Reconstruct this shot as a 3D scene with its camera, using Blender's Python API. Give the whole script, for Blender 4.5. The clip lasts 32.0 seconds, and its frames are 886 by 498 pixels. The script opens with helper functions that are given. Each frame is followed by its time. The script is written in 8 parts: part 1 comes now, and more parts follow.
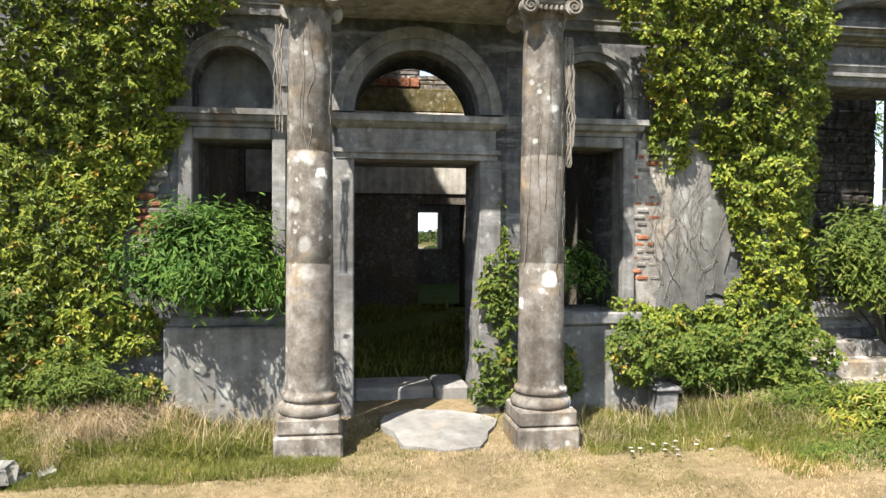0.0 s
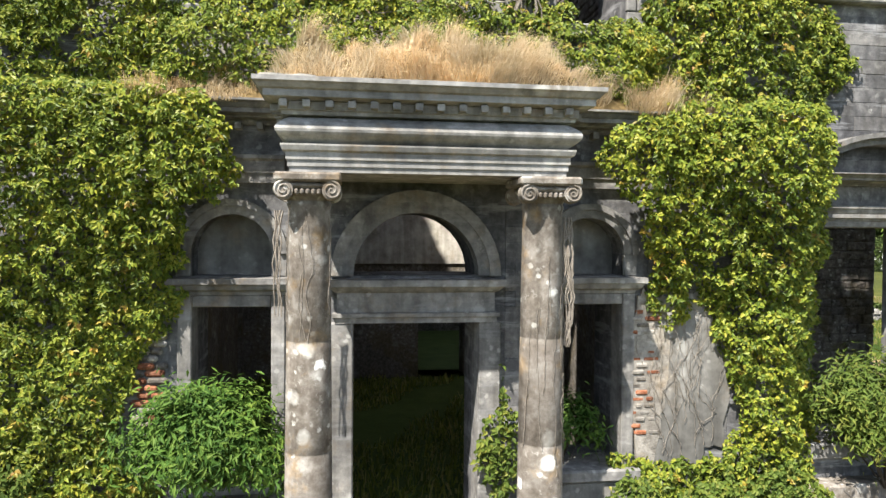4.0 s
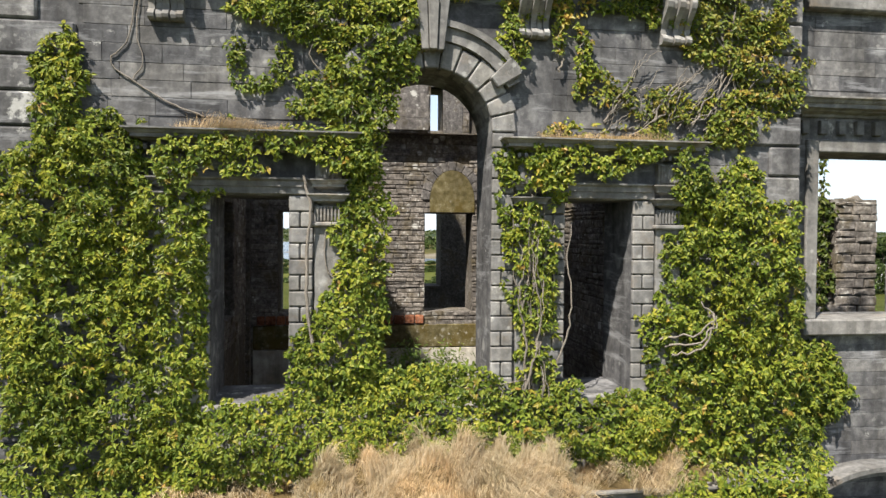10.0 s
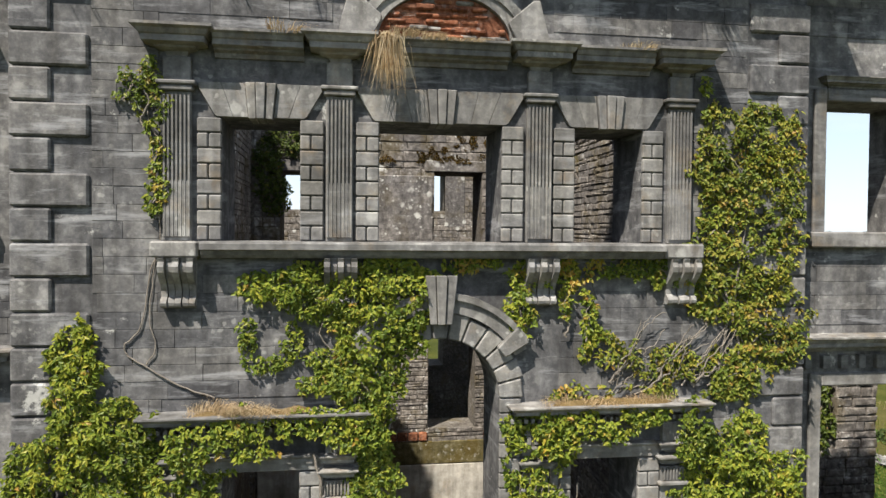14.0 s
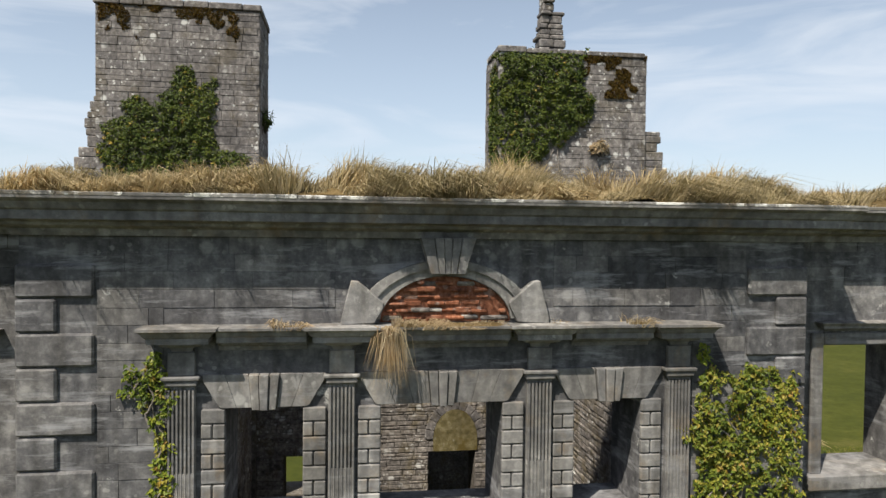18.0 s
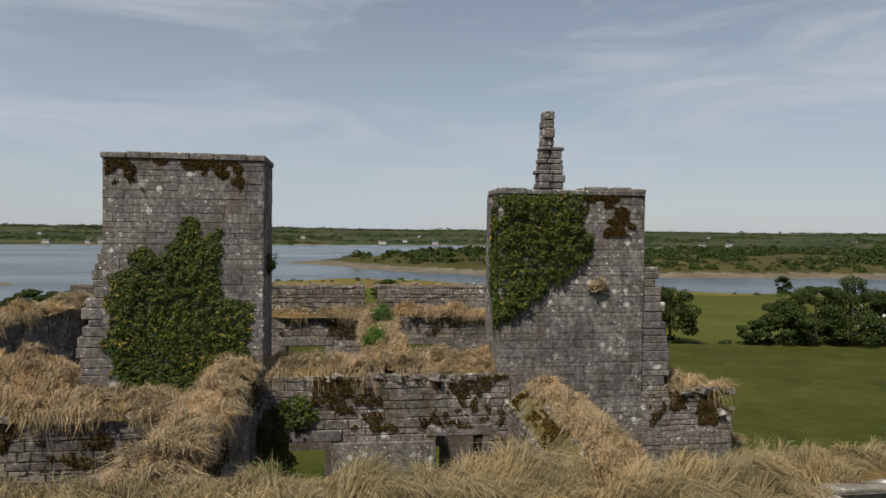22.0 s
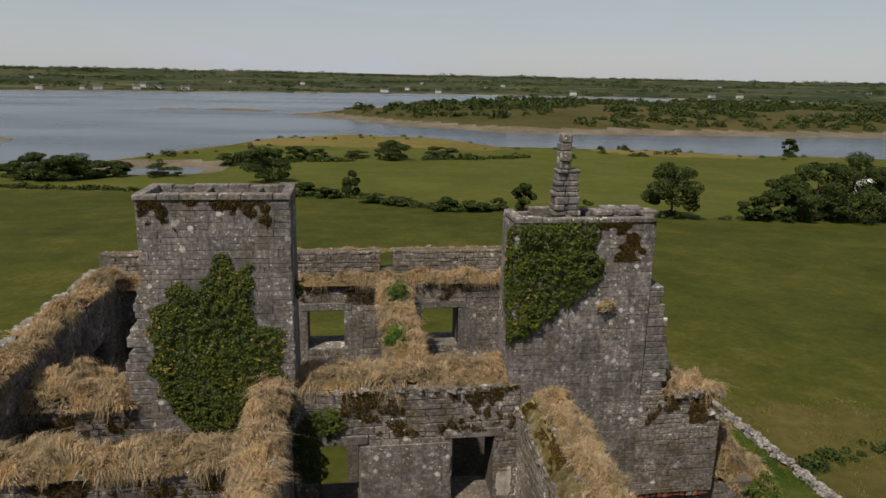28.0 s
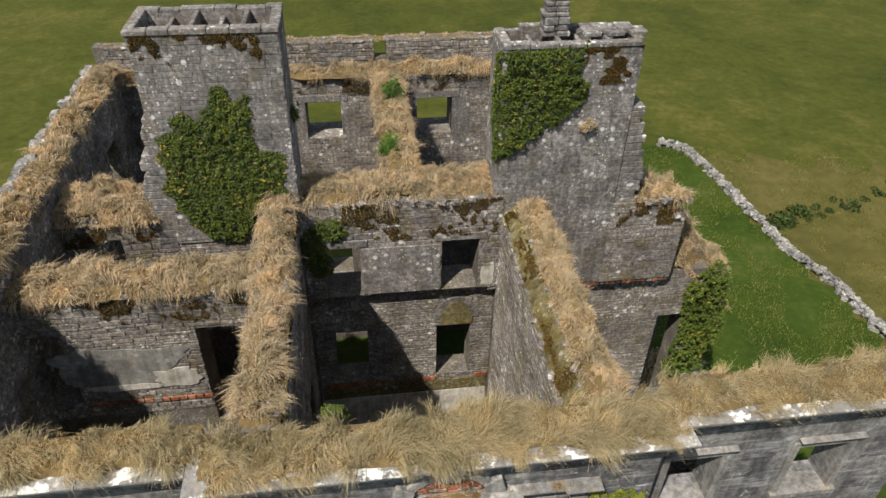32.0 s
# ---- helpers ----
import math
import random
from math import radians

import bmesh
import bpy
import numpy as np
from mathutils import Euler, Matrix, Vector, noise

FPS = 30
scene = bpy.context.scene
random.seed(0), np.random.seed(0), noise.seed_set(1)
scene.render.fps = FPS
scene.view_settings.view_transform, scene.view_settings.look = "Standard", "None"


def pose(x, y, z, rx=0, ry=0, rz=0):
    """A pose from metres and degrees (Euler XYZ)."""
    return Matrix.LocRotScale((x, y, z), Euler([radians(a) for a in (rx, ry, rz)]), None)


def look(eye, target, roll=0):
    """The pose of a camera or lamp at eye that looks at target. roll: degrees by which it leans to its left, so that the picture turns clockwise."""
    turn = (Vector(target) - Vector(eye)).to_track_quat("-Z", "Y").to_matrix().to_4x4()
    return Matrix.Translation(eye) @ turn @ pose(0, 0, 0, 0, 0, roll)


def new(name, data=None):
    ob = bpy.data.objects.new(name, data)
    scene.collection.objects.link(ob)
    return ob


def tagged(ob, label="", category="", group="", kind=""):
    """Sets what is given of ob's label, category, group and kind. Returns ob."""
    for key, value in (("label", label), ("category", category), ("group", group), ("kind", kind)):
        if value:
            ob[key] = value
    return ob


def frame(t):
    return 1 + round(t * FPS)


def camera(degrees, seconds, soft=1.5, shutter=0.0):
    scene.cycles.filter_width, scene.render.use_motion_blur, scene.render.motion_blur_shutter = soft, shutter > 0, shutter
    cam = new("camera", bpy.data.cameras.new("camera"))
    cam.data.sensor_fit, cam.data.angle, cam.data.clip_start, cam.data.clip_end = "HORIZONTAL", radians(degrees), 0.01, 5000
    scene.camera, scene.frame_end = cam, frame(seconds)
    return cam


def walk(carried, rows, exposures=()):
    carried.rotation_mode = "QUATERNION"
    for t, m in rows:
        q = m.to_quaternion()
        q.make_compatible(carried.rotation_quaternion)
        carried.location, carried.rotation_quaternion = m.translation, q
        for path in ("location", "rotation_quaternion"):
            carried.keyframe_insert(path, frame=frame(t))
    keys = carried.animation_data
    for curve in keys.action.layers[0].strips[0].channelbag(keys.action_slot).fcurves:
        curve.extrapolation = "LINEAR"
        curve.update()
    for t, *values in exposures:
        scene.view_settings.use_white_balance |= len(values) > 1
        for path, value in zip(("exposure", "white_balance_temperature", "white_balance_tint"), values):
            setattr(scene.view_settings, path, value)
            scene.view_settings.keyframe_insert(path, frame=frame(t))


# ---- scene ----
# camera: a drone that rises in front of the ruin and looks down at the end
cam = camera(65.46, 32.0)
# seconds, x, y, z, pitch, roll to its left, yaw (degrees)
ROWS = [
    (0, 0.263, 0.118, 2.414, -1.13, 0.27, -8.14),
    (0.5, 0.233, 0.144, 2.613, -1.14, 0.29, -8.13),
    (1, 0.211, 0.162, 2.819, -1.16, 0.32, -8.14),
    (1.5, 0.179, 0.189, 3.048, -1.14, 0.35, -8.14),
    (2, 0.154, 0.225, 3.277, -1.14, 0.37, -8.13),
    (2.5, 0.170, 0.227, 3.498, -1.17, 0.39, -8.14),
    (4.5, 0.290, 0.134, 4.461, -1.21, 0.40, -8.08),
    (5, 0.291, 0.143, 4.760, -1.20, 0.39, -8.08),
    (5.5, 0.266, 0.155, 5.090, -1.21, 0.39, -8.06),
    (6, 0.246, 0.149, 5.438, -1.21, 0.38, -8.06),
    (6.5, 0.252, 0.126, 5.792, -1.22, 0.37, -8.06),
    (7, 0.251, 0.092, 6.152, -1.23, 0.37, -8.06),
    (7.5, 0.228, 0.076, 6.517, -1.22, 0.36, -8.05),
    (8, 0.209, 0.061, 6.882, -1.24, 0.34, -8.05),
    (8.5, 0.202, 0.048, 7.254, -1.26, 0.36, -8.06),
    (9, 0.168, 0.055, 7.635, -1.30, 0.38, -8.09),
    (9.5, 0.129, 0.046, 8.021, -1.29, 0.41, -8.13),
    (10, 0.098, 0.024, 8.387, -1.31, 0.42, -8.18),
    (10.5, 0.072, 0.011, 8.740, -1.32, 0.42, -8.23),
    (11, 0.062, 0.004, 9.088, -1.33, 0.43, -8.26),
    (11.5, 0.082, -0.008, 9.447, -1.32, 0.44, -8.28),
    (12, 0.095, 0.008, 9.824, -1.32, 0.44, -8.27),
    (12.5, 0.134, 0.018, 10.222, -1.31, 0.44, -8.28),
    (13, 0.132, 0.003, 10.625, -1.31, 0.43, -8.27),
    (13.5, 0.049, -0.014, 11.013, -1.34, 0.43, -8.23),
    (14, -0.020, 0.003, 11.393, -1.35, 0.46, -8.20),
    (14.5, -0.012, -0.023, 11.769, -1.37, 0.48, -8.22),
    (16.5, 0.008, -0.032, 13.328, -1.40, 0.60, -8.20),
    (17, 0.004, -0.031, 13.721, -1.41, 0.62, -8.20),
    (17.5, -0.020, -0.026, 14.121, -1.43, 0.61, -8.21),
    (18, -0.066, -0.012, 14.529, -1.44, 0.62, -8.23),
    (18.5, -0.109, 0.002, 14.965, -1.46, 0.64, -8.23),
    (19, -0.129, 0.016, 15.408, -1.45, 0.66, -8.23),
    (19.5, -0.141, 0.015, 15.838, -1.45, 0.66, -8.23),
    (20, -0.145, -0.020, 16.256, -1.49, 0.66, -8.21),
    (20.5, -0.128, -0.069, 16.693, -1.51, 0.66, -8.20),
    (21, -0.137, -0.105, 17.145, -1.52, 0.66, -8.19),
    (21.5, -0.133, -0.141, 17.614, -1.53, 0.67, -8.19),
    (22, -0.149, -0.173, 18.099, -1.52, 0.68, -8.19),
    (22.5, -0.176, -0.211, 18.592, -1.55, 0.69, -8.19),
    (23, -0.222, -0.243, 19.092, -1.59, 0.71, -8.18),
    (23.5, -0.284, -0.264, 19.594, -1.75, 0.75, -8.18),
    (24, -0.368, -0.265, 20.064, -1.91, 0.81, -8.15),
    (24.5, -0.452, -0.264, 20.472, -2.24, 0.85, -8.12),
    (26.5, -0.602, -0.267, 21.839, -6.40, 1.12, -8.12),
    (27, -0.642, -0.285, 22.161, -8.41, 1.14, -8.12),
    (27.5, -0.670, -0.303, 22.485, -11.15, 1.18, -8.15),
    (28, -0.681, -0.325, 22.807, -14.13, 1.20, -8.21),
    (28.5, -0.668, -0.357, 23.135, -17.11, 1.22, -8.27),
    (29, -0.673, -0.367, 23.471, -20.05, 1.23, -8.28),
    (29.5, -0.657, -0.345, 23.812, -22.98, 1.28, -8.30),
    (30, -0.615, -0.320, 24.168, -25.96, 1.29, -8.33),
    (30.5, -0.551, -0.300, 24.551, -28.89, 1.31, -8.36),
    (31, -0.464, -0.309, 24.969, -31.77, 1.32, -8.39),
    (31.5, -0.394, -0.348, 25.419, -34.55, 1.31, -8.41),
    (32, -0.340, -0.407, 25.891, -37.16, 1.32, -8.40),
]
EXPOSURES = [(0, 1.64, 6540, 10.0), (5, 1.68, 6590, 10.0), (6, 1.5, 6678, 10.0), (7, 1.35, 6681, 10.0), (8, 1.25, 6684, 10.0), (9, 1.2, 6686, 10.0), (12, 1.1, 6695, 10.0), (14, 0.98, 6701, 10.0), (17, 0.7, 6710, 10.0), (18, 0.62, 6777, 10.2), (19, 0.38, 6843, 10.5), (20.5, 0.2, 6916, 10.9), (21, 0.15, 6922, 11.0), (22, -0.05, 6935, 11.0), (23, -0.42, 6948, 11.0), (24.5, -0.68, 6991, 11.4), (26.5, -0.62, 7116, 12.9), (28, -0.15, 7210, 14.0), (29, 0.23, 7260, 13.0), (30, 0.6, 6960, 11.5), (32, 0.58, 6710, 10.0)]
walk(cam, [(t, pose(x, y, z, 0, 0, yaw) @ pose(0, 0, 0, 90 + pitch) @ pose(0, 0, 0, 0, 0, roll)) for t, x, y, z, pitch, roll, yaw in ROWS], EXPOSURES)

# ---- light: high summer sun from behind and left of the drone, hazy blue sky ----
SUN_TO = Vector((-0.44, -0.50, 1.0)).normalized()
SUN_EL = math.asin(SUN_TO.z)
SUN_AZ = math.atan2(SUN_TO.x, SUN_TO.y)
world = bpy.data.worlds.new("world")
scene.world = world
world.use_nodes = True
wn, wl = world.node_tree.nodes, world.node_tree.links
wn.clear()
w_out = wn.new("ShaderNodeOutputWorld")
w_bg = wn.new("ShaderNodeBackground")
w_sky = wn.new("ShaderNodeTexSky")
w_sky.sky_type, w_sky.sun_disc = "NISHITA", False
w_sky.sun_elevation, w_sky.sun_rotation = SUN_EL, SUN_AZ
w_sky.air_density, w_sky.dust_density, w_sky.ozone_density = 1.0, 0.4, 1.0
w_co = wn.new("ShaderNodeTexCoord")
w_map = wn.new("ShaderNodeMapping")
w_map.inputs["Scale"].default_value = (1.6, 1.6, 9.0)
w_map.inputs["Rotation"].default_value = (0.10, 0.05, 0.3)
w_noise = wn.new("ShaderNodeTexNoise")
w_noise.inputs["Scale"].default_value, w_noise.inputs["Detail"].default_value = 1.7, 7.0
w_noise.inputs["Roughness"].default_value, w_noise.inputs["Distortion"].default_value = 0.55, 0.6
w_ramp = wn.new("ShaderNodeMapRange")
w_ramp.inputs["From Min"].default_value, w_ramp.inputs["From Max"].default_value = 0.45, 0.70
w_ramp.inputs["To Min"].default_value, w_ramp.inputs["To Max"].default_value = 0.20, 0.95
w_mix = wn.new("ShaderNodeMix")
w_mix.data_type = "RGBA"
w_mix.inputs["B"].default_value = (6.45, 7.05, 7.9, 1)
wl.new(w_co.outputs["Generated"], w_map.inputs["Vector"])
wl.new(w_map.outputs["Vector"], w_noise.inputs["Vector"])
wl.new(w_noise.outputs["Fac"], w_ramp.inputs["Value"])
wl.new(w_ramp.outputs["Result"], w_mix.inputs["Factor"])
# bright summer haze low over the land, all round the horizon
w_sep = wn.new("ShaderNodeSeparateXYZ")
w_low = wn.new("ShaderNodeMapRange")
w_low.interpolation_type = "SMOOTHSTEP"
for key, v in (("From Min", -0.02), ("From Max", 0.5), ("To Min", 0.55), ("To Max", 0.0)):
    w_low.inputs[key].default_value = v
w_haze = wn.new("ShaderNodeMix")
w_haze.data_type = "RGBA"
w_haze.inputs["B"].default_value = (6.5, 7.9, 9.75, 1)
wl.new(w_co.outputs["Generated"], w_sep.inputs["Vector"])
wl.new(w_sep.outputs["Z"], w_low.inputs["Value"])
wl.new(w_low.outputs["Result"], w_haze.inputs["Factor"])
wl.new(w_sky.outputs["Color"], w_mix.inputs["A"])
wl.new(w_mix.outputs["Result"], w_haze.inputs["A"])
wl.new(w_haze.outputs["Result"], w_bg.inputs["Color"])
wl.new(w_bg.outputs["Background"], w_out.inputs["Surface"])
w_bg.inputs["Strength"].default_value = 0.074
sun_data = bpy.data.lights.new("sun", "SUN")
sun_data.energy, sun_data.angle, sun_data.color = 5.0, radians(0.53), (1.0, 0.94, 0.85)
sun = new("sun", sun_data)
sun.matrix_world = look((0, 0, 60), Vector((0, 0, 60)) - SUN_TO)

# ---- materials ----
def material(name, rough=0.9, spec=0.3):
    m = bpy.data.materials.new(name)
    m.use_nodes = True
    b = m.node_tree.nodes["Principled BSDF"]
    b.inputs["Roughness"].default_value = rough
    b.inputs["Specular IOR Level"].default_value = spec
    return m, m.node_tree.nodes, m.node_tree.links, b


def tex(n, l, kind, scale, vec=None, **kw):
    t = n.new(kind)
    t.inputs["Scale"].default_value = scale
    for k, v in kw.items():
        t.inputs[k].default_value = v
    if vec is not None:
        l.new(vec, t.inputs["Vector"])
    return t


def ramp(n, l, src, stops):
    r = n.new("ShaderNodeValToRGB")
    while len(r.color_ramp.elements) < len(stops):
        r.color_ramp.elements.new(0.5)
    for e, (p, c) in zip(r.color_ramp.elements, stops):
        e.position, e.color = p, (*c, 1) if len(c) == 3 else c
    l.new(src, r.inputs["Fac"])
    return r.outputs["Color"]


def mixc(n, l, fac, a, b, mode="MIX"):
    m = n.new("ShaderNodeMix")
    m.data_type, m.blend_type = "RGBA", mode
    for key, v in (("Factor", fac), ("A", a), ("B", b)):
        sock = m.inputs[key]
        if isinstance(v, (int, float)):
            sock.default_value = v
        elif isinstance(v, tuple):
            sock.default_value = (*v, 1) if len(v) == 3 else v
        else:
            l.new(v, sock)
    return m.outputs["Result"]


def bump(n, l, b, height, strength, dist):
    bp = n.new("ShaderNodeBump")
    bp.inputs["Strength"].default_value, bp.inputs["Distance"].default_value = strength, dist
    l.new(height, bp.inputs["Height"])
    l.new(bp.outputs["Normal"], b.inputs["Normal"])


def stone_mat(name, dark, mid, light, grain=9.0, lichen=0.5, moss=0.0, vary=0.35, streak=0.5, relief=0.5, ochre=0.0, splash=0.0, crust=0.0, bands=0.0):
    """Weathered stone: mottle, streaks running down, white lichen dots, moss, a shade of its own per piece."""
    m, n, l, b = material(name, 0.92, 0.2)
    geo = n.new("ShaderNodeNewGeometry")
    pos = geo.outputs["Position"]
    big = tex(n, l, "ShaderNodeTexNoise", 0.9, pos, Detail=6.0, Roughness=0.6)
    fine = tex(n, l, "ShaderNodeTexNoise", grain, pos, Detail=8.0, Roughness=0.7)
    col = ramp(n, l, fine.outputs["Fac"], [(0.34, dark), (0.5, mid), (0.66, light)] if relief > 0.5 else [(0.28, dark), (0.5, mid), (0.74, light)])
    blot = ramp(n, l, big.outputs["Fac"], [(0.32, (0.50, 0.50, 0.50)), (0.55, (1, 1, 1)), (0.72, (1.35, 1.35, 1.32))])
    col = mixc(n, l, 0.8, col, blot, "MULTIPLY")
    # rain streaks
    mp = n.new("ShaderNodeMapping")
    mp.inputs["Scale"].default_value = (7.0, 7.0, 0.55)
    l.new(pos, mp.inputs["Vector"])
    st = tex(n, l, "ShaderNodeTexNoise", 1.0, mp.outputs["Vector"], Detail=4.0)
    stc = ramp(n, l, st.outputs["Fac"], [(0.36, (0.55, 0.54, 0.52)), (0.56, (1, 1, 1)), (0.75, (1.25, 1.25, 1.25))])
    col = mixc(n, l, streak, col, stc, "MULTIPLY")
    # each stone a shade of its own
    oi = n.new("ShaderNodeObjectInfo")
    add = n.new("ShaderNodeMath")
    add.operation = "ADD"
    l.new(oi.outputs["Random"], add.inputs[0])
    l.new(geo.outputs["Random Per Island"], add.inputs[1])
    fr = n.new("ShaderNodeMath")
    fr.operation = "FRACT"
    l.new(add.outputs[0], fr.inputs[0])
    own = ramp(n, l, fr.outputs[0], [(0.0, (0.62, 0.63, 0.66)), (0.5, (1.0, 0.99, 0.97)), (1.0, (1.38, 1.34, 1.26))])
    col = mixc(n, l, vary, col, own, "MULTIPLY")
    if ochre:
        oc = tex(n, l, "ShaderNodeTexNoise", 2.3, pos, Detail=6.0, Roughness=0.65)
        of = ramp(n, l, oc.outputs["Fac"], [(0.55, (0, 0, 0)), (0.72, (ochre, ochre, ochre))])
        col = mixc(n, l, of, col, (0.30, 0.19, 0.07))
    if moss:
        mo = tex(n, l, "ShaderNodeTexNoise", 1.6, pos, Detail=7.0, Roughness=0.7)
        mf = ramp(n, l, mo.outputs["Fac"], [(0.51, (0, 0, 0)), (0.60, (moss, moss, moss))])
        col = mixc(n, l, mf, col, (0.085, 0.062, 0.014))
    if lichen:
        wob = mixc(n, l, 0.12, pos, fine.outputs["Color"], "ADD")
        v = tex(n, l, "ShaderNodeTexVoronoi", 2.7, wob, Randomness=1.0)
        v2 = tex(n, l, "ShaderNodeTexVoronoi", 7.0, wob, Randomness=1.0)
        dots = ramp(n, l, v.outputs["Distance"], [(0.15, (1, 1, 1)), (0.24, (0, 0, 0))])
        dots2 = ramp(n, l, v2.outputs["Distance"], [(0.14, (1, 1, 1)), (0.22, (0, 0, 0))])
        area = ramp(n, l, big.outputs["Fac"], [(0.45, (0, 0, 0)), (0.58, (lichen, lichen, lichen))])
        spots = mixc(n, l, 1.0, dots, dots2, "LIGHTEN")
        spots = mixc(n, l, 1.0, spots, area, "MULTIPLY")
        col = mixc(n, l, spots, col, (0.52, 0.52, 0.49))
        sp_ = tex(n, l, "ShaderNodeTexNoise", 13.0, pos, Detail=7.0, Roughness=0.75)
        spf = ramp(n, l, sp_.outputs["Fac"], [(0.57, (0, 0, 0)), (0.63, (1, 1, 1))])
        spf = mixc(n, l, 1.0, spf, area, "MULTIPLY")
        spf = mixc(n, l, 1.0, spf, (0.75, 0.75, 0.75), "MULTIPLY")
        col = mixc(n, l, spf, col, (0.40, 0.395, 0.37))
    if splash:
        wob = mixc(n, l, 0.25, pos, fine.outputs["Color"], "ADD")
        v3 = tex(n, l, "ShaderNodeTexVoronoi", 1.9, wob, Randomness=1.0)
        sp = ramp(n, l, v3.outputs["Distance"], [(0.07, (splash, splash, splash)), (0.12, (0, 0, 0))])
        col = mixc(n, l, sp, col, (0.66, 0.66, 0.63))
    if bands:
        mb = n.new("ShaderNodeMapping")
        mb.inputs["Scale"].default_value = (0.7, 0.7, 4.5)
        l.new(pos, mb.inputs["Vector"])
        nb = tex(n, l, "ShaderNodeTexNoise", 1.3, mb.outputs["Vector"], Detail=7.0, Roughness=0.68)
        bf = ramp(n, l, nb.outputs["Fac"], [(0.54, (0, 0, 0)), (0.66, (bands, bands, bands))])
        col = mixc(n, l, bf, col, (0.33, 0.335, 0.345))
    if crust:
        # white lichen crust in broken sheets
        cr = tex(n, l, "ShaderNodeTexNoise", 1.7, pos, Detail=9.0, Roughness=0.72)
        cf = ramp(n, l, cr.outputs["Fac"], [(0.53 + (0.10 if crust < 0.7 else 0), (0, 0, 0)), (0.57 + (0.10 if crust < 0.7 else 0), (crust, crust, crust))])
        col = mixc(n, l, cf, col, (0.60, 0.60, 0.565))
    l.new(col, b.inputs["Base Color"])
    hgt = mixc(n, l, 0.4, fine.outputs["Color"], tex(n, l, "ShaderNodeTexNoise", grain * 5, pos, Detail=3.0).outputs["Color"])
    bump(n, l, b, hgt, relief, 0.02)
    return m


def leaf_mat(name, cols, glow=0.3, rough=0.5, spec=0.35):
    """Leaves or blades: a colour of its own per leaf, patches of older growth, light through the blade."""
    m, n, l, b = material(name, rough, spec)
    geo = n.new("ShaderNodeNewGeometry")
    c = ramp(n, l, geo.outputs["Random Per Island"], [(i / (len(cols) - 1), k) for i, k in enumerate(cols)])
    big = tex(n, l, "ShaderNodeTexNoise", 1.3, geo.outputs["Position"], Detail=4.0)
    pc = ramp(n, l, big.outputs["Fac"], [(0.34, (0.60, 0.64, 0.6)), (0.52, (1, 1, 1)), (0.70, (1.30, 1.15, 0.95))])
    c = mixc(n, l, 0.75, c, pc, "MULTIPLY")
    l.new(c, b.inputs["Base Color"])
    tr = n.new("ShaderNodeBsdfTranslucent")
    l.new(c, tr.inputs["Color"])
    mx = n.new("ShaderNodeMixShader")
    mx.inputs["Fac"].default_value = glow
    out = n["Material Output"]
    l.new(b.outputs["BSDF"], mx.inputs[1])
    l.new(tr.outputs["BSDF"], mx.inputs[2])
    l.new(mx.outputs["Shader"], out.inputs["Surface"])
    return m


def soil_mat(name, cols, scale=3.0, relief=0.6):
    m, n, l, b = material(name, 0.95, 0.1)
    geo = n.new("ShaderNodeNewGeometry")
    f = tex(n, l, "ShaderNodeTexNoise", scale, geo.outputs["Position"], Detail=9.0, Roughness=0.7)
    g = tex(n, l, "ShaderNodeTexNoise", scale * 9, geo.outputs["Position"], Detail=5.0, Roughness=0.75)
    mix = mixc(n, l, 0.45, f.outputs["Color"], g.outputs["Color"])
    k = len(cols) - 1
    l.new(ramp(n, l, mix, [(0.34 + 0.32 * i / k, c) for i, c in enumerate(cols)]), b.inputs["Base Color"])
    bump(n, l, b, mix, relief, 0.05)
    return m


ASHLAR = stone_mat("grey_limestone_ashlar", (0.056, 0.057, 0.062), (0.116, 0.116, 0.120), (0.225, 0.225, 0.226), 7.0, 0.25, 0.0, 0.8, 0.65, 0.4, 0.0, 0.0, 0.5, 0.6)
MOULD = stone_mat("dressed_limestone", (0.112, 0.111, 0.111), (0.182, 0.179, 0.174), (0.285, 0.279, 0.266), 8.0, 0.38, 0.0, 0.35, 0.65, 0.3, 0.25, 0.0, 0.0, 0.3)
# paler copy of the dressed limestone, for the porch bands and dentils
PORCH_STONE = stone_mat("pale_porch_stone", (0.150, 0.150, 0.150), (0.240, 0.238, 0.232), (0.36, 0.353, 0.338), 8.0, 0.4, 0.0, 0.25, 0.7, 0.3, 0.3, 0.0, 0.0, 0.4)
COLUMN = stone_mat("stained_column_stone", (0.098, 0.084, 0.070), (0.178, 0.158, 0.136), (0.285, 0.268, 0.245), 6.0, 0.85, 0.0, 0.25, 0.75, 0.6, 0.55, 0.95)
RUBBLE = stone_mat("dark_rubble_stone", (0.070, 0.064, 0.059), (0.165, 0.150, 0.138), (0.30, 0.278, 0.255), 10.0, 0.9, 0.45, 0.5, 0.3, 0.9, 0.0, 0.0, 0.5)
MORTAR = stone_mat("rubble_mortar", (0.060, 0.053, 0.046), (0.118, 0.106, 0.093), (0.20, 0.185, 0.166), 14.0, 0.3, 0.4, 0.1, 0.3, 0.9)
CHIM = stone_mat("chimney_limestone", (0.076, 0.072, 0.070), (0.150, 0.141, 0.137), (0.265, 0.250, 0.238), 9.0, 0.95, 0.25, 0.4, 0.5, 0.7, 0.0, 0.0, 0.5)
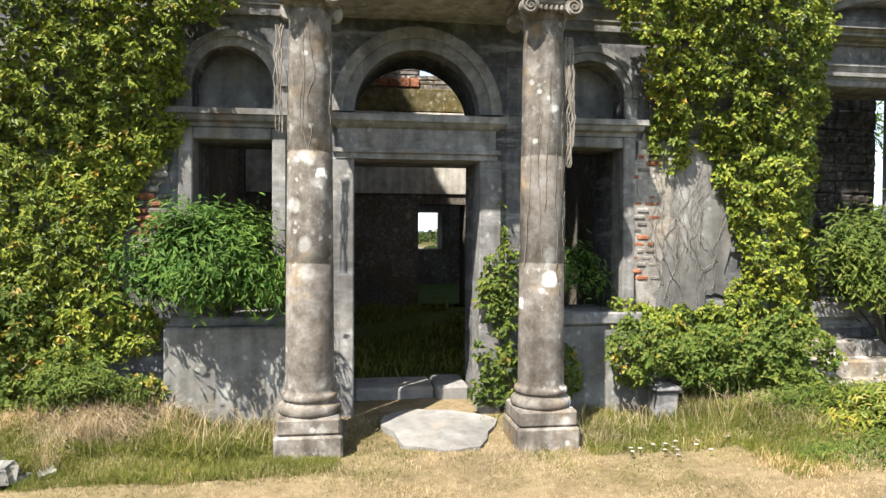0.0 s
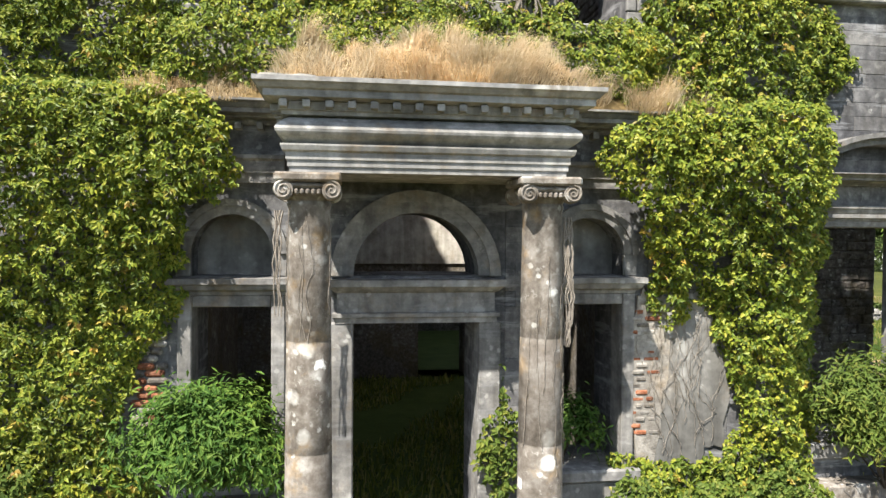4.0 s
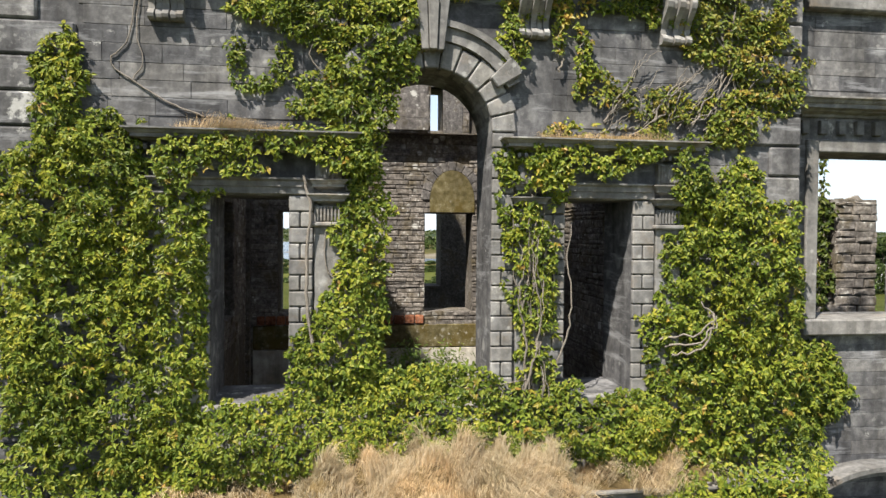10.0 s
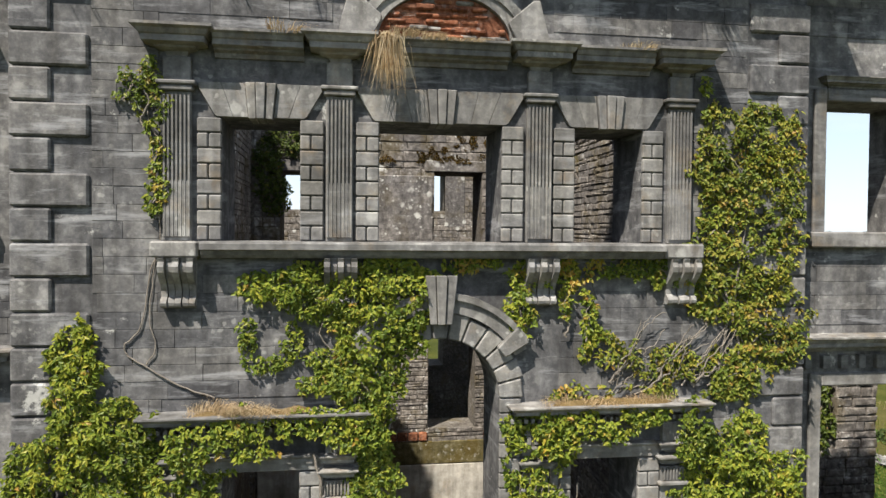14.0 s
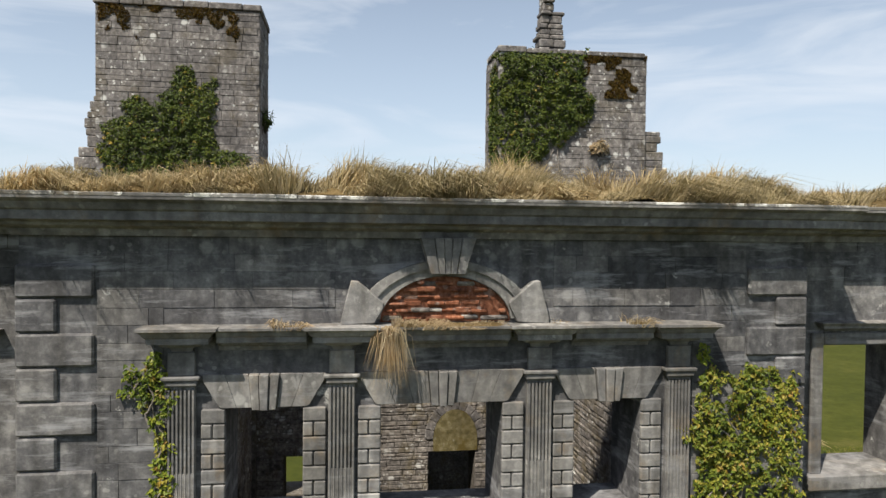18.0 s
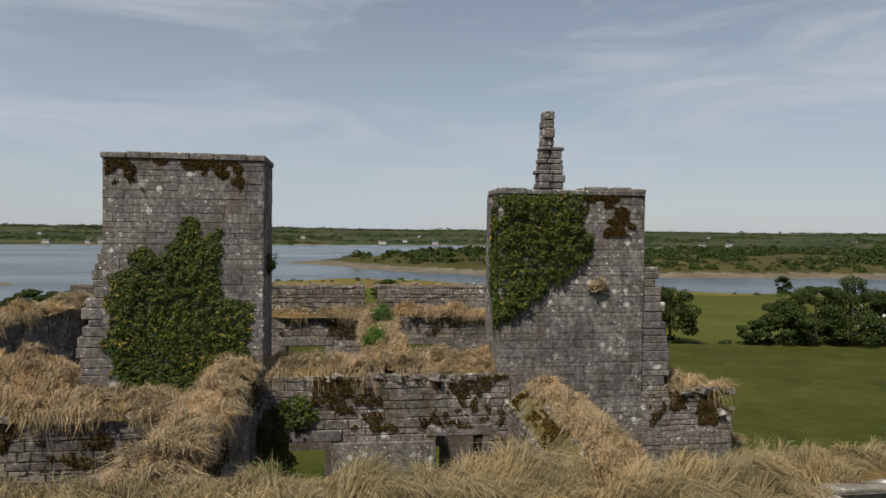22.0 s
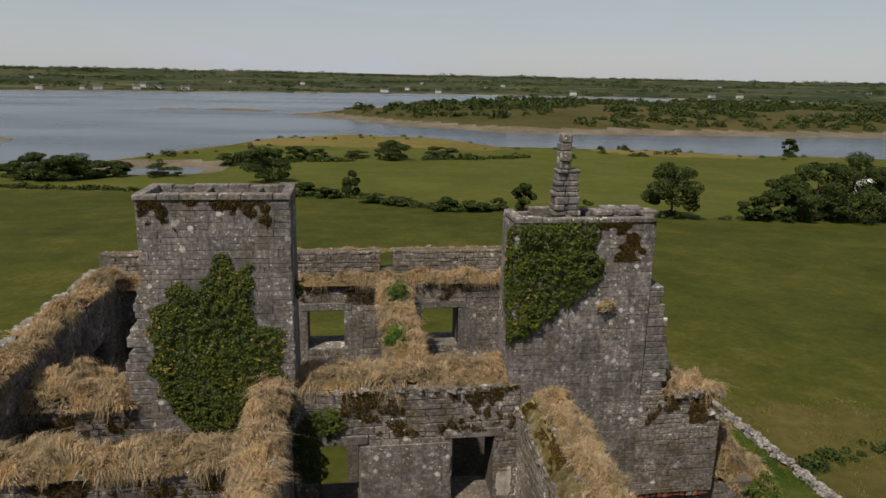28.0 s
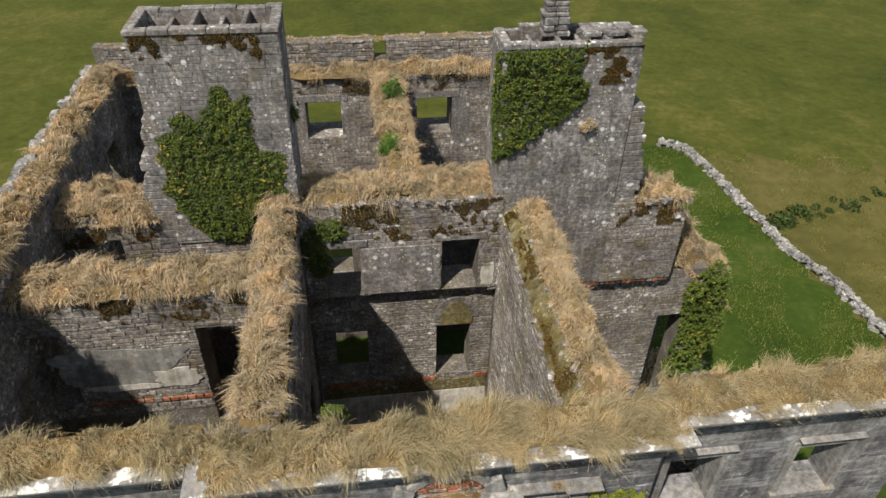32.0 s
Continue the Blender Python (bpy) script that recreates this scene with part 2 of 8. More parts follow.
PLASTER = stone_mat("flaking_lime_plaster", (0.22, 0.21, 0.19), (0.42, 0.40, 0.36), (0.60, 0.58, 0.53), 3.0, 0.0, 0.1, 0.1, 0.6, 0.4, 0.3)
GREYPLASTER = stone_mat("grey_render", (0.10, 0.098, 0.092), (0.175, 0.172, 0.162), (0.26, 0.257, 0.243), 4.0, 0.3, 0.0, 0.1, 0.6, 0.3, 0.2)
BRICK = stone_mat("old_red_brick", (0.07, 0.032, 0.02), (0.20, 0.075, 0.04), (0.32, 0.16, 0.10), 14.0, 0.3, 0.0, 0.8, 0.3, 0.6)
FIELDSTONE = stone_mat("drystone_wall_stone", (0.10, 0.098, 0.093), (0.19, 0.187, 0.178), (0.33, 0.325, 0.31), 6.0, 0.9, 0.0, 0.7, 0.1, 0.6)
MOSSY = stone_mat("mossy_stone", (0.062, 0.053, 0.022), (0.118, 0.10, 0.045), (0.20, 0.178, 0.108), 6.0, 0.4, 0.75, 0.3, 0.4, 0.8)
SLAB = stone_mat("worn_concrete", (0.15, 0.146, 0.136), (0.225, 0.22, 0.207), (0.29, 0.284, 0.268), 6.0, 0.0, 0.0, 0.2, 0.15, 0.35, 0.3)
LIME = stone_mat("rough_lime_plaster", (0.15, 0.138, 0.122), (0.25, 0.235, 0.212), (0.37, 0.352, 0.322), 9.0, 0.0, 0.0, 0.2, 0.4, 0.9, 0.35)

IVY = leaf_mat("ivy_leaf", [(0.047, 0.078, 0.010), (0.094, 0.138, 0.016), (0.150, 0.196, 0.023), (0.214, 0.248, 0.030), (0.275, 0.272, 0.040)], 0.28, 0.5, 0.25)
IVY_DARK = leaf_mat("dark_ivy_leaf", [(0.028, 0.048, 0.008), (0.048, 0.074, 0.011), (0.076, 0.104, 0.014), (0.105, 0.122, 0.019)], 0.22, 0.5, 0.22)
IVY_SUN = leaf_mat("sunlit_ivy_leaf", [(0.06, 0.090, 0.013), (0.105, 0.145, 0.019), (0.16, 0.192, 0.026), (0.22, 0.225, 0.033), (0.26, 0.215, 0.04)], 0.25, 0.5, 0.25)
IVY_OLD = leaf_mat("turning_ivy_leaf", [(0.26, 0.15, 0.035), (0.31, 0.23, 0.035), (0.20, 0.19, 0.03), (0.33, 0.27, 0.04)], 0.25)
WEED = leaf_mat("weed_leaf", [(0.045, 0.075, 0.014), (0.072, 0.112, 0.02), (0.105, 0.15, 0.028), (0.15, 0.165, 0.035)], 0.3, 0.6, 0.15)
ELDER = leaf_mat("elder_leaf", [(0.030, 0.072, 0.013), (0.050, 0.108, 0.018), (0.080, 0.150, 0.026), (0.12, 0.185, 0.034)], 0.3, 0.6, 0.15)
TREE = leaf_mat("tree_leaf", [(0.022, 0.038, 0.009), (0.037, 0.059, 0.012), (0.060, 0.086, 0.018)], 0.2, 0.6, 0.2)
STRAW = leaf_mat("dry_grass", [(0.27, 0.19, 0.11), (0.42, 0.32, 0.195), (0.51, 0.41, 0.275), (0.35, 0.265, 0.15), (0.57, 0.48, 0.345)], 0.3, 0.75, 0.15)
STRAW_PALE = leaf_mat("bleached_grass", [(0.38, 0.29, 0.17), (0.54, 0.435, 0.285), (0.62, 0.52, 0.37), (0.47, 0.37, 0.23), (0.68, 0.59, 0.45)], 0.4, 0.8, 0.1)
STRAW_GREEN = leaf_mat("half_dry_grass", [(0.20, 0.165, 0.075), (0.37, 0.295, 0.165), (0.48, 0.395, 0.255), (0.29, 0.235, 0.115), (0.43, 0.35, 0.215)], 0.3, 0.75, 0.15)
GREENGRASS = leaf_mat("green_grass", [(0.075, 0.10, 0.016), (0.12, 0.145, 0.024), (0.175, 0.185, 0.04), (0.27, 0.235, 0.10)], 0.3, 0.7, 0.1)
MOSS = leaf_mat("brown_moss", [(0.030, 0.018, 0.006), (0.060, 0.036, 0.010), (0.10, 0.062, 0.016), (0.06, 0.05, 0.014)], 0.05, 0.95, 0.05)
COPING = stone_mat("crusted_coping_stone", (0.13, 0.126, 0.12), (0.20, 0.195, 0.185), (0.29, 0.282, 0.266), 8.0, 0.6, 0.3, 0.25, 0.1, 0.35, 0.4, 0.9, 0.95)
STEM = soil_mat("ivy_stem", [(0.11, 0.095, 0.08), (0.20, 0.178, 0.152), (0.31, 0.282, 0.245)], 12.0)
BARK = soil_mat("bark", [(0.04, 0.032, 0.025), (0.08, 0.065, 0.05)], 6.0)
TURF = soil_mat("dry_turf", [(0.05, 0.035, 0.016), (0.12, 0.085, 0.038), (0.20, 0.145, 0.07)], 4.0)
LAWN = soil_mat("dry_lawn", [(0.055, 0.045, 0.022), (0.115, 0.088, 0.048), (0.20, 0.155, 0.090), (0.29, 0.235, 0.150)], 1.6)
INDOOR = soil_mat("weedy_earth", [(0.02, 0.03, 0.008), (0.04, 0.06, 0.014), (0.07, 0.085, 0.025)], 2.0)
WHITEWASH = soil_mat("white_house_wall", [(0.42, 0.42, 0.41), (0.6, 0.6, 0.585)], 0.5, 0.1)
SLATE = soil_mat("slate_roof", [(0.06, 0.06, 0.07), (0.11, 0.11, 0.12)], 1.0, 0.2)
# near-black, used for the window and door boxes of the cottages
DARK = soil_mat("near_black", [(0.012, 0.011, 0.010), (0.03, 0.028, 0.025)], 4.0)

# ---- builders ----
def fast_mesh(name, verts, faces, mats, parent=None, index=None, smooth=False):
    """A mesh object out of arrays; all faces have the same number of corners."""
    verts, faces = np.asarray(verts, np.float32).reshape(-1, 3), np.asarray(faces, np.int32)
    me = bpy.data.meshes.new(name)
    k, nf = faces.shape[1], len(faces)
    me.vertices.add(len(verts))
    me.vertices.foreach_set("co", verts.ravel())
    me.loops.add(nf * k)
    me.loops.foreach_set("vertex_index", faces.ravel())
    me.polygons.add(nf)
    me.polygons.foreach_set("loop_start", np.arange(nf, dtype=np.int32) * k)
    for m in mats if isinstance(mats, (list, tuple)) else [mats]:
        me.materials.append(m)
    if index is not None:
        me.polygons.foreach_set("material_index", np.asarray(index, np.int32))
    me.update(calc_edges=True)
    if smooth:
        me.shade_smooth()
    else:
        me.shade_flat()
    ob = new(name, me)
    ob.parent = parent
    return ob


def part(name, bm, mat, parent=None, label="", smooth=False):
    """Links a bmesh as one mesh object under a thing or a part."""
    me = bpy.data.meshes.new(name)
    bmesh.ops.recalc_face_normals(bm, faces=bm.faces[:])
    bm.to_mesh(me)
    bm.free()
    for m in mat if isinstance(mat, (list, tuple)) else [mat]:
        me.materials.append(m)
    if smooth:
        me.shade_smooth()
    ob = new(name, me)
    ob.parent = parent
    return tagged(ob, label)


def thing(name, label, category, group="", kind=""):
    return tagged(new(name), label, category, group, kind)


def add_box(bm, x0, x1, y0, y1, z0, z1, bevel=0.0):
    r = bmesh.ops.create_cube(bm, size=1.0)
    vs = r["verts"]
    bmesh.ops.scale(bm, vec=(x1 - x0, y1 - y0, z1 - z0), verts=vs)
    bmesh.ops.translate(bm, vec=((x0 + x1) / 2, (y0 + y1) / 2, (z0 + z1) / 2), verts=vs)
    if bevel:
        es = list({e for v in vs for e in v.link_edges})
        bmesh.ops.bevel(bm, geom=es, offset=bevel, segments=1, affect="EDGES", profile=0.5)
    return vs


def box(name, x0, x1, y0, y1, z0, z1, mat, parent=None, bevel=0.012, label=""):
    bm = bmesh.new()
    add_box(bm, x0, x1, y0, y1, z0, z1, bevel)
    return part(name, bm, mat, parent, label)


def add_prism(bm, pts, y0, y1):
    """Extrudes a polygon of (x, z) from y0 to y1."""
    a = [bm.verts.new((x, y0, z)) for x, z in pts]
    b = [bm.verts.new((x, y1, z)) for x, z in pts]
    bm.faces.new(a)
    bm.faces.new(b[::-1])
    for i in range(len(pts)):
        j = (i + 1) % len(pts)
        bm.faces.new((a[j], a[i], b[i], b[j]))


def prism(name, pts, y0, y1, mat, parent=None, bevel=0.0, label=""):
    bm = bmesh.new()
    add_prism(bm, pts, y0, y1)
    if bevel:
        bmesh.ops.bevel(bm, geom=bm.edges[:], offset=bevel, segments=1, affect="EDGES")
    return part(name, bm, mat, parent, label)


def moulding(name, profile, x0, x1, mat, parent=None, ret=0.0, label="", side=True):
    """A moulded band along x: profile of (y, z) going from wall to wall round the front; returns at both ends mitred to the wall when ret is the wall's y."""
    bm = bmesh.new()
    rows = []
    ymax = max(y for y, z in profile)
    for s, xe in ((-1, x0), (1, x1)):
        # the end steps in as the profile steps back, like a mitred return
        rows.append([bm.verts.new((xe + (-s) * ((y - min(p[0] for p in profile)) if side else 0.0), y, z)) for y, z in profile])
    for i in range(len(profile) - 1):
        bm.faces.new((rows[0][i], rows[1][i], rows[1][i + 1], rows[0][i + 1]))
    for k, row in enumerate(rows):
        back = [bm.verts.new((v.co.x, ymax + 0.02, v.co.z)) for v in row]
        for i in range(len(row) - 1):
            q = (row[i], row[i + 1], back[i + 1], back[i])
            bm.faces.new(q if k == 0 else q[::-1])
    return part(name, bm, mat, parent, label)


def grid_wall(name, axis, a0, a1, t0, t1, z0, z1, holes, mat, parent=None, label=""):
    """A wall along x or y, t0..t1 thick, with rectangular holes (a0, a1, z0, z1) cut right through."""
    us = sorted({a0, a1, *[min(max(h[i], a0), a1) for h in holes for i in (0, 1)]})
    vs = sorted({z0, z1, *[min(max(h[i], z0), z1) for h in holes for i in (2, 3)]})
    nu, nv = len(us) - 1, len(vs) - 1
    solid = {(i, j) for i in range(nu) for j in range(nv)
             if not any(h[0] - 1e-6 <= us[i] and us[i + 1] <= h[1] + 1e-6 and h[2] - 1e-6 <= vs[j] and vs[j + 1] <= h[3] + 1e-6 for h in holes)}
    bm = bmesh.new()
    cache = {}

    def vert(i, j, t):
        if (i, j, t) not in cache:
            tt = (t0, t1)[t]
            cache[(i, j, t)] = bm.verts.new((us[i], tt, vs[j]) if axis == "x" else (tt, us[i], vs[j]))
        return cache[(i, j, t)]

    for i, j in solid:
        for t in (0, 1):
            bm.faces.new([vert(*c, t) for c in ((i, j), (i + 1, j), (i + 1, j + 1), (i, j + 1))])
        for nb, c0, c1 in (((i - 1, j), (i, j), (i, j + 1)), ((i + 1, j), (i + 1, j), (i + 1, j + 1)), ((i, j - 1), (i, j), (i + 1, j)), ((i, j + 1), (i, j + 1), (i + 1, j + 1))):
            if nb not in solid:
                bm.faces.new((vert(*c0, 0), vert(*c1, 0), vert(*c1, 1), vert(*c0, 1)))
    return part(name, bm, mat, parent, label)


def spandrel(name, xc, r, zs, ztop, y0, y1, mat, parent, half=None, seg=20):
    """What is left over an arched opening under a square head."""
    half = half or r
    pts = [(xc - half, ztop), (xc - half, zs)] + ([(xc - r, zs)] if half > r else [])
    pts += [(xc - r * math.cos(math.pi * i / seg), zs + r * math.sin(math.pi * i / seg)) for i in range(1, seg)]
    pts += ([(xc + r, zs)] if half > r else []) + [(xc + half, zs), (xc + half, ztop)]
    bm = bmesh.new()
    # two halves keep the outline simple
    mid = len(pts) // 2
    add_prism(bm, pts[:mid + 1] + [(pts[mid][0], ztop)], y0, y1)
    add_prism(bm, [(pts[mid][0], ztop)] + pts[mid:], y0, y1)
    return part(name, bm, mat, parent)


def arch_band(bm, xc, zs, r0, r1, y0, y1, a0=0.0, a1=180.0, seg=24):
    vs = []
    for i in range(seg + 1):
        a = radians(a0 + (a1 - a0) * i / seg)
        c, s = math.cos(a), math.sin(a)
        vs.append([bm.verts.new((xc + r * c, y, zs + r * s)) for r, y in ((r0, y1), (r0, y0), (r1, y0), (r1, y1))])
    for i in range(seg):
        for k in range(3):
            bm.faces.new((vs[i][k], vs[i + 1][k], vs[i + 1][k + 1], vs[i][k + 1]))
    for e in (0, seg):
        bm.faces.new(vs[e] if e == 0 else vs[e][::-1])


# stones: a block with a chamfered face, drawn on a unit square and scaled
def stone_rects(u0, u1, v0, v1, holes, ch, ln, rng, top=None):
    """Courses of stones over a face; holes are left free. Yields (u0, u1, v0, v1)."""
    out = []
    v = v0
    while v < v1 - 0.03:
        h = min(rng.uniform(*ch), v1 - v)
        if v1 - v - h < ch[0] * 0.5:
            h = v1 - v
        u = u0 - rng.uniform(0, ln[0])
        while u < u1:
            w = rng.uniform(*ln)
            a, b = max(u, u0), min(u + w, u1)
            u += w
            spans = [(a, b)]
            for h0, h1, g0, g1 in holes:
                if v + h > g0 + 0.02 and v < g1 - 0.02:
                    spans = [p for s in spans for p in ((s[0], min(s[1], h0)), (max(s[0], h1), s[1]))]
            for a2, b2 in spans:
                if b2 - a2 > 0.05 and (top is None or v + h * 0.6 < top((a2 + b2) / 2)):
                    out.append((a2, b2, v, v + h))
        v += h
    return out


def stone_verts(rect, proud, gap, chamfer, rng, rough=0.0):
    """Corners of one block: four at the wall, four on the face."""
    a, b, c, d = rect
    a, b, c, d = a + gap, b - gap, c + gap, d - gap
    q = proud * rng.uniform(0.6, 1.3)
    ch = min(chamfer, (b - a) * 0.3, (d - c) * 0.3)
    j = lambda: rng.uniform(-rough, rough)
    base = [(a, c, -0.02), (b, c, -0.02), (b, d, -0.02), (a, d, -0.02)]
    mid = [(u + j(), v + j(), q - ch * 0.6) for u, v in ((a, c), (b, c), (b, d), (a, d))]
    face = [(u + j(), v + j(), q + j() * 0.6) for u, v in ((a + ch, c + ch), (b - ch, c + ch), (b - ch, d - ch), (a + ch, d - ch))]
    return base + mid + face


STONE_FACES = [(8, 9, 10, 11)] + [(i, (i + 1) % 4, 4 + (i + 1) % 4, 4 + i) for i in range(4)] + [(4 + i, 4 + (i + 1) % 4, 8 + (i + 1) % 4, 8 + i) for i in range(4)]


def place(uvw, plane, at):
    """Face coordinates to the world: plane 'front' looks to -y at y=at, 'right' to +x at x=at, 'left' to -x, 'back' to +y."""
    u, v, w = uvw[..., 0], uvw[..., 1], uvw[..., 2]
    if plane == "front":
        return np.stack([u, at - w, v], -1)
    if plane == "back":
        return np.stack([u, at + w, v], -1)
    if plane == "right":
        return np.stack([at + w, u, v], -1)
    return np.stack([at - w, u, v], -1)


def stone_face(parent, plane, at, region, holes, ch, ln, mat, proud=0.03, gap=0.008, chamfer=0.02, rough=0.01, seed=1, parts=0, name="stone", top=None, near=None):
    """Faces a wall with blocks: the first ones as parts of their own, the rest joined."""
    rng = random.Random(seed)
    rects = stone_rects(*region, holes, ch, ln, rng, top)
    if near is not None:
        rects.sort(key=lambda r: abs((r[0] + r[1]) / 2 - near[0]) + abs((r[2] + r[3]) / 2 - near[1]))
    faces = np.array(STONE_FACES)
    for k, r in enumerate(rects[:parts]):
        vs = np.array(stone_verts(r, proud, gap, chamfer, rng, rough))
        o = np.array([(r[0] + r[1]) / 2, (r[2] + r[3]) / 2, 0.0])
        origin = place(o, plane, at)
        ob = fast_mesh(name, place(vs, plane, at) - origin, faces, mat, parent)
        ob.location = origin
    rest = rects[parts:]
    if rest:
        vs = np.concatenate([stone_verts(r, proud, gap, chamfer, rng, rough) for r in rest])
        fs = (faces[None] + 12 * np.arange(len(rest))[:, None, None]).reshape(-1, 4)
        ob = fast_mesh(name + "work", place(np.array(vs), plane, at), fs, mat, parent)
        tagged(ob, kind="stuff")


# ---- plants ----
NP = np.random.RandomState(7)


def fbm(p, scale, seed=0.0):
    return np.array([noise.noise(Vector((x * scale + seed, y * scale, z * scale))) for x, y, z in p])


def unit(v):
    return v / np.maximum(np.linalg.norm(v, axis=-1, keepdims=True), 1e-9)


LEAF = np.array([(0, -0.42, 0), (0.30, -0.28, 0.10), (0.34, 0.02, 0.13), (0.0, 0.72, -0.10), (-0.34, 0.02, 0.13), (-0.30, -0.28, 0.10), (0, -0.05, -0.02)])
LEAF_T = np.array([(6, 0, 1), (6, 1, 2), (6, 2, 3), (6, 3, 4), (6, 4, 5), (6, 5, 0)])
SLIM = np.array([(0, -0.55, 0), (0.30, -0.08, 0.10), (0.0, 0.62, -0.10), (-0.30, -0.08, 0.10)])
SLIM_T = np.array([(0, 1, 2), (0, 2, 3)])
LANCE = np.array([(0, -0.6, 0), (0.17, -0.1, 0.05), (0.0, 0.7, -0.06), (-0.17, -0.1, 0.05)])
LANCE_T = np.array([(0, 1, 2), (0, 2, 3)])


def leaf_cloud(name, pos, normal, size, mat, parent, shape="ivy", droop=0.6, wild=0.55, index=None, tips=None):
    """Leaves at pos that look along normal, tips hanging."""
    n = len(pos)
    nn = unit(normal + NP.normal(0, wild, (n, 3)))
    down = np.tile([0.0, 0.0, -1.0], (n, 1)) * droop + NP.normal(0, 0.55, (n, 3))
    if tips is not None:
        down = tips + NP.normal(0, 0.25, (n, 3))
    tip = unit(down - nn * (down * nn).sum(1, keepdims=True))
    side = np.cross(tip, nn)
    base, tri = {"ivy": (LEAF, LEAF_T), "slim": (SLIM, SLIM_T), "creeper": (CREEPER, CREEPER_T), "lance": (LANCE, LANCE_T)}[shape]
    s = np.asarray(size).reshape(-1, 1, 1)
    v = pos[:, None] + s * (base[None, :, 0:1] * side[:, None] + base[None, :, 1:2] * tip[:, None] + base[None, :, 2:3] * nn[:, None])
    f = (tri[None] + len(base) * np.arange(n)[:, None, None]).reshape(-1, 3)
    idx = None if index is None else np.repeat(index, len(tri))
    ob = fast_mesh(name, v.reshape(-1, 3), f, mat, parent, idx)
    return tagged(ob, kind="stuff")


def blades(name, pos, lean, height, width, mat, parent, index=None):
    """Grass blades of three faces each: root, knee and tip; lean is the way the tip bends."""
    n = len(pos)
    ang = NP.uniform(0, 2 * math.pi, n)
    side = np.stack([np.cos(ang), np.sin(ang), np.zeros(n)], 1) * np.asarray(width).reshape(-1, 1)
    up = np.array([0, 0, 1.0])
    h = np.asarray(height).reshape(-1, 1)
    knee = pos + up * h * 0.55 + lean * h * 0.35
    tip = pos + up * h * (0.95 - 0.5 * np.linalg.norm(lean, axis=1, keepdims=True).clip(0, 1.4)) + lean * h * 1.0
    v = np.stack([pos - side, pos + side, knee + side * 0.7, knee - side * 0.7, tip], 1)
    f = np.array([(0, 1, 2), (0, 2, 3), (3, 2, 4)])
    f = (f[None] + 5 * np.arange(n)[:, None, None]).reshape(-1, 3)
    ob = fast_mesh(name, v.reshape(-1, 3), f, mat, parent, None if index is None else np.repeat(index, 3))
    return tagged(ob, kind="stuff")


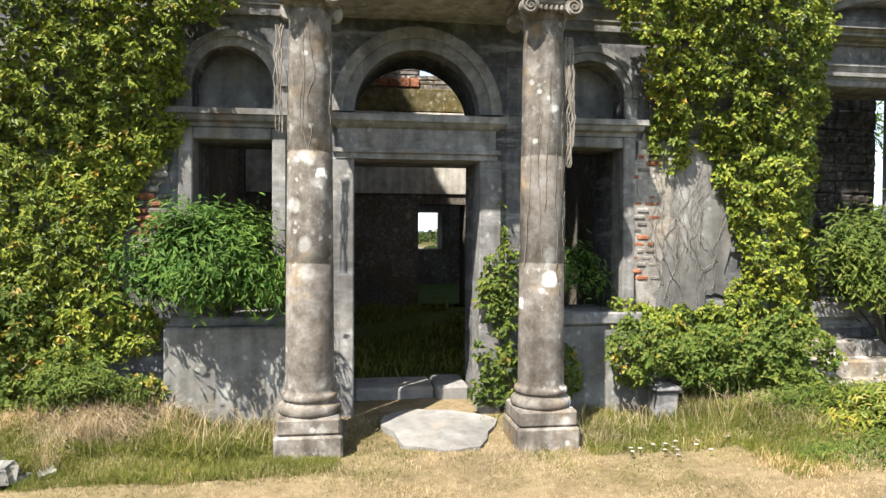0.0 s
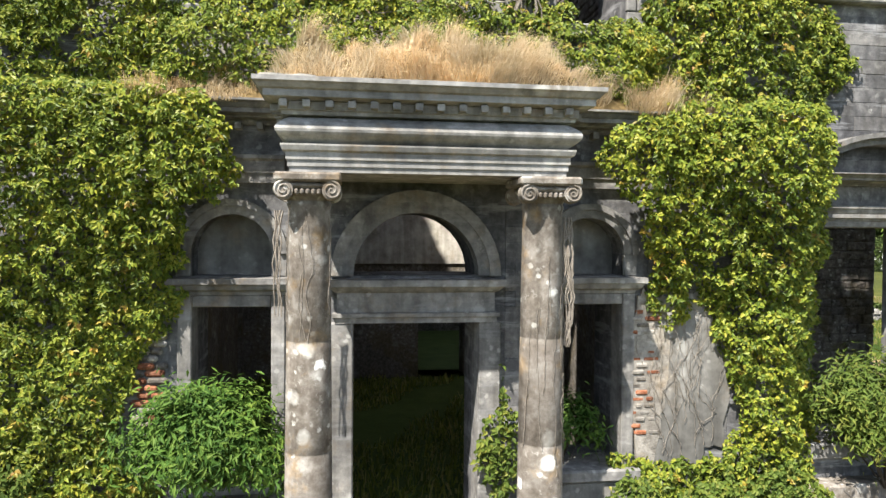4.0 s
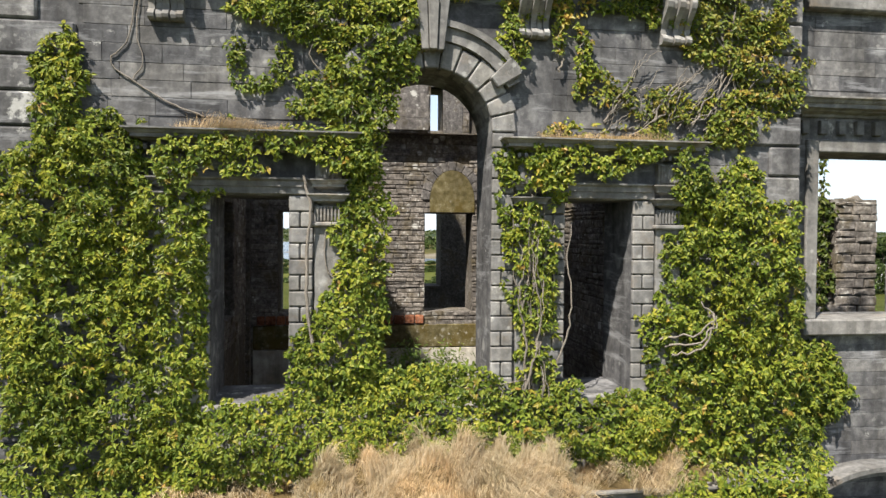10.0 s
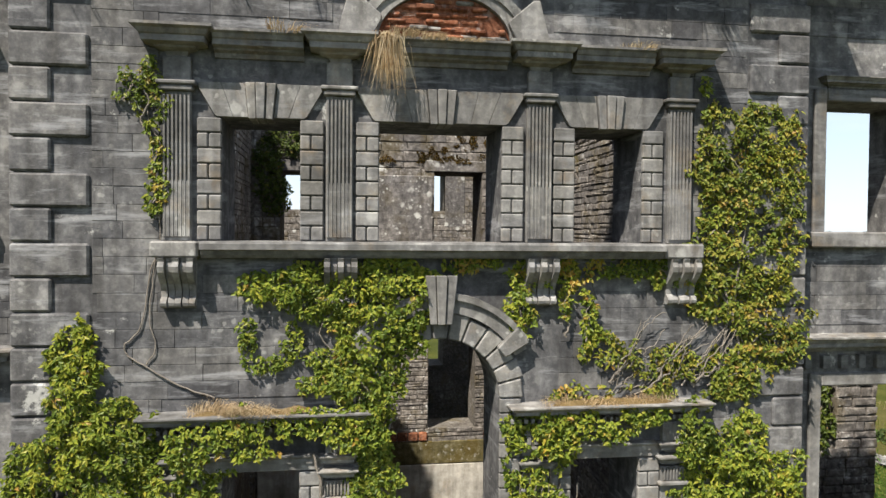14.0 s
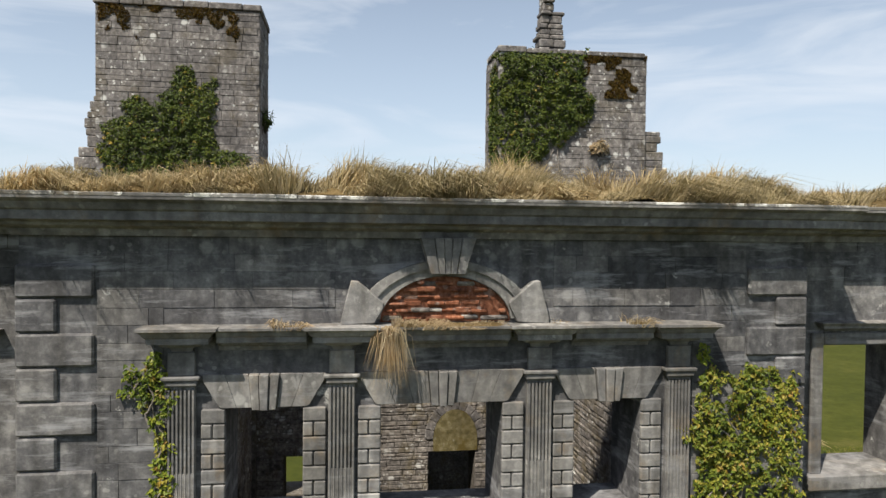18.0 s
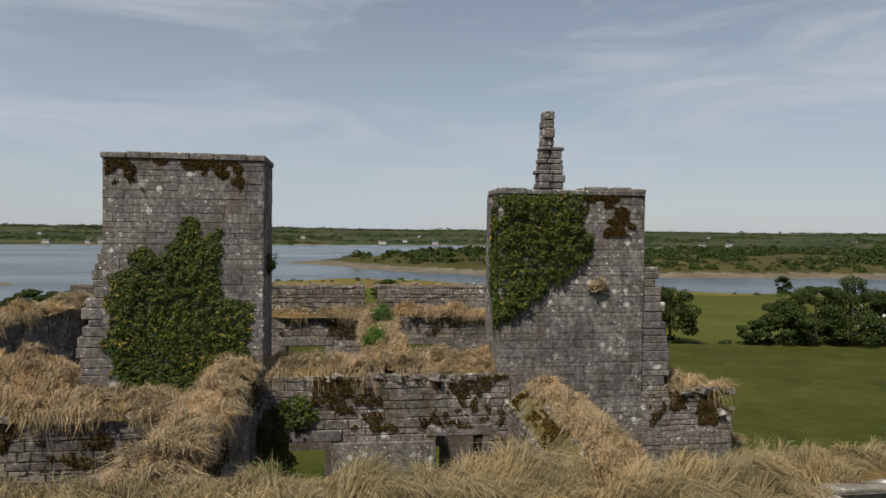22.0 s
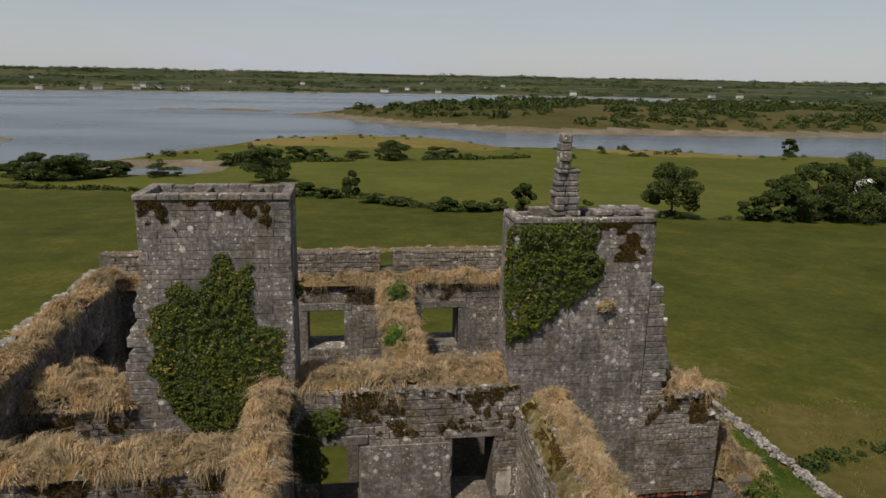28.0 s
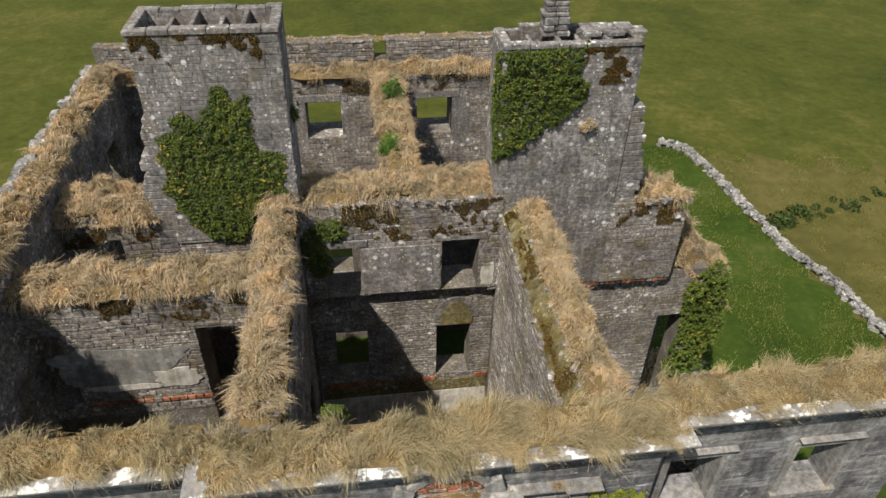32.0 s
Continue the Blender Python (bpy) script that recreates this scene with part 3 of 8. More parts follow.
def turf(name, x0, x1, y0, y1, z, rise, density, label, mats=None, length=(0.16, 0.42), seed=0, over=0.06, zfun=None, comb=(0.5, 0.1), soil=None, keep=None, rag=0.0, hang=0, width=(0.003, 0.0065), sway=0.75):
    """A grassed wall top: a mound of turf with long dry blades combed by the wind and hanging over the edge."""
    nx, ny = max(3, int((x1 - x0) / 0.14)), max(3, int((y1 - y0) / 0.14))
    gx, gy = np.meshgrid(np.linspace(0, 1, nx + 1), np.linspace(0, 1, ny + 1), indexing="ij")
    X, Y = x0 + gx * (x1 - x0), y0 + gy * (y1 - y0)
    if rag:
        edge = fbm(np.stack([X.ravel(), Y.ravel(), np.full(X.size, 3.0 + seed)], 1), 0.9).reshape(X.shape) * rag
        if (x1 - x0) > (y1 - y0):
            Y = Y + edge * (1 - gy)
        else:
            X = X + edge * (gx - 0.5) * 2

    def height(X, Y):
        ex = np.minimum(X - x0, x1 - X).clip(0, None)
        ey = np.minimum(Y - y0, y1 - Y).clip(0, None)
        e = np.minimum(np.minimum(ex, ey) / 0.32, 1.0)
        p = np.stack([X.ravel(), Y.ravel(), np.full(X.size, seed * 3.1)], 1)
        nz = (fbm(p, 0.9) * 0.75 + fbm(p, 2.7, 9.0) * 0.45 + fbm(p, 6.0, 5.0) * 0.5).reshape(X.shape)
        base = z if zfun is None else zfun(X, Y)
        return base + rise * (np.sqrt(e) * (0.75 + 1.0 * nz)).clip(0.0, None)

    Z = height(X, Y)
    v = np.stack([X, Y, Z], -1).reshape(-1, 3)
    i = np.arange(nx)[:, None] * (ny + 1) + np.arange(ny)[None]
    f = np.stack([i, i + ny + 1, i + ny + 2, i + 1], -1).reshape(-1, 4)
    root = fast_mesh(name, v, f, soil or TURF, smooth=True)
    tagged(root, label, "grass", kind="stuff")
    n = int((x1 - x0) * (y1 - y0) * density * 1.45)
    px, py = NP.uniform(x0 - over, x1 + over, n), NP.uniform(y0 - over, y1 + over, n)
    p = np.stack([px, py, np.zeros(n)], 1)
    if keep is not None:
        k = keep(px, py)
        p, px, py = p[k], px[k], py[k]
        n = len(p)
    # bare spots along the rim where the grass has died back
    rim = np.minimum(np.minimum(px - x0, x1 - px), np.minimum(py - y0, y1 - py))
    k = (rim > 0.14 + 0.1 * NP.uniform(0, 1, n)) | (fbm(p, 1.2, 30.0 + seed) + 0.4 * fbm(p, 4.0, 2.0) > -0.12)
    p, px, py = p[k], px[k], py[k]
    n = len(p)
    p[:, 2] = height(px.clip(x0, x1), py.clip(y0, y1)) - 0.03
    a = fbm(p, 0.8, 4.0 + seed) * 6.0 + fbm(p, 2.6, 8.0) * 3.0
    lean = np.stack([np.cos(a) * sway + comb[0] * 0.6, np.sin(a) * sway + comb[1], np.zeros(n)], 1)
    out = np.stack([np.where(px < x0 + 0.12, -0.5, np.where(px > x1 - 0.12, 0.5, 0.0)), np.where(py < y0 + 0.12, -0.5, np.where(py > y1 - 0.12, 0.5, 0.0)), np.zeros(n)], 1)
    lean = lean * 0.8 + out + NP.normal(0, 0.34, (n, 3)) * np.array([1, 1, 0])
    tuft = (0.70 + 1.0 * fbm(p, 1.7, 2.0) + 0.5 * fbm(p, 4.5, 6.0)).clip(0.3, 1.8)
    blades("blades", p, lean, NP.uniform(*length, n) * tuft, NP.uniform(*width, n), mats or STRAW, root)
    if hang:
        # a ragged fringe of dead blades hanging over the two long edges
        along = (x1 - x0) > (y1 - y0)
        n = int(max(x1 - x0, y1 - y0) * hang) * 2
        s = np.where(NP.uniform(0, 1, n) < 0.5, 0.0, 1.0)
        u = NP.uniform(0, 1, n)
        inn = NP.uniform(-0.03, 0.16, n)
        q = np.stack([x0 + u * (x1 - x0), np.where(s > 0, y1 - inn, y0 + inn), np.zeros(n)], 1) if along else np.stack([np.where(s > 0, x1 - inn, x0 + inn), y0 + u * (y1 - y0), np.zeros(n)], 1)
        c = fbm(q, 1.5, 14.0 + seed) + 0.6 * fbm(q, 4.0, 3.0)
        k = c > -0.12
        q, s, c = q[k], s[k], c[k]
        q[:, 2] = height(q[:, 0].clip(x0, x1), q[:, 1].clip(y0, y1)) + 0.01
        d = (s * 2 - 1) * NP.uniform(0.35, 0.8, len(q))
        side = NP.normal(0, 0.3, len(q)) + 0.5 * fbm(q, 2.0, 1.0)
        z_ = -NP.uniform(0.7, 1.5, len(q))
        ln_ = np.stack([side, d, z_], 1) if along else np.stack([d, side, z_], 1)
        blades("fringe", q, ln_, NP.uniform(*length, len(q)) * (0.7 + 1.0 * c).clip(0.35, 1.6), NP.uniform(*width, len(q)), mats or STRAW, root)
    return root


CREEPER = np.array([(0, -0.1, 0), (0.25, 0.38, 0.08), (0.0, 1.0, -0.14), (-0.25, 0.38, 0.08)])
CREEPER_T = np.array([(0, 1, 2), (0, 2, 3)])


def ivy(name, shapes, label, y=7.58, gap=0.085, size=(0.07, 0.11), mat=None, plane="front", thick=0.12, edge=0.16, cut=(), seed=0.0, old=0.012, swell=None, broad=0.4, thin=-0.30, stems=3):
    """Climbing plants on an upright face. Shapes are outlines of (u, v) or ellipses (u, v, ru, rv); the edge is ragged.
    Sprays of drooping leaflets hang in front of a layer of single leaves close to the stone; broad is the share of single heart-shaped leaves."""
    outlines = [s_ if isinstance(s_, list) else [(s_[0] + s_[2] * math.cos(0.4488 * k), s_[1] + s_[3] * math.sin(0.4488 * k)) for k in range(14)] for s_ in shapes]
    u0, u1 = min(p[0] for o in outlines for p in o) - edge, max(p[0] for o in outlines for p in o) + edge
    v0, v1 = min(p[1] for o in outlines for p in o) - edge, max(p[1] for o in outlines for p in o) + edge

    def spots(step, jitter):
        gu, gv = np.meshgrid(np.arange(u0, u1, step), np.arange(v0, v1, step), indexing="ij")
        us = gu.ravel() + NP.uniform(-jitter, jitter, gu.size) * step
        vs = gv.ravel() + NP.uniform(-jitter, jitter, gu.size) * step
        field = np.max([poly_sd(us, vs, o) for o in outlines], 0)
        near = field > -edge * 1.4
        us, vs, field = us[near], vs[near], field[near]
        p = np.stack([us, vs, np.full(len(us), 1.7 + seed)], 1)
        ok = field + edge * (fbm(p, 2.3, seed) * 1.2 + 0.7 * fbm(p, 6.5, seed + 3)) > 0.0
        for c0, c1, d0, d1 in cut:
            ok &= ~((us > c0) & (us < c1) & (vs > d0) & (vs < d1))
        us, vs, field, p = us[ok], vs[ok], field[ok], p[ok]
        lift = swell(us, vs) if swell else np.zeros(len(us))
        relief = (0.50 + 0.30 * fbm(p, 1.1, seed + 20) + 0.85 * fbm(p, 6.6, seed + 2)).clip(0.06, 1.3) * smooth01(-0.06, 0.30, field).clip(0.2, 1)
        return us, vs, p, relief, lift

    root = thing(name, label, "ivy")
    up = place(np.array([[0.0, 0.55, 1.0]]), plane, 0.0)
    mats = [mat or IVY, IVY_OLD]
    # single leaves close to the stone
    us, vs, p, relief, lift = spots(gap * 0.62, 0.6)
    k = fbm(p, 2.4, seed + 7) > thin - 0.1
    us, vs, p, relief, lift = us[k], vs[k], p[k], relief[k], lift[k]
    w = 0.012 + lift + thick * relief * NP.uniform(0.0, 0.55, len(us))
    pos = place(np.stack([us, vs, w], 1), plane, y)
    leaf_cloud("leaves", pos, np.tile(up, (len(pos), 1)), NP.uniform(*size, len(pos)) * 0.95, mats, root, "ivy", 0.9, 0.45, index=(NP.uniform(0, 1, len(pos)) < old).astype(int))
    # sprays at the shoot tips
    us, vs, p, relief, lift = spots(gap, 0.55)
    k = (fbm(p, 6.6, seed + 2) + 0.6 * fbm(p, 11.0, seed + 5) > thin) & (NP.uniform(0, 1, len(us)) > 0.06)
    us, vs, p, relief, lift = us[k], vs[k], p[k], relief[k], lift[k]
    w = 0.03 + lift + thick * relief * NP.uniform(0.75, 1.15, len(us))
    is_broad = fbm(p, 0.7, seed + 31) + NP.normal(0, 0.12, len(us)) > 0.5 - broad
    turned = NP.uniform(0, 1, len(us)) < old * (1 + 5 * (fbm(p, 1.1, seed + 40) > 0.22))
    nrm = np.tile(up, (len(us), 1)) + NP.normal(0, 0.22, (len(us), 3))
    base = np.stack([us, vs, w], 1)
    for pick, m, shape, slant in ((~is_broad, 7, "creeper", 0.10), (is_broad, 5, "ivy", 0.5)):
        if not pick.any():
            continue
        b_, nn = np.repeat(base[pick], m, 0), np.repeat(nrm[pick], m, 0)
        fan = np.tile(np.linspace(-2.75, -0.4, m), pick.sum()) + NP.normal(0, 0.25, m * pick.sum())
        ray = np.stack([np.cos(fan), np.sin(fan), NP.normal(0.12, 0.22, len(fan))], 1)
        sz = NP.uniform(*size, len(fan)) * (1.0 if shape == "creeper" else 0.92)
        off = b_ + ray * sz[:, None] * slant + np.stack([NP.normal(0, gap * 0.25, len(fan)), NP.normal(0, gap * 0.3, len(fan)), NP.normal(0, 0.012, len(fan))], 1)
        leaf_cloud("sprays", place(off, plane, y), nn, sz, mats, root, shape, 0.9, 0.42, index=np.repeat(turned[pick].astype(int), m), tips=place(ray, plane, 0.0))
    # woody stems climbing under the leaves
    rs_ = random.Random(int(seed * 7) + 1)
    for k in range(stems):
        o = outlines[k % len(outlines)]
        lo, hi = min(q[1] for q in o), max(q[1] for q in o)
        mid = sum(q[0] for q in o) / len(o)
        wide = (max(q[0] for q in o) - min(q[0] for q in o)) * 0.22
        pts = [(mid + rs_.uniform(-wide, wide), lo + (hi - lo) * (0.1 + 0.75 * j / 4), 0.03 + (float(swell(np.array([mid]), np.array([lo + (hi - lo) * (0.1 + 0.75 * j / 4)]))[0]) if swell else 0.0)) for j in range(5)]
        tube("stem", [tuple(place(np.array(q), plane, y)) for q in pts], 0.014, 0.006, STEM, root, 5, 0.015, k)
    return root


def tube(name, pts, r0, r1, mat, parent=None, seg=6, wob=0.0, seed=0, label=""):
    """A round stem through points, tapering from r0 to r1."""
    rng = random.Random(seed)
    P = [Vector(p) for p in pts]
    fine = []
    for i in range(len(P) - 1):
        a, b, c, d = P[max(i - 1, 0)], P[i], P[i + 1], P[min(i + 2, len(P) - 1)]
        for k in range(5):
            t = k / 5
            fine.append(0.5 * ((2 * b) + (c - a) * t + (2 * a - 5 * b + 4 * c - d) * t * t + (3 * b - a - 3 * c + d) * t ** 3))
    fine.append(P[-1])
    if wob:
        fine = [p + Vector((rng.uniform(-wob, wob), rng.uniform(-wob, wob) * 0.4, rng.uniform(-wob, wob))) for p in fine]
    vs, fs = [], []
    for i, p in enumerate(fine):
        d = (fine[min(i + 1, len(fine) - 1)] - fine[max(i - 1, 0)]).normalized()
        s = d.cross(Vector((0.3, 1, 0.2))).normalized()
        q = d.cross(s)
        r = r0 + (r1 - r0) * i / (len(fine) - 1)
        vs += [p + (s * math.cos(6.2832 * k / seg) + q * math.sin(6.2832 * k / seg)) * r for k in range(seg)]
    for i in range(len(fine) - 1):
        fs += [(i * seg + k, i * seg + (k + 1) % seg, (i + 1) * seg + (k + 1) % seg, (i + 1) * seg + k) for k in range(seg)]
    ob = fast_mesh(name, np.array([tuple(v) for v in vs]), np.array(fs), mat, parent, smooth=True)
    return tagged(ob, label)


# ---- ground, lake and distance ----
LAKE_Z = -6.0
LAKE = [(-1500, 170), (-260, 214), (-105, 226), (-81, 229), (-63, 260), (-40, 308), (-4, 336), (42, 322), (67, 285), (125, 272), (173, 252), (300, 240), (430, 270),
        (430, 338), (296, 348), (180, 352), (85, 359), (29, 408), (-10, 470), (-40, 502), (18, 580), (90, 655), (168, 712), (365, 735), (567, 768),
        (640, 830), (690, 1020), (430, 1085), (154, 1105), (-170, 1025), (-422, 940), (-1500, 800)]
SPIT = [(-142, 560), (-100, 550), (-56, 538), (-54, 548), (-100, 568)]
ISLE = [(-230, 296), (-137, 302), (-145, 316), (-230, 330)]
POND = [(-66, 203), (-44, 205), (-43, 218), (-64, 218)]


def poly_sd(px, py, poly):
    """Signed distance to a polygon's outline: positive inside."""
    inside = np.zeros(px.shape, bool)
    dist = np.full(px.shape, 1e9)
    for (ax, ay), (bx, by) in zip(poly, poly[1:] + poly[:1]):
        cond = (ay > py) != (by > py)
        xi = (bx - ax) * (py - ay) / (by - ay if by != ay else 1e-9) + ax
        inside ^= cond & (px < xi)
        t = (((px - ax) * (bx - ax) + (py - ay) * (by - ay)) / ((bx - ax) ** 2 + (by - ay) ** 2)).clip(0, 1)
        dist = np.minimum(dist, np.hypot(px - ax - t * (bx - ax), py - ay - t * (by - ay)))
    return np.where(inside, dist, -dist)


def smooth01(a, b, x):
    t = np.clip((np.asarray(x) - a) / (b - a), 0, 1)
    return t * t * (3 - 2 * t)


def water_depth(px, py):
    d = poly_sd(px, py, LAKE)
    d = np.minimum(d, -poly_sd(px, py, SPIT))
    d = np.minimum(d, -poly_sd(px, py, ISLE))
    return np.maximum(d, poly_sd(px, py, POND))


def ground_z(px, py):
    px, py = np.asarray(px, float), np.asarray(py, float)
    r = np.hypot(px, py)
    base = 0.20 - 5.05 * smooth01(60, 250, r)
    far = smooth01(1100, 4200, r)
    roll = 3.0 * np.sin(px * 0.004 + 1.0) * np.sin(py * 0.0031) * smooth01(1000, 1600, r)
    base = base + far * 27.0 + roll
    d = water_depth(px, py)
    d = d + 4.0 * np.sin(px * 0.11 + 0.7) * np.sin(py * 0.07) * smooth01(120, 300, r)
    pen = (py > 335) & (py < 830) & (r < 830)
    shore = LAKE_Z + 0.25 + (-d).clip(0, None) * 0.11
    z = np.where(d > 0, LAKE_Z - (d * 0.05).clip(0.05, 2.0), np.minimum(np.where(pen, 2.5, base), np.where(r > 150, shore, 99)))
    # the ground falls a little along the front and rises as a bank at the right
    return z


def front_z(px, py):
    """Lawn before the house."""
    q = np.stack([px, py, np.zeros_like(px)], 1)
    bank = 0.30 * smooth01(3.2, 5.2, px) * smooth01(5.0, 7.4, py) + 0.22 * smooth01(-0.7, -2.0, px) * smooth01(6.0, 7.4, py)
    door = 0.10 * smooth01(6.6, 7.5, py) * smooth01(-0.3, 0.2, px) * smooth01(2.5, 2.0, px)
    return 0.36 + door + bank + 0.05 * fbm(q, 0.9) + 0.02 * fbm(q, 3.0)


def ground_mat(name, stops, big=0.02, fine=1.2, hedge=0.0, furrow=0.0):
    """Grassland: broad patches, mottling and worn spots."""
    m, n, l, b = material(name, 0.95, 0.08)
    geo = n.new("ShaderNodeNewGeometry")
    p = geo.outputs["Position"]
    a = tex(n, l, "ShaderNodeTexNoise", big, p, Detail=9.0, Roughness=0.62)
    f = tex(n, l, "ShaderNodeTexNoise", fine, p, Detail=8.0, Roughness=0.75)
    g = tex(n, l, "ShaderNodeTexNoise", fine * 0.14, p, Detail=6.0, Roughness=0.7)
    mx = mixc(n, l, 0.55, a.outputs["Color"], f.outputs["Color"])
    mx = mixc(n, l, 0.35, mx, g.outputs["Color"])
    k = len(stops) - 1
    col = ramp(n, l, mx, [(0.40 + 0.20 * i / k, c) for i, c in enumerate(stops)])
    if hedge:
        # patchwork of small fields with dark hedges between
        v = n.new("ShaderNodeTexVoronoi")
        v.feature = "DISTANCE_TO_EDGE"
        v.inputs["Scale"].default_value = hedge
        l.new(p, v.inputs["Vector"])
        v2 = n.new("ShaderNodeTexVoronoi")
        v2.inputs["Scale"].default_value = hedge
        l.new(p, v2.inputs["Vector"])
        tone = ramp(n, l, v2.outputs["Color"], [(0.2, (0.55, 0.62, 0.5)), (0.5, (1, 1, 1)), (0.8, (1.55, 1.3, 0.9))])
        col = mixc(n, l, 0.8, col, tone, "MULTIPLY")
        e = ramp(n, l, v.outputs["Distance"], [(0.06, (1, 1, 1)), (0.10, (0, 0, 0))])
        col = mixc(n, l, e, col, (0.022, 0.035, 0.012))
        wood = tex(n, l, "ShaderNodeTexNoise", hedge * 0.45, p, Detail=6.0, Roughness=0.65)
        wf = ramp(n, l, wood.outputs["Fac"], [(0.50, (0, 0, 0)), (0.54, (1, 1, 1))])
        col = mixc(n, l, wf, col, (0.020, 0.032, 0.014))
    l.new(col, b.inputs["Base Color"])
    bump(n, l, b, f.outputs["Color"], 0.5, 0.12)
    return m


FIELD = ground_mat("pasture", [(0.020, 0.026, 0.0045), (0.034, 0.042, 0.007), (0.051, 0.057, 0.010), (0.088, 0.079, 0.023)], 0.05, 1.6)
FIELD2 = ground_mat("lighter_pasture", [(0.040, 0.049, 0.008), (0.063, 0.073, 0.013), (0.095, 0.094, 0.023)], 0.03, 0.5)
MEADOW = ground_mat("mown_meadow", [(0.075, 0.07, 0.018), (0.125, 0.105, 0.03), (0.18, 0.14, 0.05)], 0.02, 0.3)
ROUGH = ground_mat("rough_brown_pasture", [(0.038, 0.040, 0.010), (0.068, 0.062, 0.018), (0.11, 0.092, 0.034)], 0.12, 1.3)
LUSH = ground_mat("lush_grass", [(0.012, 0.025, 0.0035), (0.021, 0.038, 0.005), (0.033, 0.053, 0.008), (0.066, 0.070, 0.018)], 0.12, 2.2)
SHORE = ground_mat("stony_shore", [(0.07, 0.06, 0.04), (0.12, 0.105, 0.075), (0.20, 0.18, 0.145)], 0.05, 0.6)
HEATH = ground_mat("rough_heath", [(0.028, 0.034, 0.010), (0.055, 0.052, 0.018), (0.09, 0.075, 0.03)], 0.012, 0.2)
FARLAND = ground_mat("far_farmland", [(0.040, 0.046, 0.022), (0.064, 0.068, 0.033), (0.11, 0.10, 0.052)], 0.004, 0.05, 0.009)

# one sheet from the feet of the house to the horizon, finer where the drone looks
ang = np.concatenate([np.linspace(-38, 50, 361), np.linspace(50, 322, 100)[1:-1]])
rad = np.concatenate([np.linspace(0, 60, 31), 60 * (4900 / 60) ** (np.linspace(0, 1, 270)[1:])])
AA, RR = np.meshgrid(np.radians(ang), rad, indexing="ij")
GX, GY = RR * np.sin(AA), RR * np.cos(AA)
GZ = ground_z(GX, GY)
na, nr = AA.shape
iv = np.arange(na)[:, None] * nr + np.arange(nr - 1)[None]
jv = np.roll(np.arange(na), -1)[:, None] * nr + np.arange(nr - 1)[None]
gf = np.stack([iv, iv + 1, jv + 1, jv], -1).reshape(-1, 4)
gv = np.stack([GX, GY, GZ], -1).reshape(-1, 3)
fc = gv[gf].mean(1)
fd = water_depth(fc[:, 0], fc[:, 1])
fr = np.hypot(fc[:, 0], fc[:, 1])
gi = np.zeros(len(fc), int)
gi[fc[:, 1] > np.interp(fc[:, 0], [-200, -74, 0, 15.5, 36, 70, 100, 200], [176, 161, 138, 124, 124, 114, 114, 118])] = 1
gi[poly_sd(fc[:, 0], fc[:, 1], [(-40, 278), (58, 262), (64, 284), (42, 318), (-4, 333), (-38, 306)]) > 0] = 2
gi[poly_sd(fc[:, 0], fc[:, 1], [(92, 272), (106, 246), (150, 236), (160, 248)]) > 0] = 2
gi[(fc[:, 1] > 335) & (fr > 340) & (fd < 0)] = 4
gi[(fr > 820) & (fd < 0)] = 5
gi[(fd < 0) & (fd > -9) & (fr > 200)] = 3
gi[(fd < 0) & (fd > -16) & (fr > 340) & (fr < 560)] = 3
gi[fd >= 0] = 3
near_wall = np.interp(fc[:, 1], [8, 17, 23, 27, 30, 37, 40, 43.6], [28, 27.6, 27.2, 27, 26, 25.5, 25.3, 24.9])
gi[(fc[:, 0] > near_wall) & (fc[:, 0] < 62) & (fc[:, 1] < 43 - 0.25 * (fc[:, 0] - 25)) & (fc[:, 1] > 5)] = 6
gi[(fc[:, 0] > 12) & (fc[:, 0] <= near_wall) & (fc[:, 1] < 45) & (fc[:, 1] > 8)] = 7
ground = fast_mesh("ground", gv, gf, [FIELD, FIELD2, MEADOW, SHORE, HEATH, FARLAND, ROUGH, LUSH], index=gi, smooth=True)
tagged(ground, "green pasture running down to the lake shore", "ground", kind="structure")

wm, wnod, wlnk, wb = material("lake_water", 0.08, 0.5)
wb.inputs["Base Color"].default_value = (0.045, 0.06, 0.075, 1)
wb.inputs["IOR"].default_value = 1.33
wgeo = wnod.new("ShaderNodeNewGeometry")
wmap = wnod.new("ShaderNodeMapping")
wmap.inputs["Scale"].default_value = (0.5, 1.2, 1)
wlnk.new(wgeo.outputs["Position"], wmap.inputs["Vector"])
wtex = tex(wnod, wlnk, "ShaderNodeTexNoise", 0.35, wmap.outputs["Vector"], Detail=5.0)
wbig = tex(wnod, wlnk, "ShaderNodeTexNoise", 0.011, wmap.outputs["Vector"], Detail=3.0)
wlnk.new(ramp(wnod, wlnk, wbig.outputs["Fac"], [(0.40, (0.20, 0.20, 0.20)), (0.64, (0.29, 0.29, 0.29))]), wb.inputs["Roughness"])
bump(wnod, wlnk, wb, wtex.outputs["Color"], 0.16, 0.4)
wv = [(-1600, 180, LAKE_Z), (900, 180, LAKE_Z), (900, 1300, LAKE_Z), (-1600, 1300, LAKE_Z)]
water = fast_mesh("water", wv, [(0, 1, 2, 3)], wm)
tagged(water, "calm grey-blue lake water under a hazy sky", "lake", kind="structure")

# ---- the ruined house: outer and inner walls ----
AX = 1.05                       # axis of symmetry of the front
FY, FI = 7.65, 8.5             # faces of the front wall
WY = 8.10                       # face of the set-back wings
TOP = 14.45                     # underside of the main cornice
X0, X1 = -3.38, 5.48            # ends of the breakfront
LX, RX = -10.0, 12.1            # ends of the house


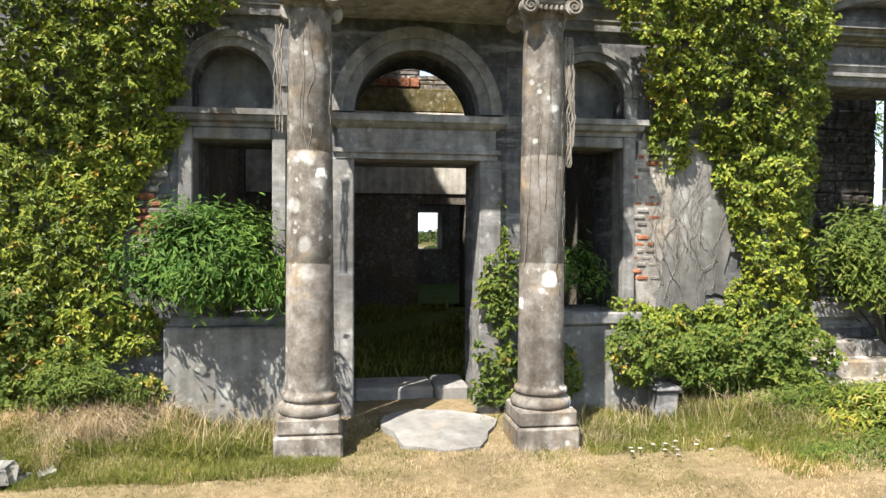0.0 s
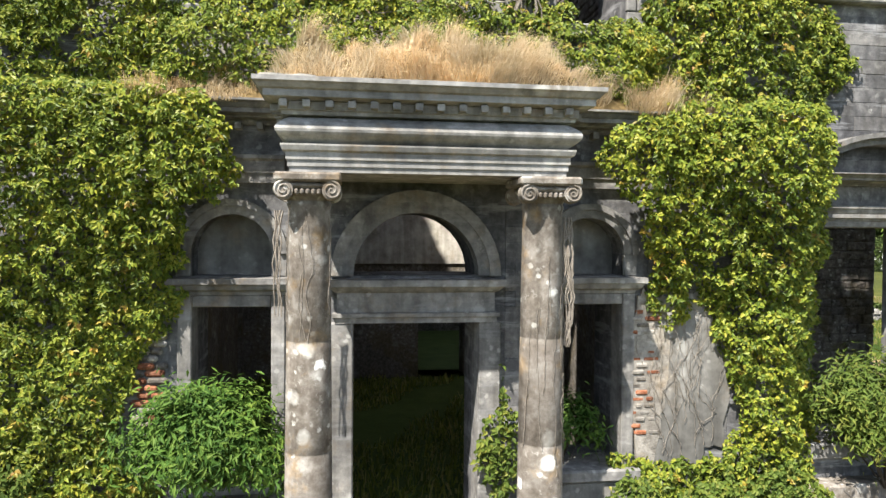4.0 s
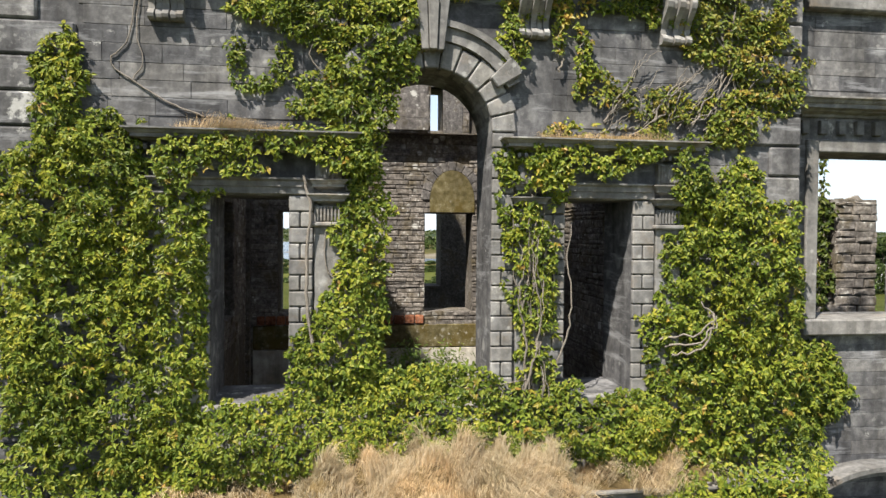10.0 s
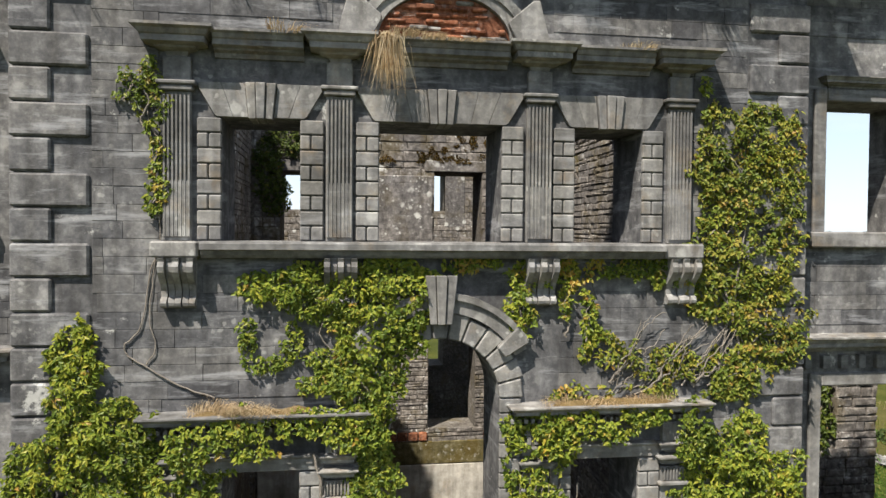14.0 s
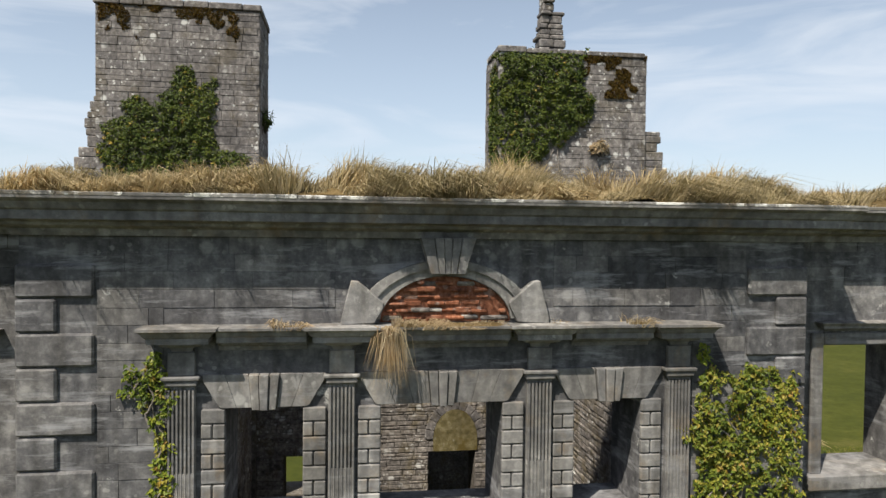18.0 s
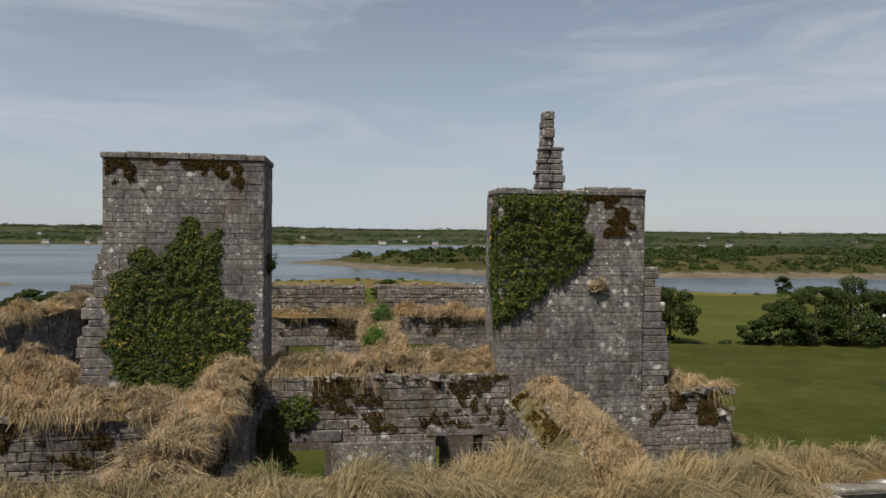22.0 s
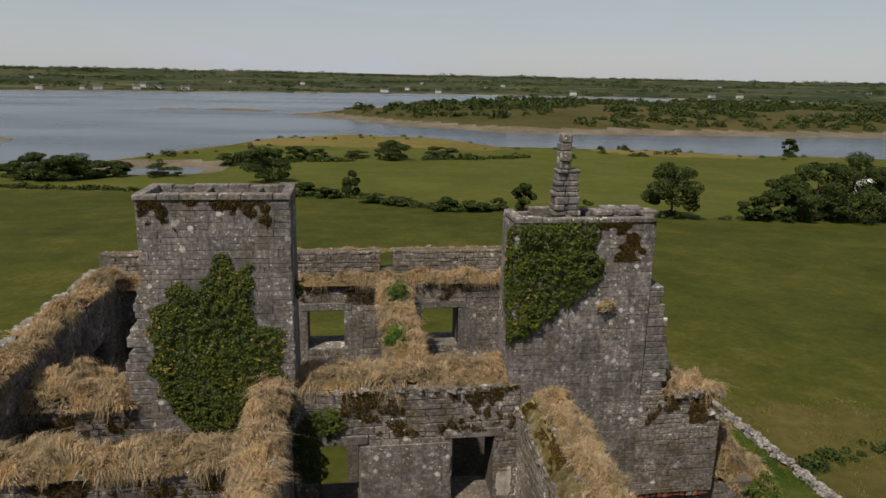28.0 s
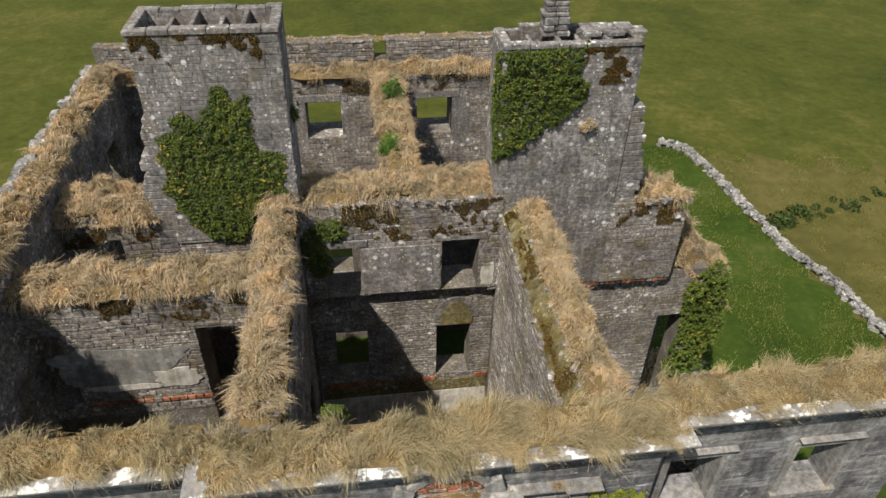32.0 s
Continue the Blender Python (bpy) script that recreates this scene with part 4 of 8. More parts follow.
def mir(a, b):
    return 2 * AX - b, 2 * AX - a


WL, WR, WC = (-1.31, -0.49), mir(-1.31, -0.49), (0.36, 1.74)
G_SIDE, G_DOOR = (1.55, 3.42), (0.30, 3.24)
F1, F1A = (6.55, 8.78), 9.52
F2 = (11.28, 12.60)
holes = []
for w in (WL, WR):
    holes += [(*w, *G_SIDE), (*w, *F1), (*w, *F2), (*w, 3.74, 4.40)]
holes += [(*WC, *G_DOOR), (WC[0], WC[1], 3.74, 4.45), (WC[0], WC[1], 6.2, 10.25), (*WC, *F2)]
front = grid_wall("wall_front", "x", X0, X1, FY, FI, -0.1, TOP + 0.3, holes, ASHLAR)
tagged(front, "grey limestone front wall of a roofless mansion, ivy grown", "wall", kind="structure")
AR = (WC[1] - WC[0]) / 2
spandrel("fanlight_head", AX, AR, 3.74, 4.45, FY + 0.002, FI, ASHLAR, front)
for w in (WL, WR):
    r = (w[1] - w[0]) / 2
    spandrel("niche_head", (w[0] + w[1]) / 2, r, 3.98, 4.40, FY + 0.002, FI, ASHLAR, front)
    box("niche_back", w[0] - 0.02, w[1] + 0.02, FY + 0.30, FI - 0.1, 3.70, 4.44, GREYPLASTER, front, 0.0)
spandrel("arch_head", AX, AR, F1A, 10.25, FY + 0.002, FI, ASHLAR, front)
wing_holes = {}
for side in (1, -1):
    a0, a1 = (X1, RX) if side == 1 else (LX, X0)
    hs_ = []
    for c in (6.70, 9.75):
        xa, xb = c - 0.62, c + 0.62
        if side == -1:
            xa, xb = mir(xa, xb)
        wa, wb_ = (xa, xb + 0.4) if side == 1 else (xa - 0.4, xb)
        hs_ += [(wa, wb_, 1.6, 4.32), (wa, wb_, 7.32, 9.46), (xa, xb, 11.44, 13.12)]
    wing_holes[side] = hs_
    w = grid_wall("wall_wing_right" if side == 1 else "wall_wing_left", "x", a0, a1, WY, FI + 0.32, -0.1, TOP + 0.3, hs_, ASHLAR)
    tagged(w, "set-back grey limestone wing wall with empty windows", "wall", kind="structure")
    if side == 1:
        wing_r = w
    else:
        wing_l = w

# inner walls
KY = 17.0
hall_left = grid_wall("wall_hall_left", "y", FI, KY + 0.4, -3.05, -2.25, 0.2, 14.75, [(10.2, 11.4, 0.9, 3.2), (14.0, 15.2, 6.6, 9.0)], MORTAR)
hall_right = grid_wall("wall_hall_right", "y", FI, KY + 0.4, 4.1, 5.2, 0.2, 12.85, [(13.8, 15.0, 0.9, 3.2)], MORTAR)
KW = [(-1.54, -0.42, 10.87, 12.85), (2.2, 3.4, 10.87, 12.9)]
KL = [(2.12, 3.33, 6.4, 8.9), (-1.5, -0.35, 6.4, 8.9), (2.1, 3.3, 0.6, 3.2), (-1.5, -0.3, 0.6, 3.2)]
k_up = grid_wall("wall_cross_upper", "x", -2.25, 4.1, KY, KY + 1.25, 10.85, 14.45, KW, MORTAR)
k_low = grid_wall("wall_cross_lower", "x", -2.25, 4.1, KY + 0.35, KY + 1.25, 0.2, 10.85, KL, MORTAR)
C1B = grid_wall("wall_cross_left", "x", LX + 0.9, -2.15, KY + 0.1, KY + 1.25, 0.2, 14.35, [(-8.6, -7.4, 12.2, 13.6)], MORTAR)
C2B = grid_wall("wall_cross_right", "x", 4.1, 10.28, KY + 0.05, KY + 1.25, 10.65, 13.9, [(9.75, 10.28, 13.3, 13.9)], MORTAR)
C2L = grid_wall("wall_cross_right_low", "x", 4.1, 12.8, KY + 0.35, KY + 1.25, 0.2, 10.65, [(10.45, 11.5, 0.2, 8.5), (11.9, 12.8, 10.1, 10.65)], MORTAR)
room_left = grid_wall("wall_room_left", "x", LX + 0.9, -3.05, 13.4, 14.45, 0.2, 14.55, [(-4.8, -3.6, 9.6, 13.25), (-9.1, -8.2, 10.8, 13.3), (-6.6, -5.3, 5.6, 8.4)], MORTAR)
side_left = grid_wall("wall_side_left", "y", FI, 25.6, LX, LX + 0.9, 0.2, 15.5, [(19.6, 20.8, 11.2, 13.6), (22.4, 23.6, 11.2, 13.6)], MORTAR)
BK = [(-2.22, -0.81, 12.2, 13.78), (2.28, 3.73, 12.2, 13.8), (-2.2, -0.8, 4.8, 9.9), (2.3, 3.7, 6.4, 9.9), (2.4, 3.88, 1.9, 3.3), (6.0, 7.3, 12.0, 13.7), (-6.8, -5.5, 12.0, 13.7)]
back = grid_wall("wall_back", "x", LX, RX - 1.2, 25.6, 27.0, 0.2, 14.9, BK, MORTAR)
parapet = grid_wall("wall_back_parapet", "x", LX, 8.4, 26.5, 27.0, 14.9, 15.95, [(0.65, 1.15, 15.2, 15.95)], MORTAR)
spine = grid_wall("wall_spine", "y", KY + 1.25, 25.6, 0.6, 1.5, 0.2, 14.75, [], MORTAR)
room_far = grid_wall("wall_room_far", "x", 9.0, 12.8, 21.0, 21.8, 0.2, 8.4, [], MORTAR)
tagged(room_far, "low rubble wall behind the broken arch", "wall", kind="structure")
STUMP = [(5.2, 9.7, 5.6, 9.15), (9.98, 10.15, 7.1, 9.15), (6.6, 7.7, 0.9, 3.0)]
room_right = grid_wall("wall_room_right", "x", 5.2, RX - 1.0, 13.0, 13.9, 0.2, 9.15, STUMP, MORTAR)
tagged(room_right, "jagged stump of a rubble cross wall in the wing", "wall", kind="structure")
side_right = grid_wall("wall_side_right", "y", FI, 12.5, RX - 1.0, RX, 0.2, 7.0, [(10.0, 11.2, 1.5, 3.6)], MORTAR)
for ob, lab in ((hall_left, "rubble cross wall with a grassy top"), (hall_right, "broken mossy rubble wall beside the hall"), (k_up, "upper rubble wall with two window gaps"),
                (k_low, "coursed dark stone wall behind the hall"), (C1B, "rubble wall at the foot of a chimney"), (C2B, "broken rubble wall end beside a chimney"),
                (C2L, "lower coursed wall with an ivy-grown arch"), (room_left, "rubble wall with patches of white plaster"), (side_left, "thick outer side wall with a grassy top"),
                (back, "back wall with empty window openings"), (parapet, "low rubble parapet with a gap"), (spine, "grass-topped dividing wall"), (side_right, "low remains of the fallen side wall")):
    tagged(ob, lab, "wall", kind="structure")

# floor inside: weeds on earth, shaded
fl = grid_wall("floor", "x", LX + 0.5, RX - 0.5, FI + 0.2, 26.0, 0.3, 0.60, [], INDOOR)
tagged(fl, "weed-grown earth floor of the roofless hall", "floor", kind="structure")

# plaster on walls
bm = bmesh.new()
add_box(bm, -2.1, 4.05, KY + 0.30, KY + 0.36, 3.45, 5.48, 0.01)
part("plaster_band", bm, PLASTER, k_low, "white flaking plaster band")


def chimney(name, x0, x1, y0, y1, z0, z1, label, seed):
    root = thing(name, label, "chimney")
    bm = bmesh.new()
    t = 0.22
    # a hollow shaft with flues between thin walls
    for a in ((x0, x1, y0, y0 + t), (x0, x1, y1 - t, y1), (x0, x0 + t, y0 + t, y1 - t), (x1 - t, x1, y0 + t, y1 - t)):
        add_box(bm, *a, z0, z1 - 0.12)
    add_box(bm, x0 + t, x1 - t, y0 + t, y1 - t, z0, z1 - 1.1)
    part("shaft", bm, CHIM, root)
    box("flue_fill", x0 + t - 0.01, x1 - t + 0.01, y0 + t - 0.01, y1 - t + 0.01, z1 - 1.05, z1 - 0.55, TURF, root, 0.0)
    n = 5
    for i in range(1, n):
        xx = x0 + t + (x1 - x0 - 2 * t) * i / n
        box("flue_wall", xx - 0.06, xx + 0.06, y0 + t, y1 - t, z1 - 1.2, z1 - 0.06 - 0.16 * (i % 2), CHIM, root, 0.02)
    rng = random.Random(seed)
    # coping stones round the rim
    x = x0 - 0.05
    while x < x1 - 0.1:
        w = min(rng.uniform(0.5, 0.9), x1 + 0.05 - x)
        if rng.random() < 0.93:
            box("coping_stone", x + 0.006, x + w - 0.006, y0 - 0.06, y0 + t, z1 - 0.14, z1 + rng.uniform(-0.02, 0.03), CHIM, root, 0.02)
        if rng.random() < 0.8:
            box("coping_stone", x + 0.006, x + w - 0.006, y1 - t, y1 + 0.05, z1 - 0.14, z1 + rng.uniform(-0.06, 0.02), CHIM, root, 0.02)
        x += w
    for xa, xb in ((x0 - 0.05, x0 + t), (x1 - t, x1 + 0.05)):
        box("coping_stone", xa, xb, y0 + t + 0.01, y1 - t - 0.01, z1 - 0.14, z1, CHIM, root, 0.02)
    return root


CH1 = (-5.77, -2.08, KY + 0.02, 18.85)
CH2 = (3.78, 7.68, KY + 0.04, 18.6)
chim1 = chimney("chimney_stack", *CH1, 13.4, 19.86, "tall square limestone chimney stack, ivy over its lower half", 3)
chim2 = chimney("chimney_stack", *CH2, 10.65, 19.2, "square limestone chimney stack with an ivy-clad corner", 5)
# stepped shoulder at its left foot
rng = random.Random(41)
for ch, s, z0, steps, yb in ((chim1, -1, 13.4, ((-6.3, 15.4), (-6.18, 16.3), (-6.03, 17.0), (-5.9, 17.6)), 0.04), (chim2, 1, 13.7, ((8.42, 15.4), (8.28, 16.5), (8.1, 17.2)), 0.07)):
    z = z0
    while z < steps[-1][1] - 0.05:
        h = min(rng.uniform(0.15, 0.28), steps[-1][1] - z)
        xe = next(xa for xa, za in steps if z < za - 0.02) + rng.uniform(-0.09, 0.09)
        xi = CH1[0] + 0.01 if s < 0 else CH2[1] - 0.01
        box("shoulder_stone", min(xe, xi), max(xe, xi), KY + yb + rng.uniform(0, 0.03), 18.4, z, z + h - 0.004, CHIM, ch, 0.02)
        z += h
# the last upright flue, a thin crag of stone on the second stack
crag = thing("chimney_crag", "thin weathered finger of masonry standing on a chimney", "masonry")
rng = random.Random(11)
zz = 19.1
while zz < 21.2:
    h = rng.uniform(0.10, 0.22) if zz < 20.3 else rng.uniform(0.2, 0.34)
    xa, xb = (4.97, 5.74) if zz < 19.75 else (5.04, 5.70) if zz < 20.3 else (5.12, 5.46)
    xa, xb = xa + rng.uniform(-0.04, 0.03), xb + rng.uniform(-0.06, 0.03)
    xm = xa + (xb - xa) * rng.uniform(0.35, 0.65)
    for a, b in ((xa, xm), (xm, xb)) if zz < 20.3 else ((xa, xb),):
        box("stone", a + 0.004, b - 0.004, KY + 0.75 + rng.uniform(-0.05, 0.03), KY + 1.2 + rng.uniform(-0.04, 0.04), zz, zz + h - 0.006, CHIM, crag, 0.028)
    zz += h
for k in range(5):
    a = 6.1 + k * 0.33
    box("loose_flag", a, a + 0.5, KY + 0.5 + 0.2 * (k % 2), KY + 1.0 + 0.2 * (k % 2), 19.15, 19.28 + 0.05 * (k % 2), CHIM, crag, 0.02)

# ---- dressed stone of the front ----
def surround(parent, xa, xb, z0, z1, y, wide=0.16, proud=0.05):
    """Plain architrave round an opening with a stone sill."""
    box("jamb", xa - wide, xa + 0.005, y - proud, y + 0.3, z0, z1 + wide, MOULD, parent, 0.015)
    box("jamb", xb - 0.005, xb + wide, y - proud, y + 0.3, z0, z1 + wide, MOULD, parent, 0.015)
    box("lintel", xa + 0.006, xb - 0.006, y - proud + 0.004, y + 0.3, z1 - 0.005, z1 + wide, MOULD, parent, 0.015)
    box("sill", xa - wide - 0.06, xb + wide + 0.06, y - proud - 0.08, y + 0.45, z0 - 0.2, z0 + 0.006, MOULD, parent, 0.02)


def jamb_blocks(parent, xa, xb, z0, z1, y, first=0):
    """Small rusticated blocks up a window jamb: a long one, then a pair, turn by turn."""
    n = max(2, round((z1 - z0) / 0.172))
    h = (z1 - z0) / n
    for i in range(n):
        za, zb = z0 + i * h + 0.006, z0 + (i + 1) * h - 0.006
        if (i + first) % 2:
            box("jamb_block", xa, xb, y - 0.05, y + 0.01, za, zb, MOULD, parent, 0.012)
        else:
            m = (xa + xb) / 2 - 0.01
            box("jamb_block", xa, m - 0.006, y - 0.05, y + 0.01, za, zb, MOULD, parent, 0.012)
            box("jamb_block", m + 0.006, xb, y - 0.05, y + 0.01, za, zb, MOULD, parent, 0.012)


def flat_arch(parent, xa, xb, z0, z1, y, n):
    """Voussoirs of a flat arch with a triple keystone, joints leaning outward."""
    xm = (xa + xb) / 2
    kw = 0.085
    lean = 0.22

    def at(t, z):
        x = xm + t * (xb - xa) / 2
        return x + lean * t * (z - z0) / (z1 - z0) * 0.9

    ks = [(-1.5 * kw, -0.5 * kw), (-0.5 * kw, 0.5 * kw), (0.5 * kw, 1.5 * kw)]
    for i, (a, b) in enumerate(ks):
        s = 1.3
        prism("keystone", [(xm + a + 0.003, z0 - 0.02), (xm + b - 0.003, z0 - 0.02), (xm + b * s - 0.003, z1 + 0.0), (xm + a * s + 0.003, z1 + 0.0)], y - (0.12 if i == 1 else 0.095), y + 0.25, MOULD, parent, 0.008)
    half = (xb - xa) / 2
    t0 = 1.5 * kw / half
    for sgn in (-1, 1):
        for i in range(n):
            a, b = t0 + (1 - t0) * i / n, t0 + (1 - t0) * (i + 1) / n
            pts = [(at(sgn * a, z0), z0), (at(sgn * b, z0), z0), (at(sgn * b, z1), z1), (at(sgn * a, z1), z1)]
            if i == 0:
                pts[0], pts[3] = (xm + sgn * (1.5 * kw + 0.004), z0), (xm + sgn * (1.5 * kw * 1.3 + 0.004), z1)
            if i == n - 1:
                pts = [pts[0], (pts[1][0], z0), (pts[1][0] + sgn * 0.03, z0 + 0.02), (pts[2][0], z1 - 0.06), (pts[2][0], z1), pts[3]]
            if sgn < 0:
                pts = pts[::-1]
            c = (sum(p[0] for p in pts) / len(pts), sum(p[1] for p in pts) / len(pts))
            pts = [(c[0] + (p[0] - c[0]) * 0.99, c[1] + (p[1] - c[1]) * 0.992) for p in pts]
            prism("voussoir", pts, y - 0.05, y + 0.25, MOULD, parent, 0.004)


def fluted_pilaster(parent, xc, w, z0, z1, y, flutes=6):
    root = box("pilaster", xc - w / 2, xc + w / 2, y - 0.055, y + 0.05, z0, z1, MOULD, parent, 0.006)
    zr = z0 + (z1 - z0) * 0.40
    for i in range(flutes + 1):
        x = xc - w / 2 + 0.02 + (w - 0.04) * i / flutes
        box("fillet", x - 0.011, x + 0.011, y - 0.082, y - 0.045, z0 + 0.04, z1 - 0.04, MOULD, root, 0.003)
        if i < flutes:
            xx = x + (w - 0.04) / flutes / 2
            box("reed", xx - 0.010, xx + 0.010, y - 0.074, y - 0.05, z0 + 0.04, zr, MOULD, root, 0.004)
    return root


def cornice_profile(y, z0, z1, out):
    h = z1 - z0
    return [(y + 0.02, z0), (y - out * 0.12, z0), (y - out * 0.18, z0 + h * 0.18), (y - out * 0.42, z0 + h * 0.26), (y - out * 0.45, z0 + h * 0.34), (y - out * 0.74, z0 + h * 0.40),
            (y - out * 0.74, z0 + h * 0.62), (y - out * 0.80, z0 + h * 0.66), (y - out * 0.88, z0 + h * 0.82), (y - out, z0 + h * 0.90), (y - out, z1), (y + 0.02, z1 + 0.015)]


def scroll_bracket(parent, xc, y, z0, z1, w=0.36):
    """A console under the sill: an S scroll with ribs down its face."""
    h = z1 - z0
    prof = [(0.0, 0.0), (0.09, 0.0), (0.125, 0.04), (0.135, 0.10), (0.11, 0.17), (0.07, 0.22), (0.07, 0.34), (0.11, 0.48), (0.18, 0.60), (0.235, 0.72), (0.25, 0.83), (0.225, 0.93), (0.24, 1.0), (0.0, 1.0)]
    root = None
    for i in range(5):
        xa = xc - w / 2 + w * i / 5
        bm = bmesh.new()
        k = 1.0 if i % 2 == 0 else 0.78
        a = [bm.verts.new((xa + 0.004, y - p * k, z0 + q * h)) for p, q in prof]
        b = [bm.verts.new((xa + w / 5 - 0.004, y - p * k, z0 + q * h)) for p, q in prof]
        bm.faces.new(a), bm.faces.new(b[::-1])
        for j in range(len(prof)):
            m = (j + 1) % len(prof)
            bm.faces.new((a[m], a[j], b[j], b[m]))
        ob = part("bracket" if root is None else "rib", bm, MOULD, root or parent)
        root = root or ob


# quoins at both ends of the breakfront, long and short by turns
QH = 0.362
for side in (0, 1):
    for i in range(int((TOP - 0.02 - 0.4) / QH)):
        z0 = 0.4 + i * QH
        w = 0.74 if i % 2 else 0.37
        xa, xb = (X0 - 0.03, X0 + w) if side == 0 else (X1 - w, X1 + 0.03)
        box("quoin", xa, xb, FY - 0.05, FY + 0.3, z0 + 0.008, z0 + QH - 0.008, ASHLAR, front, 0.022)

# main cornice, breaking back over the wings
co = thing("cornice", "heavy moulded limestone cornice with lichen on its top", "cornice", kind="structure")
def big_cornice(x0, x1, y, a, b):
    out = 0.47
    bm = bmesh.new()
    prof = cornice_profile(y, TOP, 14.86, out)
    L = [bm.verts.new((x0 + (a * (yy - (y - out)) if a else 0), yy, zz)) for yy, zz in prof]
    R = [bm.verts.new((x1 - (b * (yy - (y - out)) if b else 0), yy, zz)) for yy, zz in prof]
    for i in range(len(prof) - 1):
        bm.faces.new((L[i], R[i], R[i + 1], L[i + 1]))
    for row, s in ((L, a), (R, b)):
        if s:
            bk = [bm.verts.new((v.co.x, y + 0.5, v.co.z)) for v in row]
            for i in range(len(row) - 1):
                bm.faces.new((row[i], row[i + 1], bk[i + 1], bk[i]))
    part("cornice_run", bm, MOULD, co)
    box("cornice_bed", x0 + (out if a else 0), x1 - (out if b else 0), y - 0.02, FI, TOP + 0.29, 14.84, MOULD, co, 0.0)
big_cornice(X0 - 0.47, X1 + 0.47, FY, 1, 1)
big_cornice(X1, RX + 0.3, WY, 0, 0)
big_cornice(LX - 0.3, X0, WY, 0, 0)
# top slabs of the cornice, laid end to end
rng = random.Random(21)
for xa, xb, y in ((X0 - 0.46, X1 + 0.46, FY), (X1 + 0.47, RX, WY), (LX, X0 - 0.47, WY)):
    x = xa
    while x < xb - 0.05:
        w = min(rng.uniform(0.9, 1.5), xb - x)
        box("coping_slab", x + 0.003, x + w - 0.003, y - 0.475, y + 0.35, 14.845, 14.885 + rng.uniform(-0.006, 0.01), COPING, co, 0.008)
        x += w

# --- second floor ---
UP = thing("window_surround", "three-light dressed stone window surround with fluted pilasters", "window surround", kind="structure")
PX = (-1.76, -0.07, 2.17, 3.86)
for w, n in ((WL, 2), (WC, 3), (WR, 2)):
    jamb_blocks(UP, w[0] - 0.25, w[0], 11.29, 12.60, FY)
    jamb_blocks(UP, w[1], w[1] + 0.25, 11.29, 12.60, FY)
    flat_arch(UP, w[0] - 0.04, w[1] + 0.04, 12.605, 12.97, FY, n)
for p in PX:
    fluted_pilaster(UP, p, 0.29, 11.29, 12.86, FY)
    box("capital", p - 0.17, p + 0.17, FY - 0.11, FY + 0.05, 12.86, 12.92, MOULD, UP, 0.012)
    box("capital", p - 0.2, p + 0.2, FY - 0.13, FY + 0.05, 12.92, 12.965, MOULD, UP, 0.012)
    box("frieze_block", p - 0.14, p + 0.14, FY - 0.07, FY + 0.05, 12.965, 13.22, MOULD, UP, 0.01)
    moulding("cornice_break", cornice_profile(FY, 13.22, 13.50, 0.34), p - 0.40, p + 0.40, MOULD, UP)
    scroll_bracket(UP, p + 0.02, FY, 10.58, 11.11)
for a, b in zip(PX[:-1], PX[1:]):
    moulding("cornice_run", cornice_profile(FY, 13.23, 13.49, 0.25), a + 0.38, b - 0.38, MOULD, UP, side=False)
moulding("sill", [(FY + 0.02, 11.11), (FY - 0.14, 11.11), (FY - 0.17, 11.14), (FY - 0.19, 11.19), (FY - 0.26, 11.20), (FY - 0.26, 11.26), (FY - 0.24, 11.285), (FY + 0.3, 11.29)], -1.50, 3.62, MOULD, UP, side=False)
for p in (PX[0], PX[3]):
    box("sill_block", p - 0.24, p + 0.24, FY - 0.22, FY + 0.05, 11.115, 11.285, MOULD, UP, 0.02)

# lunette over it, bricked up
LU = thing("lunette", "half-round relieving arch filled with old red brick", "arch", kind="structure")
LC, LZ, LR = 1.08, 13.52, 0.74
SQ = 0.70                       # the arch is flattened


def flatten(bm):
    for v in bm.verts:
        v.co.z = LZ + (v.co.z - LZ) * SQ
    return bm


bm = bmesh.new()
arch_band(bm, LC, LZ, LR, LR + 0.13, FY - 0.07, FY + 0.05, 4, 176)
part("archivolt", flatten(bm), MOULD, LU)
bm = bmesh.new()
arch_band(bm, LC, LZ, LR + 0.13, LR + 0.25, FY - 0.10, FY + 0.05, 22, 158)
part("archivolt", flatten(bm), MOULD, LU)
bm = bmesh.new()
vs = [(LC + LR * math.cos(math.pi * i / 20), LZ + LR * 0.98 * math.sin(math.pi * i / 20)) for i in range(21)]
add_prism(bm, vs, FY - 0.012, FY + 0.05)
part("brick_bed", flatten(bm), BRICK, LU)
rng = random.Random(4)
z, row = LZ + 0.01, 0
while z < LZ + LR * SQ:
    half = math.sqrt(max(LR ** 2 - ((z + 0.05 - LZ) / SQ) ** 2, 0)) - 0.02
    x = LC - half - (0.12 if row % 2 else 0)
    while x < LC + half:
        a, b = max(x, LC - half), min(x + 0.225, LC + half)
        if b - a > 0.05 and rng.random() < 0.96:
            box("brick", a + rng.uniform(0.003, 0.015), b - rng.uniform(0.003, 0.012), FY - 0.015 - rng.uniform(0, 0.05), FY + 0.0, z + rng.uniform(0.0, 0.02), z + rng.uniform(0.05, 0.078), BRICK if rng.random() < 0.78 else RUBBLE, LU, 0.016)
        x += rng.uniform(0.15, 0.25)
    z += 0.078
    row += 1
